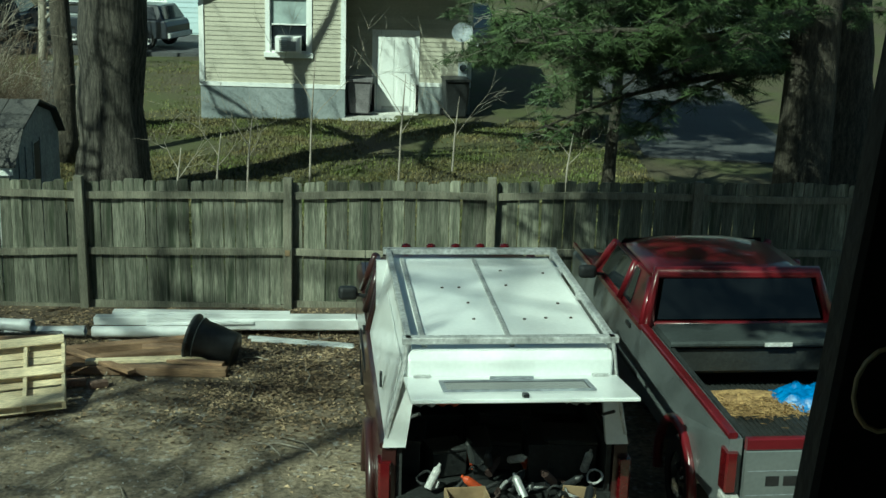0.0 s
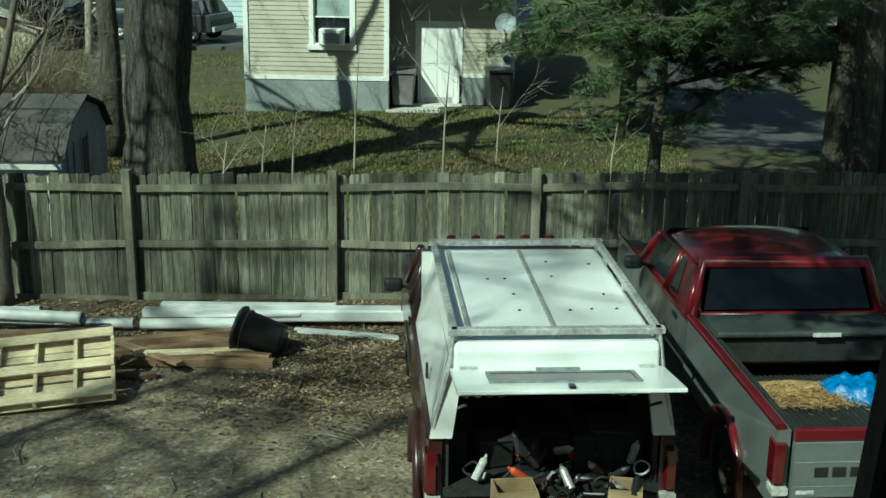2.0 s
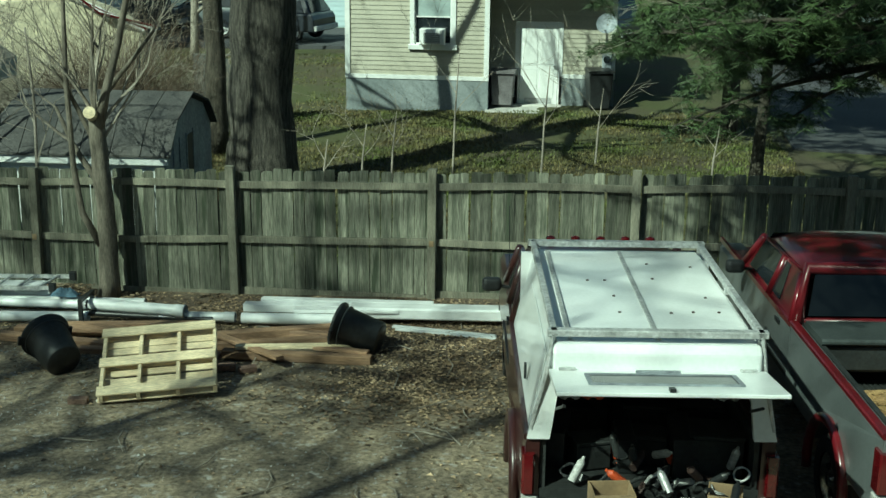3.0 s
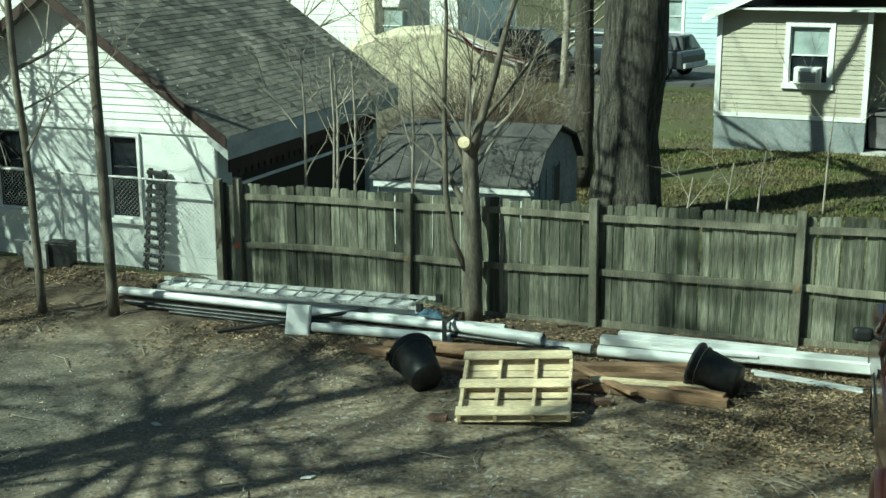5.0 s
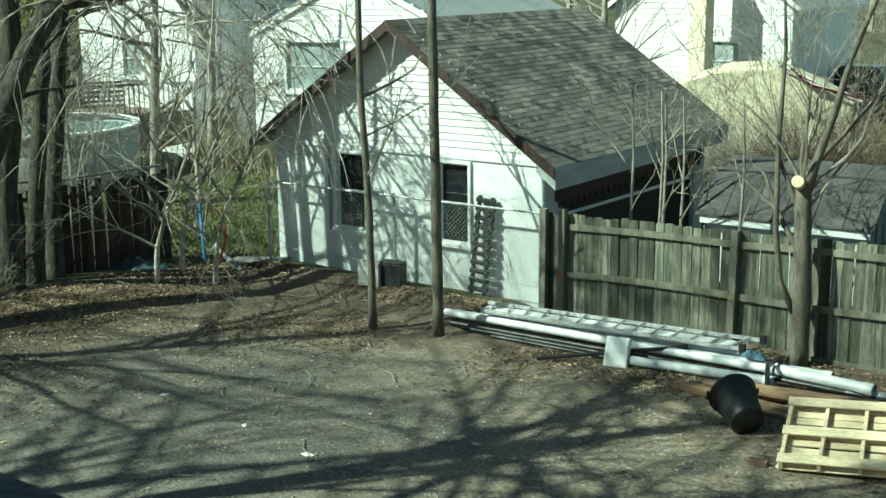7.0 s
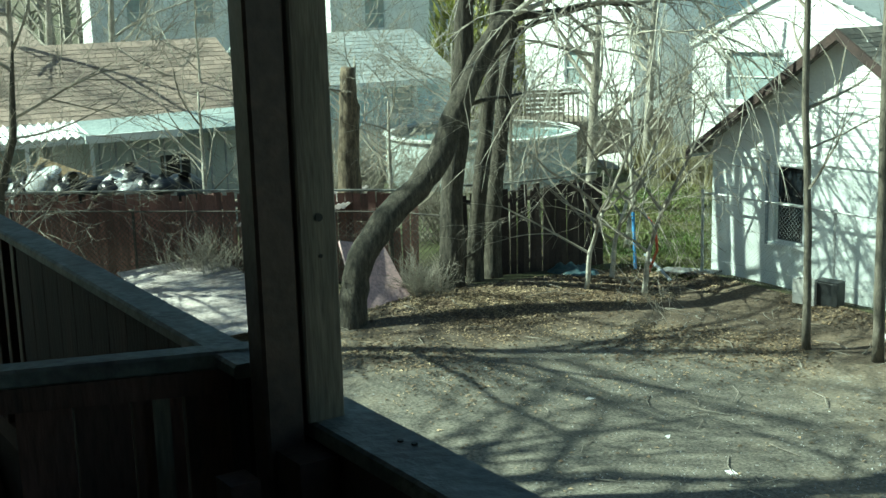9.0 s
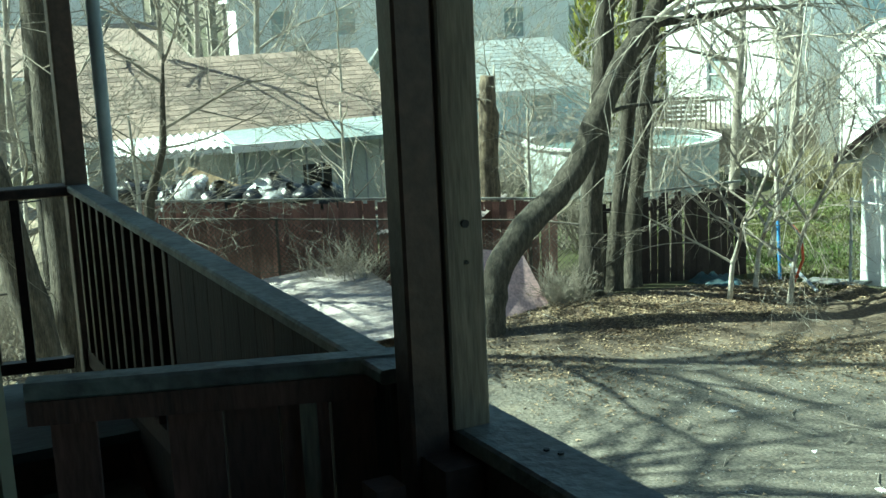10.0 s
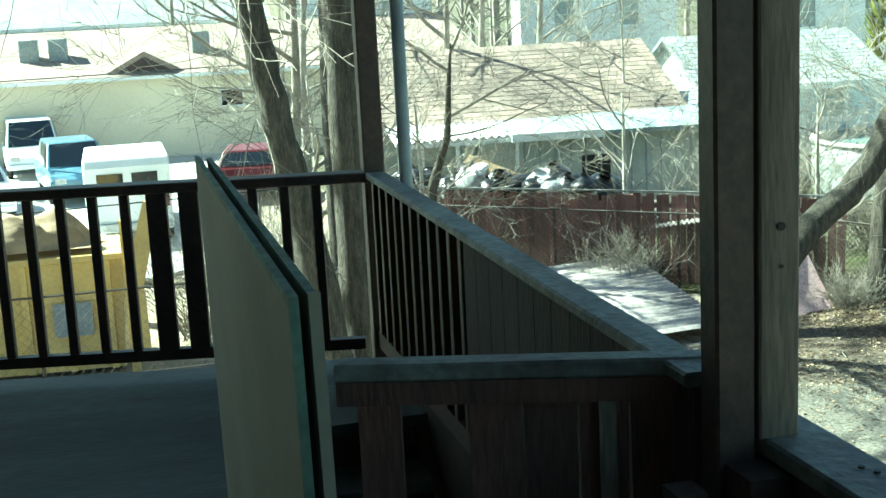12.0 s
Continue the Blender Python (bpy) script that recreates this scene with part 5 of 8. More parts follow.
# ---- clutter along the fence ----
def beam(g, a, b, w, h, c=0.0):
    """A bar of width w and height h from a to b, its under side on the line."""
    a, b = Vector(a), Vector(b)
    d = b - a
    m = Matrix.Translation(a) @ d.to_track_quat("X", "Z").to_matrix().to_4x4()
    return g.at(m).box(0, d.length, -w / 2, w / 2, 0, h, c).at()


def bar(name, a, b, w, h, mtl, label, cat, group, c=0.006):
    a, b = Vector(a), Vector(b)
    d = b - a
    m = Matrix.Translation(a) @ d.to_track_quat("X", "Z").to_matrix().to_4x4()
    return solo(name, Geo().box(0, d.length, -w / 2, w / 2, 0, h, c), mtl, label, cat, group, m=m)


def pipe(name, a, b, r, mtl, label, cat, group, n=14):
    a, b = Vector(a), Vector(b)
    d = b - a
    m = Matrix.Translation(a) @ d.to_track_quat("X", "Z").to_matrix().to_4x4()
    t = thing(name, m, label, cat, group)
    L = d.length
    part("tube", Geo().tube([(0, 0, 0), (L, 0, 0)], r, n, cap=False).tube([(L, 0, 0), (0, 0, 0)], r * 0.86, n, cap=False), mtl, t, smooth=True)
    part("collar", Geo().tube([(L - 0.14, 0, 0), (L - 0.004, 0, 0)], r * 1.1, n, cap=False), mtl, t, smooth=True)
    return t


GP = "white pipes and gutters along the fence"
WL = "long white plastic pipe lying along the fence"
pipe("plastic_pipe", (-11.7, 15.25, -0.02), (-6.3, 15.12, 0.10), 0.06, PVC, WL, "pipe", GP)
pipe("plastic_pipe", (-11.6, 15.36, -0.04), (-5.6, 15.30, 0.10), 0.055, PVC, WL, "pipe", GP)
pipe("plastic_pipe", (-10.9, 15.46, -0.02), (-6.9, 15.42, 0.12), 0.06, PVC, WL, "pipe", GP)
pipe("plastic_pipe", (-8.2, 14.80, -0.04), (-6.22, 14.95, 0.0), 0.065, PVC, WL, "pipe", GP)
pipe("plastic_pipe", (-6.25, 15.1, 0.12), (-4.95, 14.93, 0.14), 0.075, PVC, WL, "pipe", GP)
pipe("plastic_pipe", (-5.3, 14.98, 0.05), (-4.33, 14.98, 0.08), 0.06, PVC, WL, "pipe", GP)
pipe("plastic_pipe", (-4.24, 14.96, 0.08), (-2.83, 15.0, 0.11), 0.07, PVC, WL, "pipe", GP)
GL = "white vinyl gutter length lying along the fence"
bar("gutter_length", (-4.29, 15.27, 0.08), (-2.61, 15.28, 0.12), 0.14, 0.10, PVC, GL, "gutter", GP)
bar("gutter_length", (-4.1, 15.42, 0.16), (-1.9, 15.42, 0.2), 0.12, 0.05, PVC, GL, "gutter", GP)
bar("gutter_length", (-2.9, 15.18, 0.1), (-1.0, 15.22, 0.14), 0.24, 0.15, PVC, "broad pale green-white gutter box beside the fence", "gutter", GP, 0.02)
bar("gutter_length", (-2.35, 15.0, 0.04), (-1.06, 14.76, 0.06), 0.07, 0.03, PVC, GL, "gutter", GP)
bar("gutter_length", (-2.3, 14.9, 0.04), (-1.05, 14.68, 0.06), 0.05, 0.03, PVC, GL, "gutter", GP)
bar("gutter_length", (-3.6, 15.05, 0.16), (-2.3, 15.1, 0.2), 0.1, 0.04, PVC, GL, "gutter", GP)
bar("gutter_length", (-11.0, 15.33, 0.08), (-7.0, 15.39, 0.2), 0.27, 0.07, PVC, "broad white gutter length under the ladder", "gutter", GP, 0.012)
BK = "dark pipes among the white ones"
for a, b, r in (((-11.5, 15.1, -0.12), (-6.4, 15.04, 0.0), 0.035), ((-11.2, 15.0, -0.13), (-7.7, 15.0, -0.07), 0.03), ((-9.4, 14.3, -0.1), (-7.6, 15.28, 0.14), 0.028), ((-6.3, 15.0, 0.03), (-4.6, 14.92, 0.05), 0.035), ((-10.6, 14.92, -0.14), (-8.3, 14.9, -0.1), 0.03)):
    pipe("black_pipe", a, b, r, BLACKPL, "long black plastic pipe lying with the white ones", "pipe", BK, 8)
solo("strap", Geo().box(-6.30, -6.25, 14.82, 14.86, -0.08, 0.26).box(-6.30, -6.25, 15.22, 15.26, -0.08, 0.26).box(-6.30, -6.25, 14.86, 15.22, 0.22, 0.26), BLACKPL, "black strap frame holding the pipe bundle", "strap")
heap("blue_rag", pose(-6.62, 15.2, 0.19), 0.17, 0.09, 0.1, mat("grey_blue_rag", (0.13, 0.22, 0.30), 0.8), "crumpled grey-blue rag on the pipes", "rag", 11)


def ladder():
    ALU = mat("aluminium", (0.66, 0.67, 0.66), 0.45, 0.35, c2=(0.55, 0.56, 0.55), scale=4, fine=30, bump=0.1)
    a0, a1 = Vector((-11.05, 15.47, 0.16)), Vector((-6.68, 15.56, 0.30))
    b0, b1 = Vector((-10.95, 15.16, 0.12)), Vector((-6.82, 15.22, 0.24))
    t = thing("ladder", Matrix.Translation(a0), "aluminium ladder lying on the white pipes", "ladder")
    a1, b0, b1, o = a1 - a0, b0 - a0, b1 - a0, Vector((0, 0, 0))
    part("side_rail", beam(Geo(), o, a1, 0.022, 0.05), ALU, t)
    part("side_rail", beam(Geo(), b0, b1, 0.022, 0.05), ALU, t)
    for i in range(14):
        u = (i + 0.5) / 14
        part("rung", Geo().tube([o.lerp(a1, u) + Vector((0, 0, 0.04)), b0.lerp(b1, u) + Vector((0, 0, 0.04))], 0.017, 8), ALU, t)
    for e in (a1, b1):
        part("rubber_foot", Geo().box(e.x - 0.02, e.x + 0.07, e.y - 0.03, e.y + 0.03, e.z - 0.02, e.z + 0.09, 0.01), BLACKPL, t)


ladder()


def pallet():
    """Slats on three bearers, propped at an angle on the timber behind it."""
    o, ex, ey = Vector((-5.067, 12.288, -0.018)), Vector((0.965, 0.257, 0.054)), Vector((-0.261, 0.908, 0.327))
    ez = ex.cross(ey).normalized()
    ey = ez.cross(ex)
    m = Matrix.Translation(o) @ Matrix((ex, ey, ez)).transposed().to_4x4()
    t = thing("pallet", m, "new pale pine pallet propped on old timber", "pallet")
    W, D = 1.24, 1.08
    for y in (0.0, 0.47, 0.98):
        part("slat", Geo().box(0, W, y, y + 0.145, 0.1, 0.118, 0.003), PALLET, t)
    for y in (0.01, 0.13, 0.26, 0.4, 0.52, 0.64, 0.77, 0.89, 1.01):
        part("under_slat", Geo().box(0.0, W, y, y + 0.105, 0.0, 0.016, 0.003), PALLET, t)
    for x in (0.02, 0.41, 0.82, 1.21):
        part("bearer", Geo().box(x, x + 0.04, 0, D, 0.018, 0.098, 0.003), PALLET, t)


pallet()


def bucket(m, label, seed):
    b = thing("bucket", m, label, "bucket")
    prof = [(0.0, 0.0), (0.19, 0.0), (0.2, 0.01), (0.255, 0.5), (0.285, 0.505), (0.29, 0.53), (0.275, 0.55), (0.25, 0.545), (0.235, 0.5), (0.185, 0.02), (0.0, 0.018)]
    part("shell", Geo().lathe(prof, 28), BLACKPL, b, smooth=True)
    part("rim_band", Geo().lathe([(0.25, 0.43), (0.262, 0.43), (0.264, 0.45), (0.25, 0.45)], 28), BLACKPL, b, smooth=True)
    for s in (-1, 1):
        part("lug", Geo().box(s * 0.29 - 0.03, s * 0.29 + 0.03, -0.05, 0.05, 0.5, 0.54, 0.01), BLACKPL, b)
    return b


bucket(Matrix.Translation((-5.76, 13.1, 0.12)) @ Vector((-0.52, 0.50, 0.24)).to_track_quat("Z", "Y").to_matrix().to_4x4(), "black plastic tub tipped over on bare soil", 1)
bucket(Matrix.Translation((-2.36, 14.12, 0.2)) @ Vector((-0.75, 0.12, 0.16)).to_track_quat("Z", "Y").to_matrix().to_4x4(), "black plastic tub lying against old planks", 2)

OP = "old timber beside the fence"
OL = "weathered brown timber lying on the soil"
for a, b, w, h in (((-7.25, 14.25, -0.08), (-5.4, 13.95, -0.04), 0.14, 0.09), ((-7.0, 14.45, -0.08), (-4.7, 14.45, 0.0), 0.16, 0.06), ((-6.9, 14.36, 0.0), (-4.8, 14.3, 0.08), 0.14, 0.05), ((-6.6, 14.62, -0.06), (-4.6, 14.62, 0.06), 0.14, 0.07), ((-6.0, 13.85, -0.06), (-4.9, 13.86, -0.03), 0.12, 0.07),
                  ((-4.9, 14.2, -0.02), (-3.05, 14.68, 0.05), 0.14, 0.1), ((-4.6, 14.0, -0.02), (-2.9, 14.45, 0.03), 0.12, 0.08), ((-4.15, 13.82, -0.01), (-2.4, 13.74, 0.03), 0.12, 0.1), ((-3.65, 14.56, 0.03), (-2.55, 14.42, 0.05), 0.12, 0.08), ((-4.4, 14.3, 0.08), (-3.4, 13.5, 0.12), 0.11, 0.04),
                  ((-3.1, 13.95, 0.1), (-2.45, 13.82, 0.12), 0.1, 0.04)):
    bar("timber", a, b, w, h, PLANK, OL, "timber", OP)
bar("timber", (-4.0, 13.82, 0.1), (-2.5, 14.05, 0.12), 0.1, 0.045, PALLET, "pale sawn timber laid over old planks", "timber", OP)
for x, y, a in ((-4.0, 13.45, 10), (-3.75, 13.4, 30), (-5.3, 12.35, 8), (-4.25, 13.75, 60)):
    solo("brick", Geo().box(-0.1, 0.1, -0.05, 0.05, 0, 0.065, 0.006), mat("weathered_brick", (0.26, 0.17, 0.13), 0.9), "loose weathered brick on the soil", "brick", "loose bricks", m=pose(x, y, on_ground(x, y), 0, 0, a))
solo("paper_scrap", Geo().prism([(-0.16, -0.06), (0.12, -0.07), (0.17, 0.03), (-0.1, 0.07)], "z", 0, 0.02), WHITE, "white wrapper lying under the pallet edge", "wrapper", m=pose(-4.98, 12.48, on_ground(-5, 12.5), 4, 3, 15))
solo("paper_scrap", Geo().prism([(-0.17, -0.04), (0.1, -0.06), (0.17, 0.04), (-0.1, 0.03)], "z", 0, 0.015), CARD, "torn piece of pale cardboard on the soil", "cardboard", m=pose(-1.45, 13.86, on_ground(-1.4, 13.8), 4, 6, 25))
for i, (x, y, c) in enumerate(((-9.6, 9.9, WHITE), (-12.6, 10.4, PAPER), (-10.9, 10.2, WHITE), (-8.2, 11.2, PAPER), (-5.9, 10.5, WHITE))):
    solo("paper_scrap", Geo().prism([(-0.07, -0.03), (0.05, -0.04), (0.08, 0.03), (-0.03, 0.04)], "z", 0, 0.012), c, "small pale litter scrap on the soil", "litter", "litter on the yard", m=pose(x, y, on_ground(x, y) + 0.005, 8, 6, i * 50))


def white_case():
    m = Matrix.Translation((-8.36, 14.62, -0.12)) @ pose(0, 0, 0, -24, 0, 12)
    t = thing("white_panel_box", m, "square white plastic box leaning on the pipes", "box")
    soften(part("case", Geo().box(-0.17, 0.17, 0, 0.09, 0, 0.42), WHITE, t), 0.02)
    part("lid", Geo().box(-0.15, 0.15, -0.008, -0.001, 0.03, 0.39), WHITE, t)


white_case()


def car_ramp():
    m = pose(-16.52, 16.53, -0.2, 0, 0, 1.9) @ pose(4.53, -0.2, 0.16, -4.0, 4, 0)
    t = thing("plastic_track", m, "black plastic rung track leaning on the garage wall", "track")
    for s in (-1, 1):
        part("side_strip", Geo().box(s * 0.125 - 0.03, s * 0.125 + 0.03, -0.03, 0.03, 0, 1.62, 0.006), BLACKPL, t)
    for i in range(11):
        z = 0.05 + i * 0.147
        part("rung", Geo().box(-0.17, 0.17, -0.045, 0.045, z, z + 0.07, 0.01), BLACKPL, t)


car_ramp()
cb = thing("concrete_block", pose(-13.72, 15.85, 0.0, 0, 0, 8), "hollow grey concrete block before the garage", "concrete block")
part("block", Geo().box(-0.2, 0.2, -0.1, -0.07, 0, 0.4).box(-0.2, 0.2, 0.07, 0.1, 0, 0.4).box(-0.2, -0.16, -0.07, 0.07, 0, 0.4).box(0.16, 0.2, -0.07, 0.07, 0, 0.4).box(-0.02, 0.02, -0.07, 0.07, 0, 0.4), CONCRETE, cb)
bx = thing("black_crate", pose(-13.38, 16.0, 0.0, 0, 0, 10), "black plastic crate beside the concrete block", "crate")
part("crate", Geo().box(-0.2, 0.2, -0.12, 0.12, 0, 0.4, 0.02), BLACKPL, bx)
part("crate_rim", Geo().box(-0.205, 0.205, -0.125, 0.125, 0.4, 0.415, 0.004), BLACKPL, bx)


# ---- chain-link fences ----
def chain_link(label, pts, h, z0=-0.2, step=0.075, every=2.4, wire=0.0022, sag=0.0, steel=None):
    steel = steel or STEEL
    t = thing("chain_link_fence", pose(0, 0, 0), label, "fence")
    for a, b in zip(pts, pts[1:]):
        a, b = Vector((*a, z0)), Vector((*b, z0))
        d = b - a
        L = d.length
        n = max(1, round(L / every))
        m = Matrix.Translation(a) @ d.to_track_quat("X", "Z").to_matrix().to_4x4()
        for i in range(n + 1):
            part("post", Geo().at(m @ pose(L * i / n, 0.03, 0)).lathe([(0.027, -0.1), (0.027, h), (0.034, h), (0.03, h + 0.03), (0, h + 0.05)], 10), steel, t)
        part("top_rail", Geo().at(m).tube([(0, 0, h - 0.01), (L * 0.5, 0, h - 0.01 - sag), (L, 0, h - 0.01)], 0.018, 6), steel, t)
        part("tension_wire", Geo().at(m).tube([(0, 0, h * 0.28), (L, 0, h * 0.28)], 0.006, 4), steel, t)
        g = Geo().at(m)
        k = -int(h / step) - 1
        while k * step < L + h:
            for s in (1, -1):
                x0 = k * step if s > 0 else k * step + h
                x1 = x0 + s * h
                za, zb = 0.0, h
                lo, hi = (x0, x1)
                if s > 0:
                    if lo < 0:
                        za, lo = -lo, 0
                    if hi > L:
                        zb, hi = h - (hi - L), L
                else:
                    if lo > L:
                        za, lo = lo - L, L
                    if hi < 0:
                        zb, hi = h + hi, 0
                if zb - za > 0.05:
                    g.tube([(lo, 0.002 * s, za), (hi, 0.002 * s, zb)], wire, 3, cap=False)
            k += 1
        tagged(part("mesh_wire", g, steel, t), kind="stuff")
    return t


chain_link("galvanised chain-link fence before the white garage", [(-16.45, 16.2), (-10.75, 16.42)], 1.66)
chain_link("rusty chain-link fence along the brown boards", [(-24.6, 6.2), (-19.6, 11.6), (-18.3, 12.2)], 1.45, step=0.1, wire=0.0055, steel=mat("rusty_wire", (0.07, 0.06, 0.05), 0.8))


def board_fence(label, pts, h, mtl, w=0.15, wild=0.04):
    t = thing("board_fence", pose(0, 0, 0), label, "fence")
    r = random.Random(17)
    for a, b in zip(pts, pts[1:]):
        a, b = Vector((*a, -0.2)), Vector((*b, -0.2))
        d = b - a
        m = Matrix.Translation(a) @ d.to_track_quat("X", "Z").to_matrix().to_4x4()
        x = 0.0
        while x < d.length:
            part("board", Geo().at(m @ pose(x, r.uniform(0, 0.02), 0, 0, r.uniform(-1.5, 1.5), 0)).box(0.004, w - 0.004, 0, 0.02, 0, h + r.uniform(-wild, wild)), mtl, t)
            x += w
        for z in (0.3, h - 0.25):
            part("rail", Geo().at(m).box(0, d.length, 0.024, 0.06, z, z + 0.08), mtl, t)
        part("cap_rail", Geo().at(m).box(0, d.length, -0.02, 0.05, h + wild + 0.002, h + wild + 0.035), RAILTOP, t)
    return t


board_fence("red-brown stained board fence with a capped top", [(-25.2, 6.0), (-22.4, 9.4), (-19.8, 12.2)], 1.68, REDWOOD)
board_fence("dark rotten board fence behind the tree clump", [(-19.3, 12.6), (-18.75, 13.5), (-18.6, 15.6)], 1.72, mat("rotten_board", (0.055, 0.04, 0.035), 0.9, piece=0.3), 0.14, 0.09)


# ---- trees of the yard ----
mat("pale_shrub", (0.52, 0.49, 0.42), 0.9, c2=(0.33, 0.3, 0.25), scale=4, fine=20, bump=0.2)
mat("pole_bark", (0.2, 0.178, 0.142), 0.9, c2=(0.11, 0.097, 0.076), scale=5, fine=25, bump=0.5, stretch=(3, 3, 0.6))
bare_tree("slim grey pole-like tree before the garage", [(-12.43, 14.37, -0.2), (-12.48, 14.4, 1.6), (-12.62, 14.42, 3.4), (-12.66, 14.45, 5.6), (-12.5, 14.6, 8.0)], [0.06, 0.055, 0.05, 0.042, 0.025], ring_limbs(1.3, 3.9, 8, 0.03, 1.2, 3), 21, MATS["pole_bark"], depth=2)
bare_tree("straight slim tree standing beside the pipe ends", [(-11.38, 14.65, -0.2), (-11.42, 14.66, 1.8), (-11.46, 14.68, 3.6), (-11.5, 14.7, 6.0), (-11.6, 14.8, 9.0), (-11.3, 15.0, 13.0)], [0.085, 0.076, 0.07, 0.062, 0.05, 0.03], ring_limbs(2.9, 4.9, 20, 0.045, 3.2, 4, 0.5), 22, MATS["pole_bark"], depth=3)
ft = bare_tree("young pruned tree with a sawn stub before the fence", [(-6.33, 15.98, -0.07), (-6.33, 16.0, 0.9), (-6.36, 16.0, 1.7), (-6.4, 16.02, 2.4)], [0.145, 0.125, 0.11, 0.10],
               [(3, (0.35, 0.2, 1), 0.045, 1.3), (3, (-0.15, -0.1, 1), 0.04, 1.2), (2.2, (-0.5, 0.1, 1), 0.045, 1.3), (1.6, (-0.65, 0.1, 0.9), 0.05, 1.3), (2.7, (0.6, -0.1, 0.8), 0.03, 1.1), (2.5, (-0.25, 0.3, 1), 0.03, 1.3), (2.9, (0.1, -0.3, 1), 0.03, 1.3), (2.8, (-0.7, 0.2, 0.8), 0.025, 1.1), (2.95, (-0.4, -0.2, 1), 0.025, 1.2), (2.4, (0.5, 0.3, 1), 0.025, 1.1), (2.6, (-0.1, 0.2, 1), 0.03, 1.4)], 31, MATS["pole_bark"], depth=4)
part("stem", Geo().tube([(-0.08, -0.02, 0.72), (-0.3, -0.04, 1.15), (-0.38, -0.04, 1.8), (-0.42, 0.0, 2.9), (-0.4, 0.05, 4.2), (-0.5, 0.05, 5.6)], [0.05, 0.045, 0.04, 0.034, 0.026, 0.008], 10), MATS["pole_bark"], ft, smooth=True)
part("stem", Geo().tube([(-0.02, 0.0, 2.3), (0.1, 0.0, 2.75), (0.3, 0.02, 3.4), (0.46, 0.05, 4.1), (0.78, 0.1, 5.0), (0.9, 0.1, 5.8)], [0.075, 0.058, 0.047, 0.038, 0.026, 0.008], 10), MATS["pole_bark"], ft, smooth=True)
part("sawn_stub", Geo().at(pose(-0.07, -0.13, 2.5, 70, 0, 10)).lathe([(0.085, -0.15), (0.08, 0.06), (0.0, 0.062)], 14), PALLET, ft, "pale sawn stub end")
bare_tree("broad old tree with furrowed bark behind the fence", [(-5.95, 22.5, -0.1), (-5.93, 22.5, 1.0), (-5.85, 22.5, 3.4), (-5.82, 22.55, 6.1), (-5.7, 22.6, 9.5)], [0.66, 0.61, 0.555, 0.52, 0.42], ring_limbs(2.3, 3.95, 12, 0.17, 3.8, 44, 0.35), 41, mat("furrowed_bark", (0.17, 0.155, 0.13), 0.95, c2=(0.045, 0.042, 0.036), scale=6, fine=26, bump=1.0, stretch=(4, 4, 0.45), sheen=0.6, relief=0.08), depth=4, n=18)
bare_tree("slender dark tree beyond the broad one", [(-7.75, 25.8, -0.1), (-7.72, 25.8, 2.0), (-7.78, 25.8, 4.5), (-8.0, 26.0, 8.0)], [0.24, 0.2, 0.18, 0.12], [(2.4, (-1, -0.2, 0.15), 0.1, 2.6), (2.8, (0.8, 0.3, 0.7), 0.1, 2.5)], 43, depth=3)
ct = bare_tree("crooked tree leaning over the yard's edge", [(-17.7, 9.66, -0.3), (-17.7, 9.72, 0.31), (-17.7, 9.89, 0.94), (-17.7, 10.33, 1.49), (-17.7, 11.02, 1.97), (-17.7, 11.45, 2.44), (-17.7, 11.8, 3.11), (-17.7, 12.39, 4.1), (-17.7, 12.91, 4.67), (-17.6, 13.4, 5.7), (-17.4, 14.0, 8.0)], [0.25, 0.22, 0.22, 0.225, 0.22, 0.21, 0.2, 0.18, 0.155, 0.12, 0.05],
               [(7.9, (0.1, 1, 0.15), 0.075, 2.6), (6.1, (0.2, 1, 0.3), 0.045, 1.6), (8.4, (0.3, 0.8, 0.6), 0.07, 2.4), (8.8, (0.2, -0.8, 0.6), 0.07, 2.4), (9.3, (0.8, 0.5, 0.5), 0.05, 2.2)], 51, depth=3, gravity=0.3)
for k, (line, r) in enumerate((([(-18.4, 12.07, -0.25), (-18.4, 12.15, 1.72), (-18.4, 12.39, 3.16), (-18.4, 12.48, 4.5), (-18.4, 12.56, 5.6), (-18.2, 12.9, 7.4)], 0.2), ([(-18.5, 12.66, -0.25), (-18.5, 12.7, 0.93), (-18.5, 12.91, 2.32), (-18.5, 13.12, 3.6), (-18.5, 13.27, 5.04), (-18.4, 13.4, 6.6)], 0.14), ([(-18.6, 13.12, -0.25), (-18.6, 13.15, 1.07), (-18.6, 13.36, 2.58), (-18.6, 13.57, 4.06), (-18.6, 13.77, 5.3), (-18.5, 14.0, 6.8)], 0.145))):
    bare_tree("straight trunk of a tree clump before dark boards", line, [r * 1.25, r, r * 0.95, r * 0.85, r * 0.7, r * 0.2], ring_limbs(3.2, 4.9, 4, 0.05, 1.9, 60 + k), 60 + k, depth=3, gravity=0.15)


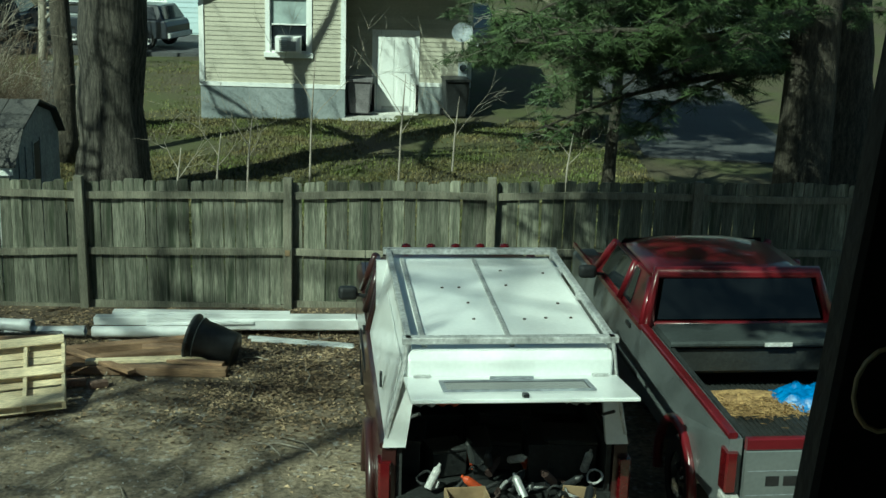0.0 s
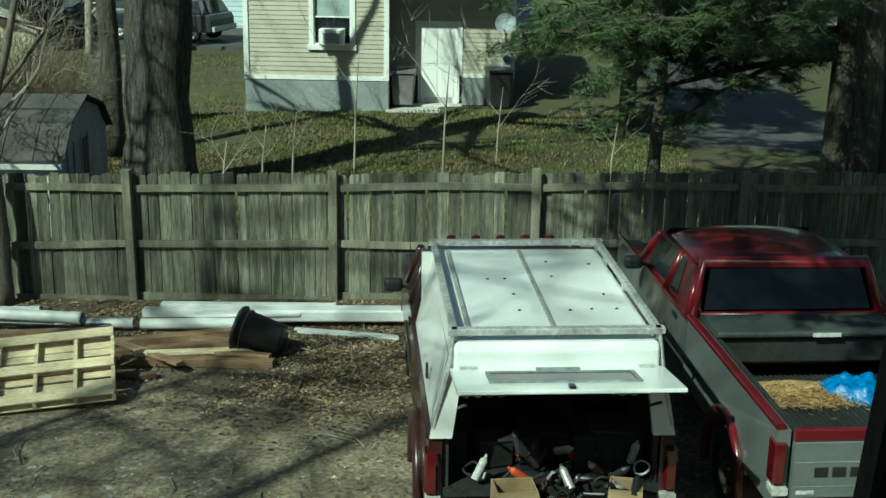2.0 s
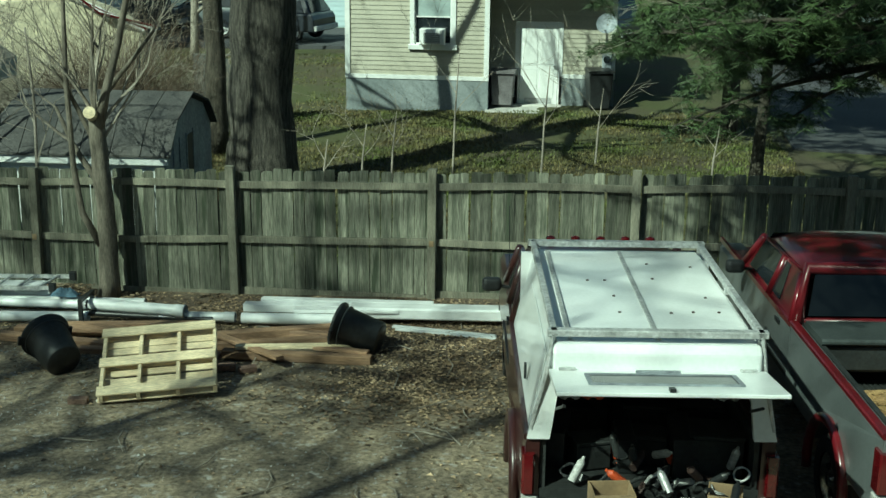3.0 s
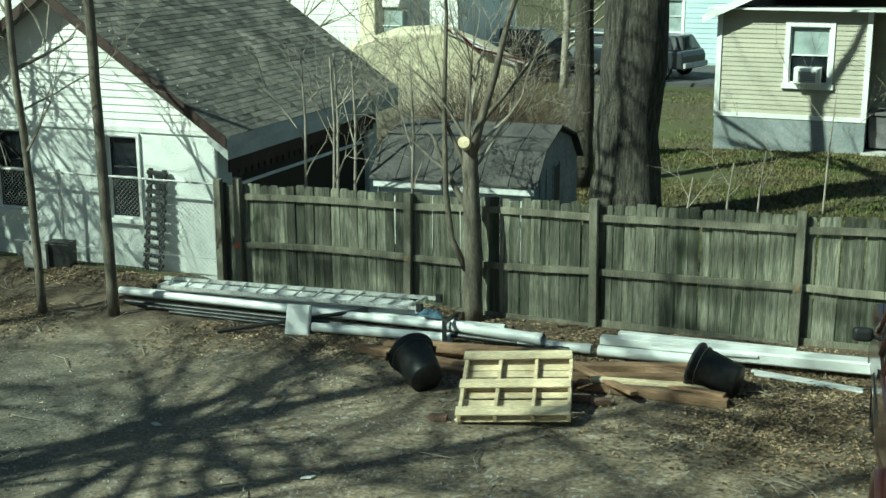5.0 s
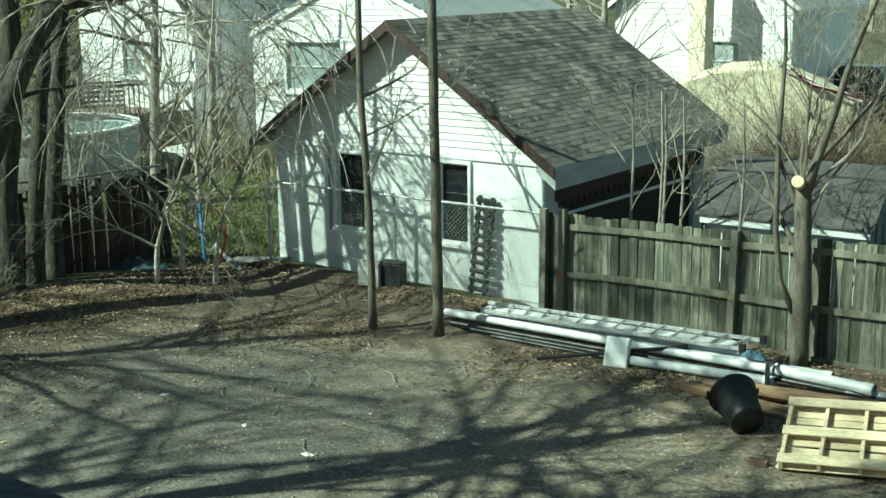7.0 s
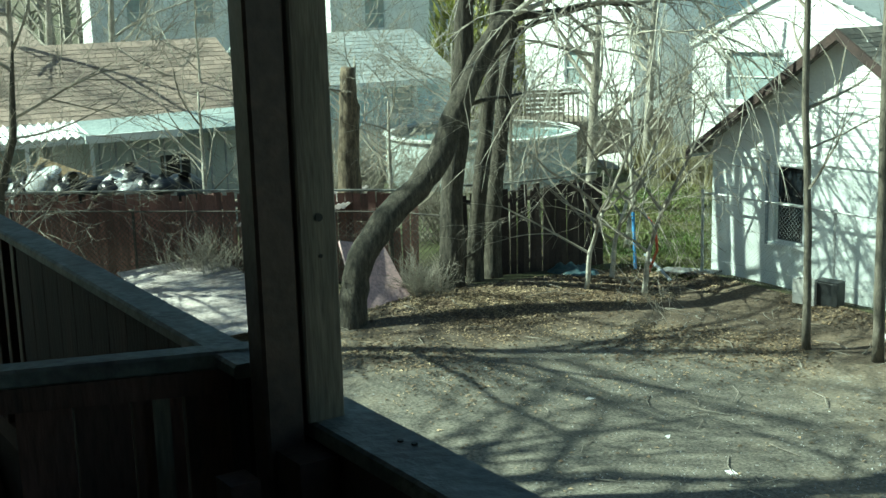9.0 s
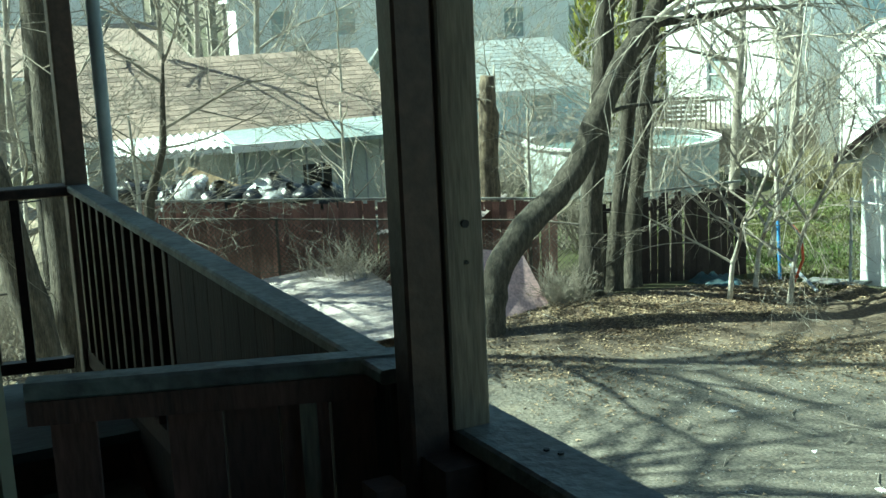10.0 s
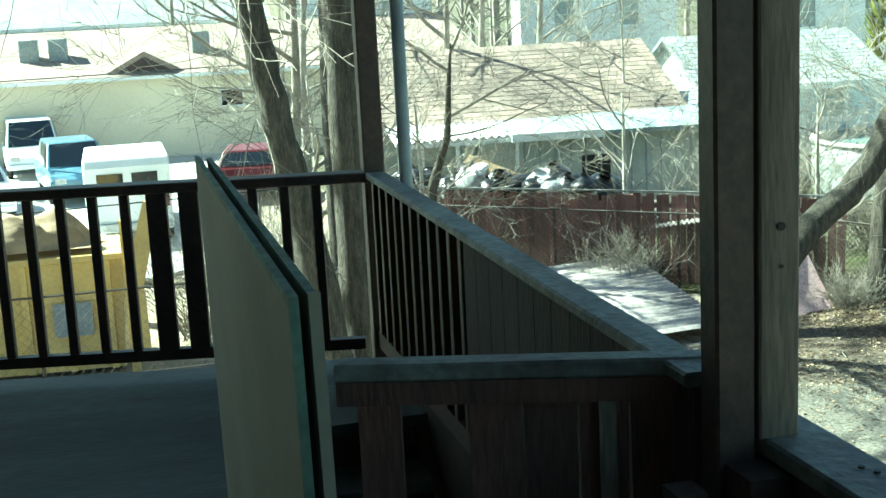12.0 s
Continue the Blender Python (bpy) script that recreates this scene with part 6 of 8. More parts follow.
def hanging_twigs(parent, origin):
    """Long pale shoots that arch out from the limbs and hang down over the yard's corner."""
    rand = random.Random(57)
    g = Geo()
    o = Vector(origin)
    for _ in range(46):
        p = Vector((rand.uniform(-17.2, -15.2), rand.uniform(13.2, 15.6), rand.uniform(4.0, 5.6)))
        d = Vector((rand.uniform(-0.4, 0.7), rand.uniform(-0.7, 0.7), rand.uniform(-0.2, 0.5))).normalized()
        ln = rand.uniform(1.6, 4.2)
        pts = [p]
        for k in range(9):
            d = (d + Vector((rand.uniform(-0.25, 0.25), rand.uniform(-0.25, 0.25), -0.24))).normalized()
            pts.append(pts[-1] + d * ln / 9)
            if rand.random() < 0.7:
                e = (d + Vector((rand.uniform(-1, 1), rand.uniform(-1, 1), rand.uniform(-0.6, 0.5)))).normalized()
                q = pts[-1] - o
                g.tube([q, q + e * ln * 0.09, q + (e + Vector((0, 0, -0.3))) * ln * 0.2], [0.007, 0.006, 0.004], 4, cap=False)
        g.tube([q - o for q in pts], [0.017 - 0.0012 * k for k in range(10)], 5, cap=False)
    for a, b in (((-17.5, 12.9, 4.7), (-16.6, 13.6, 5.3)), ((-16.6, 13.6, 5.3), (-15.3, 15.2, 5.2)), ((-16.6, 13.6, 5.3), (-16.9, 15.4, 5.5)), ((-17.5, 12.9, 4.7), (-17.3, 14.6, 4.95))):
        a, b = Vector(a) - o, Vector(b) - o
        g.tube([a, a.lerp(b, 0.5) + Vector((0, 0, 0.12)), b], [0.05, 0.038, 0.022], 6, cap=False)
    tagged(part("twig_mass", g, MATS["pale_shrub"], parent), kind="stuff")


hanging_twigs(ct, (-17.7, 9.66, -0.3))
bare_tree("broken rotten tree stump with torn top", [(-21.2, 11.72, -0.2), (-21.2, 11.68, 1.6), (-21.15, 11.7, 3.0), (-21.15, 11.72, 3.75)], [0.26, 0.22, 0.19, 0.13], [(2.4, (0.2, -1, 0.2), 0.03, 0.8)], 71, mat("rotten_bark", (0.20, 0.16, 0.11), 0.95, c2=(0.07, 0.055, 0.04), scale=5, fine=20, bump=1.0, stretch=(3, 3, 0.7)), depth=1)
bare_tree("leaning tree beyond the porch rail", [(-14, 2.45, -0.2), (-14, 2.22, 1.57), (-14, 2.01, 2.75), (-14, 1.81, 3.83), (-14, 1.66, 4.7), (-14, 1.5, 5.6), (-13.8, 1.1, 8.5), (-13.4, 0.9, 12.5), (-13.0, 0.8, 17)], [0.24, 0.19, 0.18, 0.17, 0.16, 0.15, 0.13, 0.09, 0.03], ring_limbs(5.1, 7.9, 26, 0.07, 4.0, 81, 0.45) + [(4.3, (0.3, -1, 0.6), 0.02, 1.6), (4.6, (0.2, 1, 0.5), 0.02, 1.6), (3.4, (-0.4, -0.9, 0.4), 0.014, 1.2)], 81, depth=4, gravity=0.08)
bare_tree("upright rough tree beside the porch corner", [(-14.3, 2.6, -0.2), (-14.3, 2.59, 1.6), (-14.3, 2.58, 3.5), (-14.3, 2.55, 5.5), (-14.5, 2.9, 8.6), (-14.2, 3.1, 13), (-13.9, 3.2, 17.5)], [0.26, 0.22, 0.2, 0.18, 0.15, 0.1, 0.03], ring_limbs(3.1, 5.9, 28, 0.07, 4.0, 82, 0.45) + [(2.4, (-0.5, 1, 0.6), 0.016, 1.3), (2.1, (0.1, -1, 0.3), 0.013, 0.9), (1.7, (0.4, 1, 0.3), 0.014, 1.0), (1.3, (0.2, -1, 0.5), 0.013, 0.9)], 82, depth=4, gravity=0.08)
bare_tree("small crooked tree before the brown fence", [(-19.2, 4.6, -0.2), (-19.1, 4.7, 2.4), (-19.0, 4.95, 3.2), (-18.9, 5.05, 4.6)], [0.1, 0.08, 0.06, 0.015], [(2.2, (0.2, 1, 0.5), 0.03, 1.5), (2.7, (0, -1, 0.7), 0.03, 1.3), (2.9, (0.1, 0.5, 1), 0.03, 1.3), (2.0, (0.3, 0.9, 0.1), 0.022, 1.6), (1.5, (0.5, -0.4, 0.5), 0.02, 1.4)], 83, depth=4)
# Added tree, lined up behind the leaning trunk; its crown shades the far yard.
bare_tree("tall bare tree added behind the yellow skip for its shadows", [(-21.0, 3.55, -0.2), (-21.0, 3.5, 3.0), (-20.9, 3.6, 6.5), (-20.6, 3.8, 10.0), (-20.4, 3.9, 16.0)], [0.16, 0.145, 0.12, 0.09, 0.04], ring_limbs(2.1, 3.9, 20, 0.06, 4.4, 87, 0.45), 87, depth=3)
# Two unseen trees, added for the branch shadows on the yard.
bare_tree("very tall unseen bare tree added beyond the porch house for shadows", [(-13.2, -3.2, -0.2), (-13.2, -3.1, 5.0), (-13.0, -3.0, 10), (-12.8, -2.8, 15), (-12.6, -2.6, 21)], [0.22, 0.2, 0.16, 0.12, 0.04], ring_limbs(2.2, 3.9, 10, 0.05, 3.6, 86, 0.45), 86, depth=4)
bare_tree("tall unseen bare tree added on the near side for yard shadows", [(-9.2, -1.6, -0.2), (-9.2, -1.5, 3.0), (-9.0, -1.3, 6.5), (-8.6, -1.0, 10.0), (-8.2, -0.6, 14.0)], [0.12, 0.11, 0.08, 0.06, 0.03], ring_limbs(2.3, 3.9, 8, 0.035, 3.2, 84, 0.6), 84, depth=3)
# Unseen shade casters: dense crowns set to darken the left yard.
for i, (x, y, h) in enumerate(((-26.5, -4.2, 18), (-19.8, -3.4, 17), (-30.0, -3.8, 19))):
    bare_tree("tall unseen bare tree added near the lot to shade the left yard", [(x, y, -0.2), (x, y + 0.1, h * 0.25), (x + 0.2, y + 0.1, h * 0.5), (x + 0.1, y + 0.3, h * 0.75), (x + 0.4, y + 0.4, h)], [0.24, 0.21, 0.17, 0.12, 0.04], ring_limbs(1.7, 3.9, 20, 0.085, 4.4, 300 + i, 0.45), 300 + i, depth=4 if i == 1 else 3)
for i, (x, y, a) in enumerate(((-16.9, 13.9, 1), (-16.3, 14.7, 2), (-17.4, 14.9, 3))):
    bare_tree("tangled grey shrub with arching twigs", [(x, y, -0.2), (x + 0.1, y, 0.6), (x + 0.2, y + 0.2, 1.3)], [0.05, 0.04, 0.03], [(1.2, (0.8, -0.6, 0.9), 0.026, 1.7), (1.0, (-0.6, -0.8, 0.8), 0.026, 1.7), (2, (0.3, 0.3, 1), 0.034, 1.9), (1.6, (-1, 0.2, 0.8), 0.025, 1.6), (2, (0.9, 0.1, 0.9), 0.025, 1.7), (2, (-0.3, -0.6, 1), 0.03, 1.8)], 90 + i, MATS["pale_shrub"], depth=4, gravity=0.35, name="shrub")
for i, (x, y) in enumerate(((-9.55, 17.1), (-9.1, 17.3), (-8.6, 16.9), (-7.6, 16.75), (-8.9, 16.8))):
    bare_tree("thin bare sapling behind the wooden fence", [(x, y, -0.2), (x + 0.02, y, 1.3), (x + 0.05, y, 2.4), (x, y, 3.4)], [0.03, 0.026, 0.02, 0.012], [(1.2, (0.5, -0.3, 1), 0.014, 1.0), (1.7, (-0.6, 0.2, 1), 0.014, 1.0), (2.2, (0.5, 0.4, 0.9), 0.012, 0.9)], 100 + i, mat("pale_twig", (0.38, 0.34, 0.29), 0.9) if i == 0 else MATS["pale_twig"], depth=2, name="sapling")
for i, (x, y, h) in enumerate(((-2.6, 24, 2.4), (-5.0 + 0.9, 22.5, 1.2), (-3.6, 22.8, 1.4), (-0.9, 23.5, 2.2), (2.2, 23.5, 1.2), (-4.6, 21.5, 1.1), (0.1, 25, 1.6))):
    bare_tree("thin bare sapling on the far lawn", [(x, y, -0.05), (x + 0.03, y, h * 0.5), (x + 0.1, y, h)], [0.022, 0.017, 0.008], [(1, (0.7, 0, 1), 0.01, h * 0.5), (1.3, (-0.7, 0.2, 0.9), 0.01, h * 0.5)], 110 + i, MATS["pale_twig"], depth=2, name="sapling")


# ---- pines ----
def pine(label, base, height, r, branches, seed, tufts=70, droop=0.25, trunk_dx=0.0, sparse=False):
    """A pine: a straight trunk, long limbs, and tufts of needles along their outer parts. branches: (height, direction, length)."""
    rand = random.Random(seed)
    t = thing("pine_tree", Matrix.Translation(base), label, "tree")
    path = [(trunk_dx * k / 6, 0, height * k / 6) for k in range(7)]
    part("trunk", Geo().tube(path, [r * (1 - 0.11 * k) for k in range(7)], 16), BARK, t, smooth=True)
    limbs, needles = Geo(), Geo()

    def tuft(p, s):
        for _ in range(rand.randint(6, 8) if sparse else rand.randint(16, 22)):
            d = Vector((rand.gauss(0, 1), rand.gauss(0, 1), rand.gauss(-0.5, 0.6))).normalized()
            w = d.orthogonal().normalized() * s * (0.09 if sparse else 0.026)
            e = p + d * s * rand.uniform(0.7, 1.2)
            needles.add([p - w, p + w, e + w * 0.3, e - w * 0.3], [(0, 1, 2, 3)])

    for h, d, ln in branches:
        d = Vector(d).normalized()
        p = Vector((trunk_dx * h / height, 0, h))
        pts = [p]
        for k in range(6):
            d = (d + Vector((rand.uniform(-0.1, 0.1), rand.uniform(-0.1, 0.1), -droop * 0.3 + rand.uniform(-0.05, 0.05)))).normalized()
            pts.append(pts[-1] + d * ln / 6)
        limbs.tube(pts, [0.075 * (1 - k / 7.5) * min(1, ln / 4 + 0.3) for k in range(7)], 7)
        for k in range(1, 7):
            for _ in range(3 + k // 2):
                a = rand.uniform(0, 6.283)
                e = pts[k] + Vector((math.cos(a), math.sin(a), rand.uniform(-0.6, 0.2))) * rand.uniform(0.3, 0.95) * ln / 5
                limbs.tube([pts[k], pts[k].lerp(e, 0.5) + Vector((0, 0, 0.05)), e], [0.018, 0.012, 0.006], 4)
                for q in range(max(2, tufts // 14)):
                    u = rand.uniform(0.35, 1.0)
                    tuft(pts[k].lerp(e, u) + Vector((rand.gauss(0, 0.07), rand.gauss(0, 0.07), rand.gauss(0, 0.07))), rand.uniform(0.11, 0.2))
    part("crown", limbs, BARK, t, smooth=True)
    tagged(part("needle_mass", needles, NEEDLE, t), kind="stuff")
    return t


rp = random.Random(77)
br = [(rp.uniform(2.9, 5.2), (-math.cos(a) * 1.0, -math.sin(a) * 0.8 + 0.2, rp.uniform(-0.1, 0.25)), rp.uniform(2.4, 4.6)) for a in [rp.uniform(-0.6, 0.9) for _ in range(30)]]
# Unseen high limbs, added to shade the ground beyond the fence.
br += [(rp.uniform(6.3, 10.5), (-1, rp.uniform(-1.0, 0.35), rp.uniform(0.15, 0.35)), rp.uniform(4.0, 7.0)) for _ in range(30)]
br += [(rp.uniform(3.6, 9), (math.cos(a), math.sin(a), 0.2), rp.uniform(2.0, 4.0)) for a in [rp.uniform(0, 6.28) for _ in range(18)]]
pine("dark old pine with low drooping branches behind the fence", (5.35, 19.3, 0.1), 12, 0.45, br, 5, 125)
pine("broad dark evergreen beside the cream house", (3.0, 28.5, 0.1), 9, 0.2, [(rp.uniform(2.5, 7.5), (math.cos(a), math.sin(a), rp.uniform(-0.15, 0.3)), rp.uniform(1.6, 3.4)) for a in [rp.uniform(2.2, 5.6) for _ in range(60)]], 6, 130)
# Unseen pine; its long high limbs are laid out to shade fence and cab.
pine("unseen tall pine added beside the porch house to cast shade", (2.7, 5.2, 0.1), 18, 0.3, [(rp.uniform(7.6, 11.5), (-abs(math.cos(a)) - 0.1, math.sin(a) * 0.9 + 0.25, rp.uniform(0.1, 0.3)), rp.uniform(3.2, 5.3)) for a in [rp.uniform(0.25, 1.3) for _ in range(40)]] + [(rp.uniform(7.6, 10.5), (-rp.uniform(0.0, 0.8), 1, rp.uniform(0.1, 0.28)), rp.uniform(4.8, 8.2)) for _ in range(34)] + [(rp.uniform(7.8, 11.0), (-rp.uniform(0.5, 1.0), rp.uniform(0.45, 0.95), rp.uniform(0.12, 0.26)), rp.uniform(5.5, 8.2)) for _ in range(34)] + [(rp.uniform(7.6, 10.5), (-rp.uniform(0.0, 0.65), 1, rp.uniform(0.1, 0.25)), rp.uniform(4.0, 7.8)) for _ in range(46)] + [(rp.uniform(10.0, 15.5), (-rp.uniform(0.1, 1.0), rp.uniform(0.6, 1.0), rp.uniform(0.1, 0.3)), rp.uniform(4.0, 6.5)) for _ in range(34)], 7, 105, sparse=True)
bare_tree("pale leaning trunk beside the dark pine", [(7.0, 22.0, 0.1), (6.9, 22, 1.2), (6.7, 22.0, 3.0), (6.5, 22.1, 6.0)], [0.62, 0.5, 0.4, 0.34], [], 121)
bare_tree("slim brown tree at the lawn's edge", [(2.8, 22.0, 0.1), (2.8, 22.0, 1.0), (2.86, 22.0, 2.2), (2.9, 22.1, 4.0)], [0.13, 0.11, 0.09, 0.06], ring_limbs(2.0, 2.9, 5, 0.04, 1.4, 122), 122, depth=3)


# ---- loose matter on the ground ----
def scatter(name, count, place, shape, mtl, label, cat, seed):
    r = random.Random(seed)
    g = Geo()
    made = 0
    while made < count:
        p = place(r)
        if p is None:
            continue
        x, y = p
        shape(g, r, x, y, on_ground(x, y) + 0.035 * noise.noise(Vector((x * 0.35, y * 0.35, 1))) + 0.012 * noise.noise(Vector((x * 1.3, y * 1.3, 4))))
        made += 1
    return solo(name, g, mtl, label, cat, kind="stuff")


def leaf_shape(g, r, x, y, z):
    s, a = r.uniform(0.012, 0.038), r.uniform(0, 6.28)
    c, d = math.cos(a) * s, math.sin(a) * s
    t1, t2 = r.uniform(-0.4, 0.6) * s, r.uniform(-0.4, 0.6) * s
    g.add([(x - c, y - d, z + 0.008), (x + d * 0.6, y - c * 0.6, z + 0.012 + abs(t1)), (x + c, y + d, z + 0.01), (x - d * 0.6, y + c * 0.6, z + 0.012 + abs(t2))], [(0, 1, 2), (0, 2, 3)])


def leafy(r):
    x, y = r.uniform(-20, 0.2), r.uniform(8.0, 16.2)
    if x < -10.5 and y > 16.0 or y > yard_edge(x):
        return None
    k = noise.noise(Vector((x * 0.5, y * 0.5, 9)))
    return (x, y) if r.random() < 0.006 + litter_at(x, y) * (0.42 + 1.3 * k) else None


def stone_shape(g, r, x, y, z):
    s = r.uniform(0.006, 0.02)
    v = [(x + s * r.uniform(0.6, 1.2) * u, y + s * r.uniform(0.6, 1.2) * w, z + h * s) for u, w, h in ((-1, -0.6, -0.4), (0.9, -0.8, -0.4), (0.8, 0.9, -0.4), (-0.8, 0.8, -0.4), (0.1, 0, 0.9))]
    g.add(v, [(0, 1, 4), (1, 2, 4), (2, 3, 4), (3, 0, 4)])


def gravelly(r):
    x, y = r.uniform(-15, 3), r.uniform(7.5, 15)
    return (x, y) if noise.noise(Vector((x * 0.3, y * 0.3, 3))) + r.random() > 0.55 else None


def blade_shape(g, r, x, y, z):
    for _ in range(3):
        a, h = r.uniform(0, 6.28), r.uniform(0.05, 0.15)
        w = 0.012
        h *= 0.55
        bx, by = x + r.uniform(-0.06, 0.06), y + r.uniform(-0.06, 0.06)
        g.add([(bx - w * math.cos(a), by - w * math.sin(a), z), (bx + w * math.cos(a), by + w * math.sin(a), z), (bx + h * 0.5 * math.sin(a), by - h * 0.5 * math.cos(a), z + h)], [(0, 1, 2)])


def lawny(r):
    u = r.random()
    if u < 0.6:
        x, y = r.uniform(-9, 4), r.uniform(18, 31.3)
    elif u < 0.85:
        x, y = r.uniform(-15, -3.2), r.uniform(24, 43)
    else:
        x, y = r.uniform(-24, -16.6), r.uniform(15.2, 24)
    if -8.6 < x < -5.8 and 17 < y < 19.8:
        return None
    return (x, y) if noise.noise(Vector((x * 0.45, y * 0.45, 6))) * 0.9 + r.random() * 0.8 > 0.25 else None


scatter("fallen_leaves", 42000, leafy, leaf_shape, LEAF, "dry brown leaves strewn over the yard", "leaves", 11)
scatter("gravel", 6000, gravelly, stone_shape, STONE, "loose grey gravel stones on the bare soil", "gravel", 12)
scatter("grass", 36000, lawny, blade_shape, GRASS, "patchy short lawn grass with straw-coloured tufts", "grass", 13)


FRESH = mat("fresh_grass_blade", (0.10, 0.15, 0.03), 0.7, c2=(0.15, 0.15, 0.05), scale=0.6, fine=6, bump=0, piece=0.4, island=True)


def fresh_lawn(r):
    x, y = r.uniform(-25, -16.4), r.uniform(16.0, 25)
    return (x, y) if x < -16.3 - 0.05 * (y - 16) else None


def reed_shape(g, r, x, y, z):
    for _ in range(3):
        a, h = r.uniform(0, 6.28), r.uniform(0.5, 1.1)
        bx, by = x + r.uniform(-0.1, 0.1), y + r.uniform(-0.1, 0.1)
        g.add([(bx - 0.02 * math.cos(a), by - 0.02 * math.sin(a), z), (bx + 0.02 * math.cos(a), by + 0.02 * math.sin(a), z), (bx + h * 0.3 * math.sin(a), by - h * 0.3 * math.cos(a), z + h)], [(0, 1, 2)])


scatter("lawn_grass", 16000, fresh_lawn, blade_shape, FRESH, "fresh green lawn grass behind the garage", "grass", 15)
scatter("tall_dry_grass", 1600, lambda r: (r.uniform(-27.5, -21.5), r.uniform(24.0, 25.6)), reed_shape, mat("dry_reed", (0.36, 0.32, 0.20), 0.9, c2=(0.24, 0.22, 0.13), scale=2, fine=20, bump=0, piece=0.4, island=True), "tall straw-coloured dry grass behind the lawn", "grass", 16)


def twig_litter():
    r = random.Random(14)
    g = Geo()
    for _ in range(170):
        x, y = r.uniform(-18.5, -0.5), r.uniform(8.5, 15.8)
        if y > yard_edge(x):
            continue
        a, ln = r.uniform(0, 6.28), r.uniform(0.15, 0.7)
        z = on_ground(x, y) + 0.025
        g.tube([(x, y, z), (x + ln * 0.5 * math.cos(a), y + ln * 0.5 * math.sin(a), z + 0.02), (x + ln * math.cos(a + 0.2), y + ln * math.sin(a + 0.2), z)], [0.008, 0.007, 0.004], 4)
    solo("fallen_twigs", g, TWIG, "fallen twigs lying on the bare soil", "twigs", kind="stuff")


twig_litter()


# ---- beyond the yard's left edge ----
def corrugated(name, m, w, d, mtl, label, waves=24):
    v, f = [], []
    n = waves * 4
    for k in range(2):
        for i in range(n + 1):
            v.append((w * i / n, d * k, 0.018 * math.sin(2 * math.pi * waves * i / n)))
    f = [(i, i + 1, n + 2 + i, n + 1 + i) for i in range(n)]
    o = solo(name, Geo().add(v, f), mtl, label, "roofing sheet", "loose roofing sheets", m=m, smooth=True)
    o.modifiers.new("thick", "SOLIDIFY").thickness = 0.006
    return o


SHEET = mat("white_roof_sheet", (0.42, 0.375, 0.355), 0.8, c2=(0.28, 0.24, 0.225), scale=1.5, fine=14, bump=0.1)
PINKSHEET = mat("faded_pink_sheet", (0.66, 0.45, 0.45), 0.7, c2=(0.5, 0.36, 0.36), scale=2, fine=20)
corrugated("roofing_sheet", pose(-22.6, 7.5, 0.2, 3, 3, -4), 4.6, 1.9, SHEET, "white corrugated roofing sheet sloping beside the brown fence")
corrugated("roofing_sheet", pose(-21.9, 9.6, 0.9, 6, -10, 42), 2.2, 1.6, SHEET, "white corrugated roofing sheet propped behind the leaning tree")
solo("pink_sheet", Geo().add([(-18.15, 10.1, -0.2), (-18.25, 11.25, -0.2), (-19.2, 11.2, 0.75), (-19.15, 10.3, 0.95), (-18.2, 10.1, -0.2), (-18.3, 11.25, -0.2), (-19.25, 11.2, 0.72), (-19.2, 10.3, 0.92)], [(0, 1, 2, 3), (7, 6, 5, 4), (0, 4, 5, 1), (1, 5, 6, 2), (2, 6, 7, 3), (3, 7, 4, 0)]), PINKSHEET, "faded pink sheet leaning behind the crooked tree", "panel")
heap("tarpaulin", pose(-18.1, 14.6, -0.15), 0.6, 0.4, 0.22, mat("teal_tarp", (0.07, 0.12, 0.14), 0.5), "torn teal tarpaulin caught on the shrub", "tarpaulin", 24)
pipe("blue_hose", (-17.2, 15.3, 0.05), (-17.6, 15.6, 1.0), 0.03, PLASTICBLUE, "blue plastic strip leaning among twigs", "strip", "", 8)
solo("orange_hose", Geo().tube([(-17.1, 15.5, -0.1), (-16.95, 15.6, 0.4), (-17.1, 15.7, 0.8), (-17.35, 15.7, 0.95)], 0.025, 8), ORANGE, "curved orange hose standing in the shrub", "hose", smooth=True)
bar("board", (-17.3, 16.05, -0.1), (-16.2, 16.35, -0.02), 0.4, 0.03, RAILTOP, "grey board lying flat by the garage corner", "board", "")
bar("board", (-17.6, 15.9, 0.15), (-16.6, 15.6, -0.12), 0.06, 0.04, SHEDSIDE, "thin grey-blue batten lying by the garage corner", "board", "")


PAPERBAG = mat("grey_rubbish_bag", (0.36, 0.37, 0.38), 0.45, bump=0.5, fine=14)


def bag(m, s, mtl, label, cat, seed):
    """A tied plastic sack, slumped and creased."""
    n, k = 18, 11
    v = []
    for j in range(k + 1):
        u = j / k
        rr = s * (math.sin(math.pi * min(1, u * 1.12)) ** 0.6 if u < 0.86 else 0.22 + 0.5 * (u - 0.86))
        for i in range(n):
            a = 2 * math.pi * i / n
            w = rr * (1 + 0.22 * noise.noise(Vector((math.cos(a) * 1.7 + seed, math.sin(a) * 1.7, u * 3))))
            v.append((w * math.cos(a) * 1.15, w * math.sin(a), s * 1.5 * u - s * 0.2))
    f = [(j * n + i, j * n + (i + 1) % n, (j + 1) * n + (i + 1) % n, (j + 1) * n + i) for j in range(k) for i in range(n)]
    return solo("rubbish_bag", Geo().add(v, f), mtl, label, cat, "rubbish heap", smooth=True, m=m)


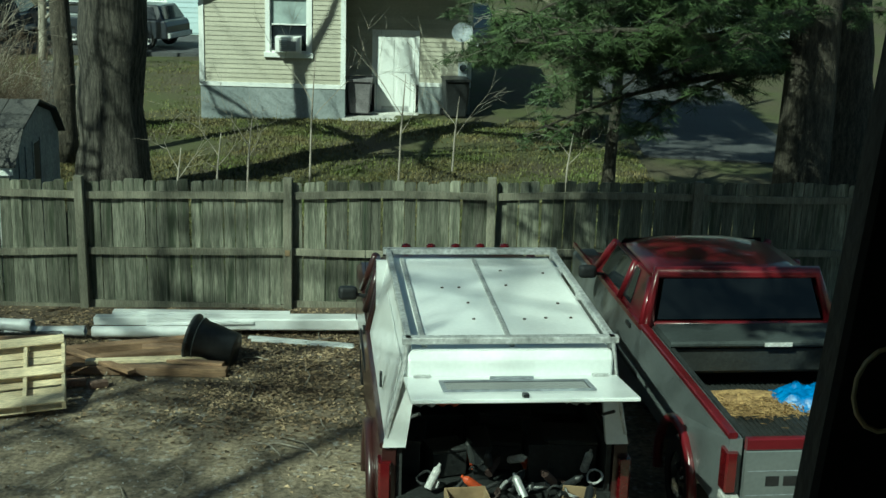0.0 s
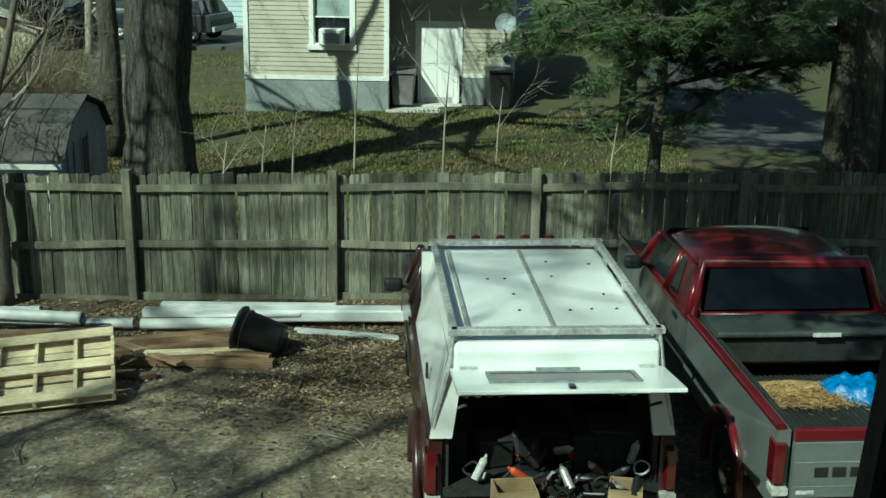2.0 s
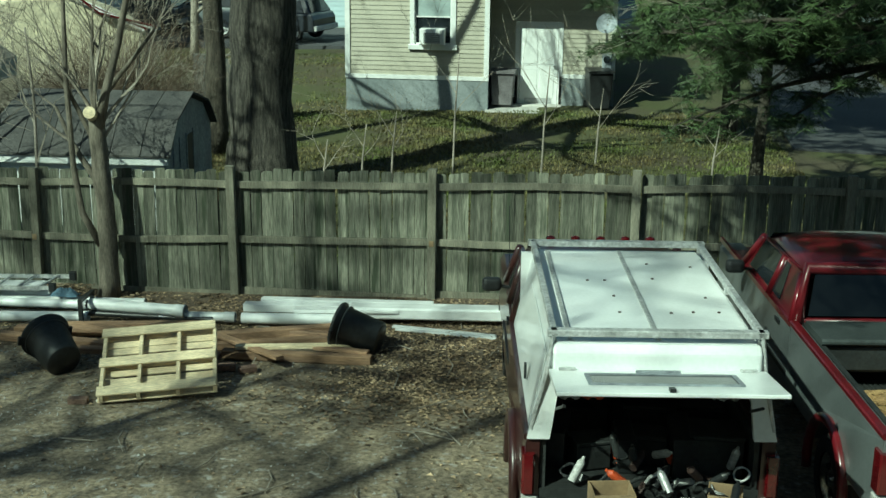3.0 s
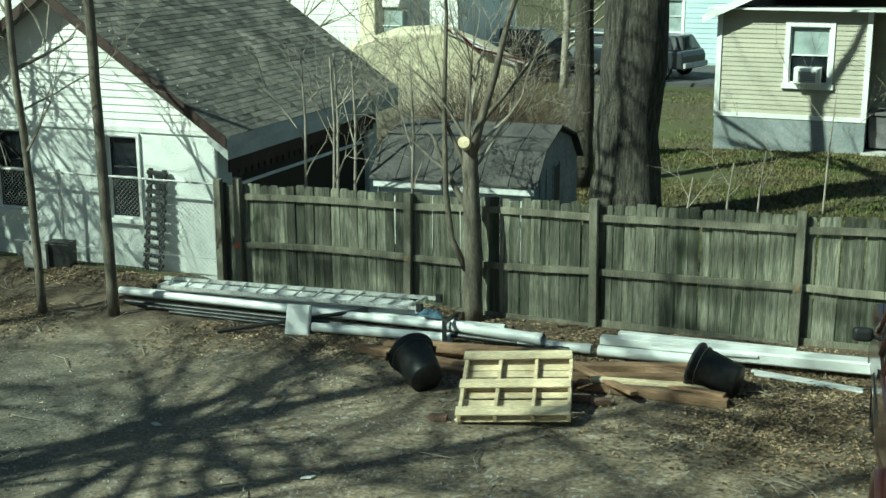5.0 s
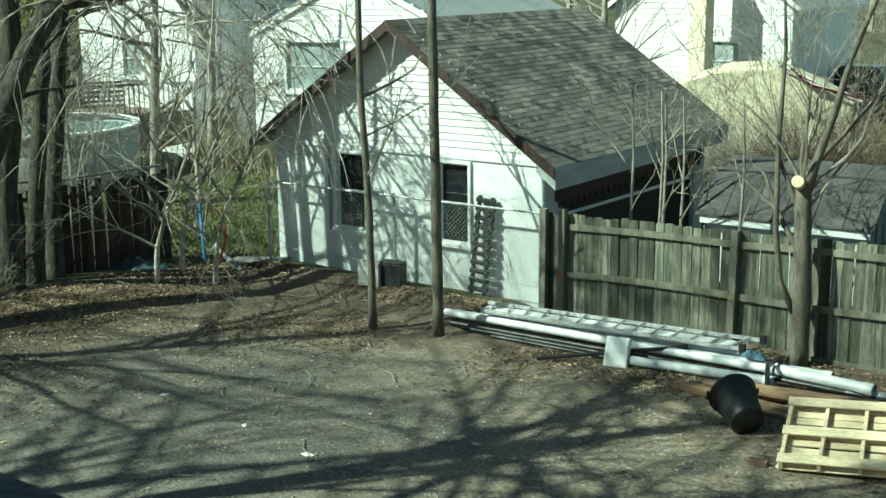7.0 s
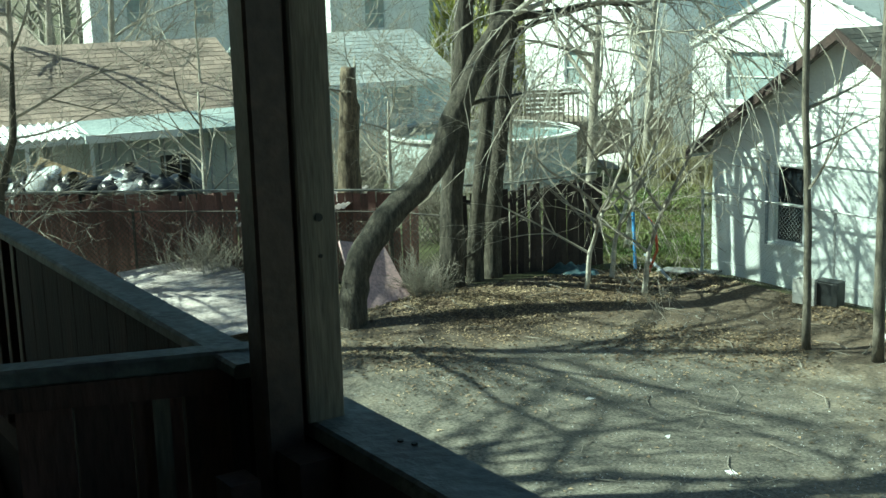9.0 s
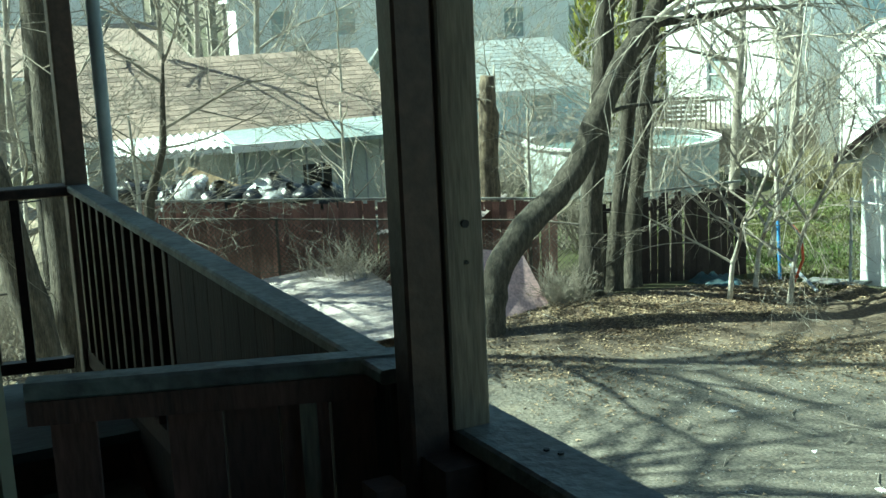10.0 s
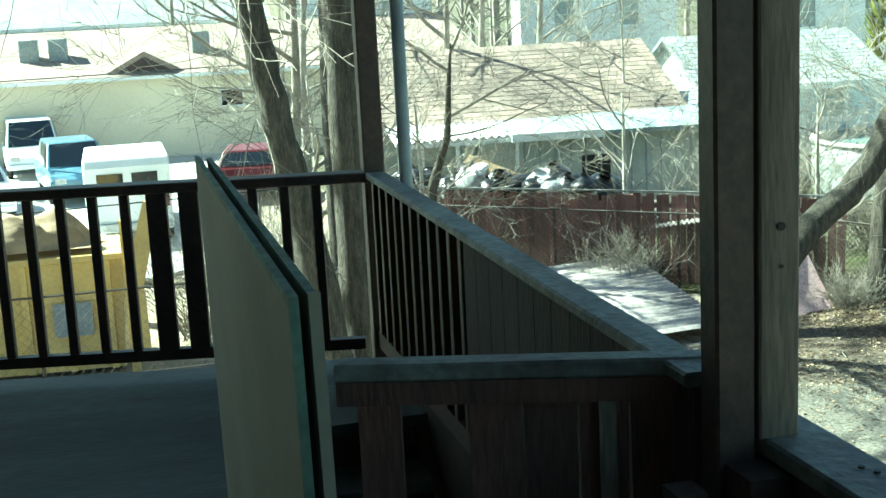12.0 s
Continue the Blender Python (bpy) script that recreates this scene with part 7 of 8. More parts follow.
def rubbish():
    r = random.Random(31)
    base = Vector((-25.9, 6.4, -0.2))
    solo("rubbish_stand", Geo().at(pose(-25.6, 8.1, -0.2, 0, 0, 50)).box(-2.6, 2.6, -0.5, 0.5, 0, 1.35, 0.02), REDWOOD, "low brown timber bin full of rubbish bags", "bin")
    for i in range(26):
        u = i / 25
        x, y = -26.9 + 2.9 * u + r.uniform(-0.25, 0.25), 6.2 + 3.4 * u + r.uniform(-0.25, 0.25)
        s = r.uniform(0.3, 0.5)
        bag(pose(x, y, 1.15 + r.uniform(0, 0.25), r.uniform(-40, 40), r.uniform(-40, 40), r.uniform(0, 180)), s * 0.85, (BLACKBAG, BLACKBAG, WHITEBAG, BLACKBAG, PAPERBAG)[i % 5], ("shiny black rubbish bag on the heap", "shiny black rubbish bag on the heap", "white rubbish bag on the heap", "shiny black rubbish bag on the heap", "grey rubbish bag on the heap")[i % 5], "rubbish bag", 40 + i)
    solo("cardboard_sheet", Geo().at(pose(-25.6, 7.6, 1.75, 30, 20, 50)).box(-0.6, 0.6, -0.15, 0.15, -0.01, 0.01), CARD, "pale cardboard sheet sticking out of the rubbish", "cardboard")


rubbish()


# ---- houses round about ----
def simple_house(m, label, W, D, E, R, wall, roof, holes=(), doors=(), lap=0.14, trim=WHITE, tabs=0.0, axis="y", over=0.35, verge=0.3):
    """A house whose front faces -y in its own frame; axis: the way the ridge runs."""
    h = thing("house", m, label, "house")
    ops = [*holes, *doors]
    w = part("wall", wall_boxes(Geo(), 0, W, 0, E, 0, 0.2, ops), wall, h)
    cl = [(a - 0.09, b + 0.09, c - 0.1, d + 0.09) for a, b, c, d in ops]
    if lap:
        part("siding", clapboards(Geo(), 0, W, 0.1, E, -0.002, lap, cl), wall, w)
    part("side_wall", Geo().box(0, 0.2, 0.2, D, 0, E), wall, h)
    part("side_wall", Geo().box(W - 0.2, W, 0.2, D, 0, E), wall, h)
    part("back_wall", Geo().box(0.2, W - 0.2, D - 0.2, D, 0, E), wall, h)
    if axis == "y":
        part("gable", Geo().prism([(0, E), (W, E), (W / 2, R)], "y", 0.01, 0.2), wall, h)
        if lap:
            sl = (R - E) / (W / 2)
            part("gable_siding", clapboards(Geo(), 0, W, E, R - 0.1, 0.008, lap, top=lambda z: ((z - E) / sl + 0.05, W - (z - E) / sl - 0.05)), wall, w)
        gable_roof(h, roof, 0, W, 0, D, E, R, over, verge, trim, tabs)
    else:
        for s, y0, y1 in ((-1, -over, D / 2), (1, D + over, D / 2)):
            zo = E - over * (R - E) / (D / 2)
            ro = part("roof_slope", Geo().prism([(y0, zo), (y1, R), (y1, R - 0.1), (y0, zo - 0.1)], "x", -0.3, W + 0.3), roof, h)
            part("fascia", Geo().box(-0.3, W + 0.3, y0 - 0.02 if s < 0 else y0 + 0.002, y0 - 0.002 if s < 0 else y0 + 0.02, zo - 0.16, zo + 0.01), trim, ro)
            if tabs and s < 0:
                up = Vector((0, y1 - y0, R - zo))
                tab_roof("shingles", ro, roof, (-0.3, y0, zo), (1, 0, 0), up, W + 0.6, up.length, tab=tabs, course=tabs * 0.5)
        for x in (0.02, W - 0.2):
            part("gable", Geo().prism([(0, E), (D, E), (D / 2, R - 0.1)], "x", x, x + 0.18), wall, h)
    for q in holes:
        window(h, *q, -0.002, trim, blind=2, trim=0.1)
    for a, b, c, d in doors:
        part("door", Geo().box(a + 0.04, b - 0.04, 0.0, 0.05, c, d - 0.04), trim, h)
        part("door_frame", Geo().box(a - 0.08, a + 0.03, -0.04, 0.06, c, d + 0.06).box(b - 0.03, b + 0.08, -0.04, 0.06, c, d + 0.06).box(a + 0.03, b - 0.03, -0.04, 0.06, d - 0.04, d + 0.06), trim, h)
    return h


# tan-roofed low house with awnings, behind the rubbish
th = simple_house(pose(-30.0, 6.0, -0.2, 0, 0, 87), "low pale house with tan shingle roof and metal awning", 7.6, 6.0, 2.72, 4.2, GREYBLK, TANROOF, holes=[(1.2, 2.3, 0.9, 2.1), (4.9, 5.7, 1.0, 2.0)], doors=[(2.7, 3.6, 0.05, 2.1)], lap=0, tabs=0.45, axis="x")


def awning():
    a = thing("awning", pose(-29.8, 6.25, 2.3, 0, 0, 87), "white ribbed metal awning on thin posts", "awning")
    n = 30
    v = [(2.9 * i / n, -1.5 * k, 0.06 - 0.25 * k + (0.03 if i % 2 else -0.03)) for k in range(2) for i in range(n + 1)]
    o = part("roof_sheet", Geo().add(v, [(i, i + 1, n + 2 + i, n + 1 + i) for i in range(n)]), WHITE, a)
    o.modifiers.new("thick", "SOLIDIFY").thickness = 0.02
    part("front_bar", Geo().box(0, 2.9, -1.54, -1.48, -0.32, -0.22), WHITE, a)
    for x in (0.05, 1.4, 2.8):
        part("post", Geo().box(x, x + 0.07, -1.53, -1.46, -2.4, -0.32), WHITE, a)


awning()
PALEWALL = mat("pale_grey_boards", (0.46, 0.50, 0.49), 0.8, c2=(0.34, 0.375, 0.37), scale=1.2, fine=20, bump=0.2, sheen=0.12)
lt = thing("lean_to", pose(-28.6, 9.2, -0.2, 0, 0, 84), "grey-green lean-to shed with pale flat roof", "shed")
part("wall", Geo().box(0, 5.2, 0, 2.4, 0, 2.2), PALEWALL, lt)
for i in range(14):
    part("batten", Geo().box(0.1 + i * 0.37, 0.14 + i * 0.37, -0.02, 0, 0, 2.2), SHEDSIDE, lt)
part("roof", Geo().prism([(-0.6, 2.22), (2.7, 2.75), (2.7, 2.85), (-0.6, 2.32)], "x", -0.3, 5.5), GREENROOF, lt)
part("roof_edge", Geo().box(-0.3, 1.9, -0.66, -0.6, 2.18, 2.36), WHITE, lt)
# Near-black sheet on the solid wall, painted shade of an open bay.
part("opening", Geo().box(1.5, 2.2, -0.012, 0.0, 0.3, 1.7), DARK, lt)

simple_house(pose(-33.0, 16.2, -0.2, 0, 0, 84), "pale blue house with grey shingle roof", 5.3, 6, 2.75, 4.05, BLUEH, GREYROOF, holes=[(3.35, 4.1, 1.65, 2.5)], lap=0.16, tabs=0.5, axis="x", over=0.2)
simple_house(pose(-34.6, 26.0, -0.2, 0, 0, 10), "tall white clapboard house with small window", 4.6, 8, 6.2, 8.5, SIDING, GREYROOF, holes=[(1.75, 2.5, 2.1, 3.2)], lap=0.2)
simple_house(pose(-32.0, 30.2, -0.2, 0, 0, 30), "pale blue-grey house wing with plain wall", 4.4, 7, 5.8, 7.5, BLUEH, GREYROOF, lap=0.2)
simple_house(pose(-27.75, 27.0, -0.2, 0, 0, 9), "white sunlit clapboard house with wide window", 7.0, 9, 3.6, 5.3, SIDING, GREYROOF, holes=[(1.2, 3.1, 1.9, 3.3)], lap=0.16, over=0.08, verge=0.05)
simple_house(pose(-23.2, 40.5, -0.2, 0, 0, 5), "white house with grey roof behind the garage", 6.4, 8, 4.2, 6.6, SIDING, GREYROOF, holes=[(3.6, 4.6, 1.5, 2.8)], lap=0.2)
solo("porch_column", Geo().at(pose(-19.4, 39.6, -0.2)).box(-0.3, 0.3, -0.3, 0.3, 0, 5.5, 0.03), YELLOWW, "cream square porch column of a far house", "column")
simple_house(pose(-14.5, 52, -0.2, 0, 0, 0), "grey-blue house across the street", 9, 8, 4.5, 7, BLUEH, GREYROOF, holes=[(2, 3, 1.3, 2.6), (5.5, 6.5, 1.3, 2.6)], lap=0.2)
simple_house(pose(6.5, 55, 0.1, 0, 0, 0), "brick-grey house across the street with white windows", 9, 8, 4.8, 7, GREYBLK, GREYROOF, holes=[(2.6, 3.4, 2.0, 3.6), (3.7, 4.4, 2.0, 3.6)], lap=0)


def deck():
    d = thing("garden_deck", pose(-32.2, 23.0, -0.2, 0, 0, 62), "weathered wooden garden deck with railings", "deck")
    part("floor", Geo().box(0, 5.6, 0, 2.4, 1.0, 1.12), RAWWOOD, d)
    part("skirt", Geo().box(0, 5.6, 0.0, 0.03, 0, 1.0), RAWWOOD, d)
    for i in range(37):
        part("baluster", Geo().box(0.02 + i * 0.15, 0.06 + i * 0.15, 0.02, 0.06, 1.12, 1.95), RAWWOOD if i < 18 else WHITE, d)
    part("top_rail", Geo().box(0, 2.7, 0, 0.09, 1.95, 2.02), RAWWOOD, d)
    part("top_rail", Geo().box(2.7, 5.6, 0, 0.09, 1.95, 2.02), WHITE, d)
    for i in range(6):
        part("trellis_slat", Geo().box(0.6, 2.2, 0.5, 0.54, 1.3 + i * 0.14, 1.38 + i * 0.14), RAWWOOD, d)


deck()


def pool():
    p = thing("garden_pool", pose(-29.6, 20.6, -0.2), "round above-ground pool with white rim", "pool")
    n = 36
    part("wall", Geo().lathe([(2.7, 0), (2.7, 1.3), (2.65, 1.3), (2.65, 0)], n), mat("pool_wall", (0.40, 0.45, 0.44), 0.6, c2=(0.28, 0.33, 0.33), scale=3, fine=20), p, smooth=True)
    part("rim", Geo().lathe([(2.56, 1.3), (2.78, 1.3), (2.78, 1.36), (2.56, 1.36)], n), WHITE, p)
    part("cover", Geo().lathe([(0, 1.08), (2.64, 1.14), (2.64, 0.9)], n), mat("pool_cover", (0.16, 0.25, 0.25), 0.4), p)


pool()


def cedar(x, y, h, r, seed):
    rand = random.Random(seed)
    t = thing("cedar_tree", pose(x, y, -0.2), "slender yellow-green columnar cedar", "tree", "columnar cedars")
    part("trunk", Geo().tube([(0, 0, 0), (0, 0, h * 0.9)], [0.09, 0.03], 8), BARK, t)
    g = Geo()
    for _ in range(1500):
        z = rand.uniform(0.3, h)
        k = r * (1 - max(0, z / h - 0.55) / 0.5) * (0.75 + 0.5 * rand.random())
        a = rand.uniform(0, 6.283)
        p = Vector((k * math.cos(a), k * math.sin(a), z))
        d = Vector((math.cos(a) * 0.5, math.sin(a) * 0.5, 1)).normalized() * rand.uniform(0.15, 0.35)
        w = Vector((-math.sin(a), math.cos(a), 0)) * rand.uniform(0.05, 0.1)
        g.add([p - w, p + w, p + d + w * 0.3, p + d - w * 0.3], [(0, 1, 2, 3)])
    tagged(part("crown", g, CEDAR, t), kind="stuff")


cedar(-36.7, 24.5, 7.2, 0.66, 1)
cedar(-36.2, 26.6, 7.4, 0.7, 2)
cedar(-37.2, 25.6, 7.6, 0.66, 3)


# ---- far left: lot, vehicles and the long cream building ----
def long_building():
    b = thing("commercial_building", pose(-50, 14.0, -0.2, 0, 0, 90 - 182), "long cream single-storey building with tan shingle roof", "building")
    # its own x runs toward the far end
    L = 38
    part("wall", wall_boxes(Geo(), 0, L, 0, 3.2, -0.2, 0, [(9.0, 9.8, 1.9, 2.5)]), YELLOWW, b)
    win = part("window", Geo().box(8.94, 9.0, -0.02, 0.03, 1.84, 2.56).box(9.8, 9.86, -0.02, 0.03, 1.84, 2.56).box(9.0, 9.8, -0.02, 0.03, 2.5, 2.56).box(9.0, 9.8, -0.02, 0.03, 1.84, 1.9), WHITE, b)
    part("pane", Geo().box(9.0, 9.8, -0.08, -0.06, 1.9, 2.5), PANE, win)
    part("roof", Geo().prism([(0.5, 3.15), (0.5, 3.27), (-6, 5.0), (-6, 4.88)], "x", -0.5, L), TANROOF, b)
    part("dormer", Geo().prism([(11.0, 3.3), (14.2, 3.3), (12.6, 4.15)], "y", -3.5, 0.2), TANROOF, b)
    part("dormer_louvre", Geo().prism([(11.5, 3.35), (13.7, 3.35), (12.6, 3.95)], "y", 0.2, 0.23), BROWNTRIM, b)
    part("gutter", Geo().box(-0.5, L, 0.5, 0.6, 3.12, 3.24), WHITE, b)
    part("downpipe", Geo().tube([(8.1, 0.12, 0), (8.1, 0.12, 3.2)], 0.07, 8), WHITE, b)
    for x in (10.0, 15.5, 16.6):
        part("vent_unit", Geo().box(x, x + 0.7, -2.6, -1.9, 3.7, 4.75, 0.03), GREENROOF, b)


long_building()
simple_house(pose(-66, -18, -0.2, 0, 0, 92), "long pale blue house with a row of small windows", 26, 8, 5.3, 7.2, BLUEH, GREYROOF, holes=[(13 + i * 2.2, 14.0 + i * 2.2, 4.0, 5.0) for i in range(5)], lap=0.3, axis="x")
simple_house(pose(-58, 8.5, -0.2, 0, 0, 80), "tall white house behind the tan roof", 6, 8, 6.5, 8.5, SIDING, GREYROOF, holes=[(1.2, 2.0, 4.4, 5.6), (3.8, 4.6, 4.4, 5.6)], lap=0.25)
simple_house(pose(-55, 18, -0.2, 0, 0, 75), "white two-storey house with grey roof", 7, 8, 6.0, 8.2, SIDING, GREYROOF, holes=[(1.5, 2.4, 4.0, 5.2), (4.4, 5.3, 4.0, 5.2)], lap=0.25)
simple_house(pose(-50, 27, -0.2, 0, 0, 70), "white two-storey house behind bare trees", 7, 8, 6.4, 8.4, SIDING, GREYROOF, holes=[(1.5, 2.4, 3.6, 4.9), (4.4, 5.3, 3.6, 4.9)], lap=0.25)


def car(m, label, paint, L=4.5, W=1.8, H=1.5, kind="car"):
    """A car or van facing +y in its own frame."""
    t = thing(kind, m, label, kind)
    if kind == "van":
        low = [(0, 0.35), (L, 0.35), (L, 0.95), (L - 0.9, 1.1), (L - 1.5, H), (0.12, H), (0, H - 0.2)]
        glass = []
    else:
        low = [(0, 0.35), (L, 0.35), (L, 0.75), (L - 0.25, 0.88), (L - 1.3, 0.98), (0.1, 1.0), (0, 0.8)]
    soften(part("body", Geo().prism(low, "x", -W / 2, W / 2), paint, t), 0.06, 3)
    if kind != "van":
        soften(part("cabin", Geo().add([(-W / 2 + 0.05, 0.15, 0.98), (W / 2 - 0.05, 0.15, 0.98), (W / 2 - 0.05, L - 1.35, 0.96), (-W / 2 + 0.05, L - 1.35, 0.96), (-W / 2 + 0.22, 0.45, H), (W / 2 - 0.22, 0.45, H), (W / 2 - 0.22, L - 2.1, H), (-W / 2 + 0.22, L - 2.1, H)],
                                         [(3, 2, 1, 0), (4, 5, 6, 7), (0, 1, 5, 4), (1, 2, 6, 5), (2, 3, 7, 6), (3, 0, 4, 7)]), paint, t), 0.05, 3)
        part("windscreen", Geo().add([(-W / 2 + 0.16, L - 1.40, 1.02), (W / 2 - 0.16, L - 1.40, 1.02), (W / 2 - 0.27, L - 2.02, H - 0.05), (-W / 2 + 0.27, L - 2.02, H - 0.05)], [(0, 1, 2, 3)]), PANE, t).location = (0, 0.03, 0.02)
        part("rear_window", Geo().add([(-W / 2 + 0.16, 0.17, 1.04), (W / 2 - 0.16, 0.17, 1.04), (W / 2 - 0.27, 0.42, H - 0.06), (-W / 2 + 0.27, 0.42, H - 0.06)], [(3, 2, 1, 0)]), PANE, t).location = (0, -0.03, 0.0)
        for s in (-1, 1):
            part("side_window", Geo().add([(s * (W / 2 - 0.055), 0.4, 1.03), (s * (W / 2 - 0.055), L - 1.6, 1.03), (s * (W / 2 - 0.2), L - 2.15, H - 0.07), (s * (W / 2 - 0.2), 0.6, H - 0.07)], [(0, 1, 2, 3)]), PANE, t).location = (s * 0.02, 0, 0)
    else:
        for s in (-1, 1):
            part("rear_window", Geo().box(s * 0.4 - 0.3, s * 0.4 + 0.3, -0.02, -0.005, 1.25, 1.75, 0.004), PANE, t)
            part("tail_lamp", Geo().box(s * 0.88 - 0.06, s * 0.88 + 0.06, -0.03, -0.002, 0.9, 1.2), LAMP, t)
    for s in (-1, 1):
        for y in (0.8, L - 0.85):
            wheel(t, s * (W / 2 - 0.1), y, 0.33, 0.2, STEEL)
        part("headlight", Geo().box(s * (W / 2 - 0.3) - 0.16, s * (W / 2 - 0.3) + 0.16, L - 0.01, L + 0.02, 0.66, 0.82), CLEARLENS, t)
    part("front_bumper", Geo().box(-W / 2 + 0.05, W / 2 - 0.05, L, L + 0.08, 0.38, 0.55, 0.02), paint, t)
    part("rear_bumper", Geo().box(-W / 2 + 0.05, W / 2 - 0.05, -0.1, -0.005, 0.4, 0.58, 0.02), STEEL, t)
    return t


car(pose(-31.0, 0.25, -0.12, 0, 0, 90), "white work van with two dark rear windows", WHITE, 5.0, 2.0, 2.1, "van")
car(pose(-43.5, -1.6, -0.12, 0, 0, -82), "blue minivan parked facing the yard", CARBLUE, 4.7, 1.9, 1.7)
car(pose(-51.5, -3.2, -0.12, 0, 0, -84), "white pickup parked by the cream building", WHITE, 5.2, 1.95, 1.9)
car(pose(-40.5, -4.2, -0.12, 0, 0, -82), "white parked saloon car on the lot", WHITE, 4.6, 1.8, 1.5)
car(pose(-36.5, 3.6, -0.12, 0, 0, 80), "dark red car loaded with branches", mat("dark_red_paint", (0.11, 0.01, 0.014), 0.35, bump=0), 4.4, 1.8, 1.45)
car(pose(-9.6, 45.6, 0.02, 0, 0, 75), "dark parked car on the far street", CARDARK, 4.5, 1.8, 1.5)
car(pose(-12.2, 47.4, 0.02, 0, 0, 80), "silver parked car on the far street", SILVER, 4.5, 1.8, 1.45)
car(pose(1.3, 44.6, 0.1, 0, 0, 60), "dark blue four-wheel-drive car by the house corner", CARDARK, 4.4, 1.85, 1.8)
car(pose(5.6, 40.5, 0.17, 0, 0, -10), "white parked car seen under the evergreen", WHITE, 4.4, 1.8, 1.45)
car(pose(-15.2, 47.0, 0.0, 0, 0, 85), "grey parked car behind the yellow tarpaulin", CARDARK, 4.5, 1.8, 1.5)


def yellow_container():
    c = thing("skip_container", pose(-20.1, -0.1, -0.2, 0, 0, -94), "yellow steel skip with sand heap on top", "skip")
    part("body", Geo().prism([(0, 0.1), (3.6, 0.1), (3.6, 1.8), (-0.1, 1.8)], "y", -1.6, 0), YELLOWP, c)
    for i in range(6):
        part("rib", Geo().box(0.1 + i * 0.62, 0.2 + i * 0.62, 0, 0.06, 0.1, 1.8), YELLOWP, c)
    part("top_rim", Geo().box(-0.14, 3.65, -1.65, 0.07, 1.8, 1.9, 0.01), YELLOWP, c)
    part("panel", Geo().box(0.42, 1.0, 0.062, 0.075, 0.66, 1.18), SHEDSIDE, c, "grey-blue sign plate")
    part("post", Geo().box(-0.22, -0.1, 0.0, 0.12, 0, 2.4), YELLOWP, c)
    part("lift_arm", Geo().prism([(-0.42, 0.3), (-0.1, 0.3), (-0.12, 1.5), (-0.5, 2.7), (-0.72, 2.62), (-0.4, 1.4)], "y", 0.15, 0.32), YELLOWP, c)
    heap("sand_heap", pose(-20.9, -1.9, 1.8), 0.7, 1.5, 0.6, CARD, "brown sand heaped in the yellow skip", "sand", 61, "stuff")


yellow_container()


def tarp_trailer():
    t = thing("covered_trailer", pose(-13.05, 30.7, -0.2, 0, 0, 20), "trailer under a pale yellow tarpaulin with striped edge", "trailer")
    poly = [(-3.0, 0.5), (2.0, 0.5), (2.0, 1.95), (1.2, 2.4), (0.0, 2.88), (-1.2, 2.82), (-2.5, 2.4), (-3.0, 1.7)]
    soften(part("cover", Geo().prism(poly, "y", 0, 2.2), mat("yellow_tarp", (0.64, 0.59, 0.42), 0.7, c2=(0.56, 0.51, 0.37), scale=1.5, fine=10, bump=0.3), t), 0.12, 3)
    for k in range(4):
        part("stripe", Geo().tube([(0.05 + 0.12 * k, -0.07 - 0.02 * k, 2.93 - 0.03 * k), (0.9, -0.1 - 0.03 * k, 2.56 - 0.04 * k), (1.95 + 0.1 * k, -0.12, 2.0 + 0.03 * k)], 0.035, 6), LAMP if k in (1, 3) else WHITE, t)
    for x in (-0.8, 0.6):
        part("wheel", Geo().at(pose(x, 0.05, 0.32, 90)).lathe([(0, -0.1), (0.32, -0.1), (0.32, 0.1), (0, 0.1)], 18), TYRE, t)


tarp_trailer()


BROWNTWIG = mat("brown_twig", (0.13, 0.095, 0.065), 0.9, c2=(0.07, 0.05, 0.035), scale=3, fine=30, bump=0)


def brush(x, y, h, r, seed, label, stems=95, bark=TWIG):
    rand = random.Random(seed)
    t = thing("bush", pose(x, y, -0.15), label, "bush")
    g = Geo()
    for _ in range(stems):
        a = rand.uniform(0, 6.283)
        d = (math.cos(a), math.sin(a), rand.uniform(0.6, 2.2))
        grow(g, (rand.uniform(-r, r) * 0.5, rand.uniform(-r, r) * 0.5, 0), d, h * rand.uniform(0.4, 0.8), 0.014, 2, rand, 4)
    tagged(part("twig_mass", g, bark, t), kind="stuff")


brush(-9.7, 25.6, 2.2, 1.0, 21, "dense brown bare bush behind the shed", 260, BROWNTWIG)
brush(-10.6, 27.5, 1.9, 1.5, 1, "dense brown bare bush behind the shed")
brush(-8.8, 28.5, 1.6, 1.2, 2, "dense brown bare bush behind the shed")
brush(-27.5, 15.5, 2.2, 1.6, 3, "tangled bare brush behind the brown fence")
brush(-24.5, 12.5, 2.0, 1.4, 4, "tangled bare brush behind the brown fence")
brush(-21.9, 9.0, 0.9, 0.9, 5, "tangled bare brush behind the brown fence")
brush(-22.5, 14.8, 2.0, 1.2, 6, "tangled bare brush behind the dark boards")
brush(-18.4, 11.6, 0.6, 0.5, 7, "low bare brush at the leaning tree")
brush(-12.4, 27.0, 1.7, 1.3, 10, "dense brown bare bush before the covered trailer")
brush(-13.6, 27.3, 1.5, 1.3, 11, "dense brown bare bush before the covered trailer")
brush(-11.5, 26.6, 1.6, 1.2, 12, "dense brown bare bush before the covered trailer")
brush(-21.9, 1.4, 1.7, 1.1, 13, "tangled bare brush beside the yellow skip")
brush(-23.2, 2.8, 1.8, 1.2, 14, "tangled bare brush beside the yellow skip")
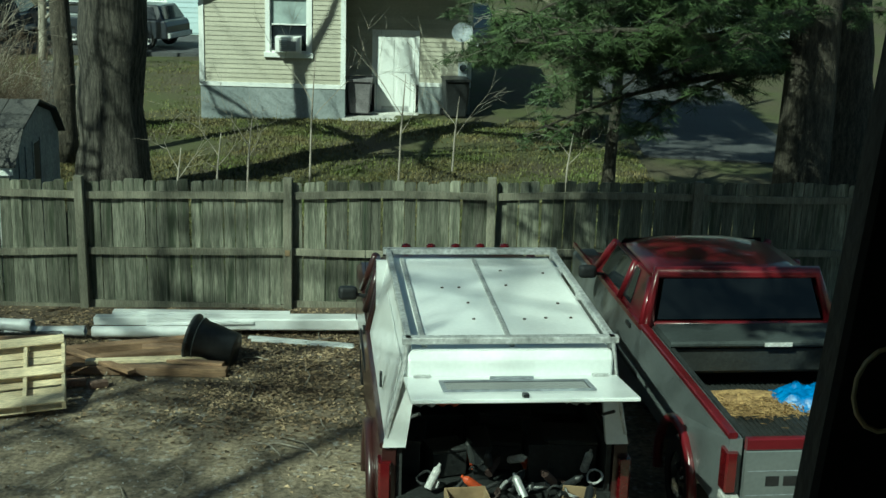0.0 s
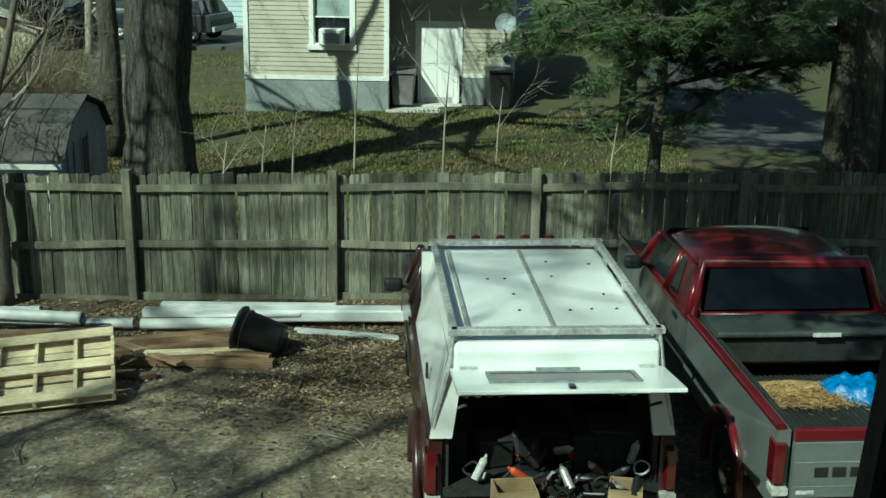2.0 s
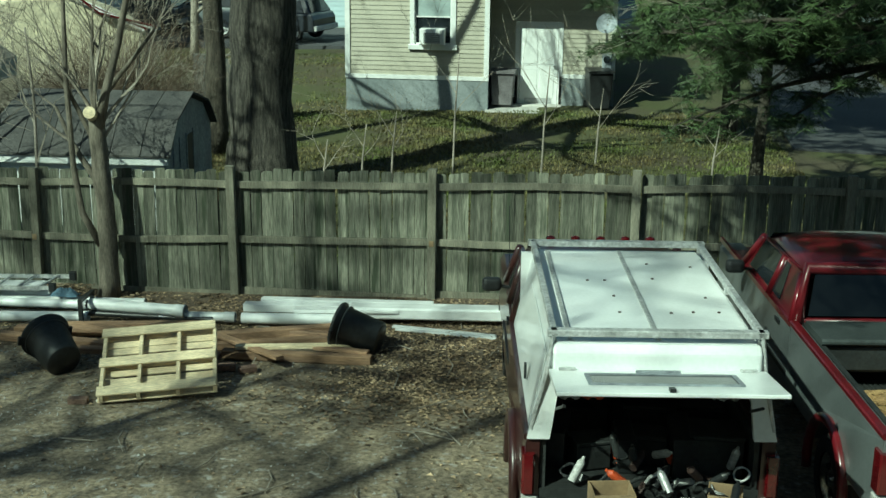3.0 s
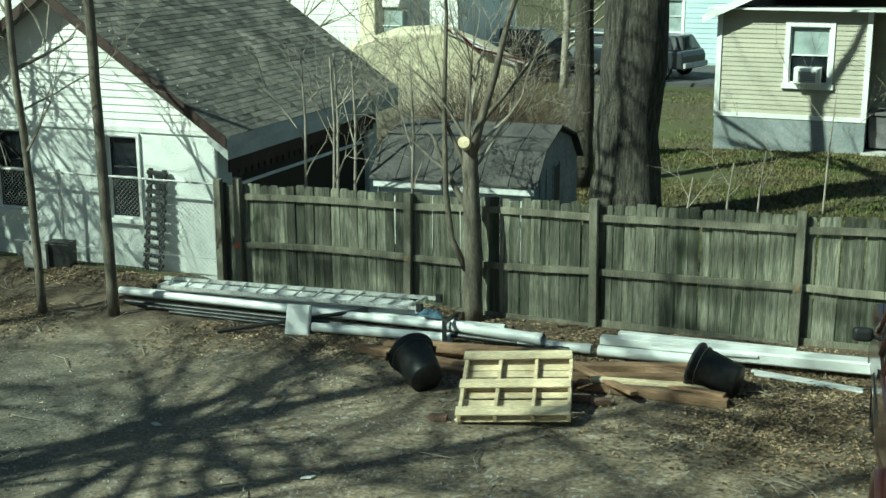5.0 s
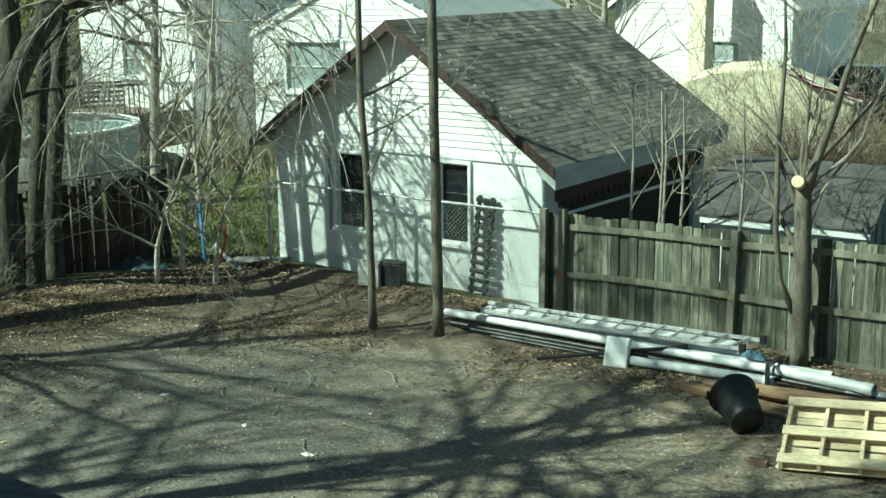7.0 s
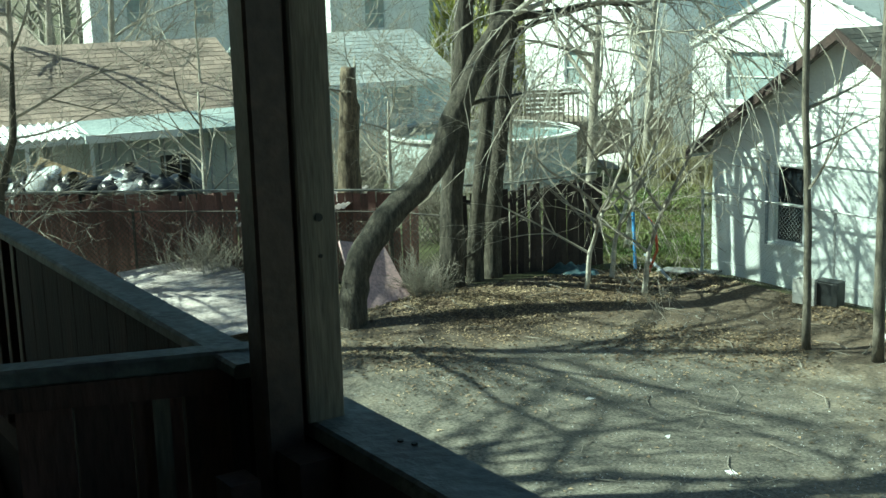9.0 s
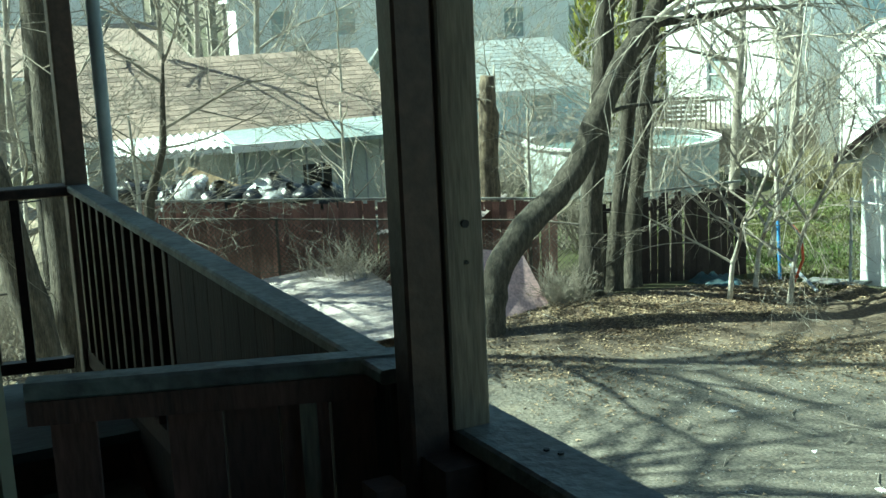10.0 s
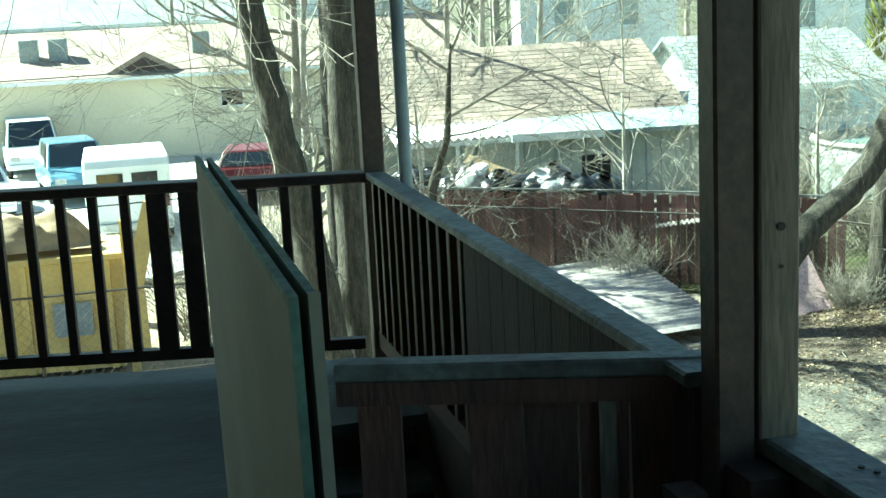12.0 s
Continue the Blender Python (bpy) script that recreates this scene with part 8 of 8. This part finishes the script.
brush(-20.2, 2.6, 1.5, 0.9, 8, "tangled bare brush beside the yellow skip")
brush(-20.6, 4.4, 1.3, 0.9, 9, "tangled bare brush beside the yellow skip")
for i, (x, y, h) in enumerate(((-22.6, 5.2, 4.6), (-23.6, 9.6, 4.4), (-21.0, 15.2, 4.2), (-24.5, 13.6, 5.0), (-19.6, 17.2, 4.0), (-27.6, 18.2, 5.0), (-26.0, 3.8, 5.2), (-30.5, 12.5, 6.0), (-21.8, 12.8, 4.0))):
    bare_tree("thin bare tree with a tangle of pale twigs", [(x, y, -0.2), (x + 0.1, y + 0.1, h * 0.2), (x - 0.1, y + 0.2, h * 0.45), (x + 0.1, y + 0.1, h * 0.75)], [0.06, 0.05, 0.04, 0.02], ring_limbs(0.7, 2.9, 11, 0.026, h * 0.36, 240 + i, 0.5), 240 + i, MATS["pale_shrub"], depth=4)
board_fence("dark grey board fence behind the shed", [(-9.4, 29.5), (-7.4, 29.8)], 1.6, mat("dark_grey_board", (0.13, 0.14, 0.14), 0.8), 0.3)

for i, (x, y, h) in enumerate(((-38, 11, 9), (-44, 15, 11), (-33, 8.5, 7), (-41, 6, 10), (-62, 3, 10), (-24, 3.2, 7), (-39, 20, 9), (-27, 24.5, 7), (-23.5, 19.5, 6.5), (-43, -6, 9), (-13, 41, 9), (-20, 34, 8))):
    bare_tree("bare grey tree among the far houses", [(x, y, -0.2), (x + 0.1, y, h * 0.25), (x, y + 0.2, h * 0.5), (x + 0.2, y + 0.3, h)], [0.14, 0.12, 0.09, 0.03], ring_limbs(0.6, 2.8, 15, 0.06, h * 0.3, 200 + i, 0.5), 200 + i, TWIG, depth=3)
solo("overhead_wire", Geo().tube([(-52, -30, 3.6), (-46, -5, 3.3), (-40, 12, 3.7)], 0.02, 5), DARK, "black overhead cable across the lot", "cable")
solo("overhead_wire", Geo().tube([(-22, -20, 2.4), (-21.5, -3, 2.2), (-20, 4.5, 2.5)], 0.012, 5), DARK, "thin black cable along the lot's edge", "cable")
chain_link("chain-link fence at the edge of the parking lot", [(-18.4, -6), (-18.2, 3.6)], 1.7, step=0.14, wire=0.002, steel=MATS["rusty_wire"])


def far_woods():
    """A grey belt of bare trees closes the distance all round."""
    r = random.Random(91)
    g = Geo()
    for i in range(420):
        a = r.uniform(0, 6.283)
        d = r.uniform(85, 150)
        x, y = d * math.cos(a), d * math.sin(a) + 20
        h = r.uniform(7, 13)
        g.tube([(x, y, -0.3), (x + r.uniform(-0.5, 0.5), y, h * 0.6), (x + r.uniform(-1, 1), y, h)], [0.3, 0.2, 0.05], 4, cap=False)
        for _ in range(16):
            z = r.uniform(0.25, 0.9) * h
            e = (x + r.uniform(-3, 3), y + r.uniform(-3, 3), z + r.uniform(0.5, 3))
            g.tube([(x, y, z), e], [0.1, 0.03], 3, cap=False)
    solo("far_woods", g, TWIG, "grey belt of far bare trees", "woods", kind="stuff")


far_woods()


# ---- the fence's boards come last ----
wooden_fence()
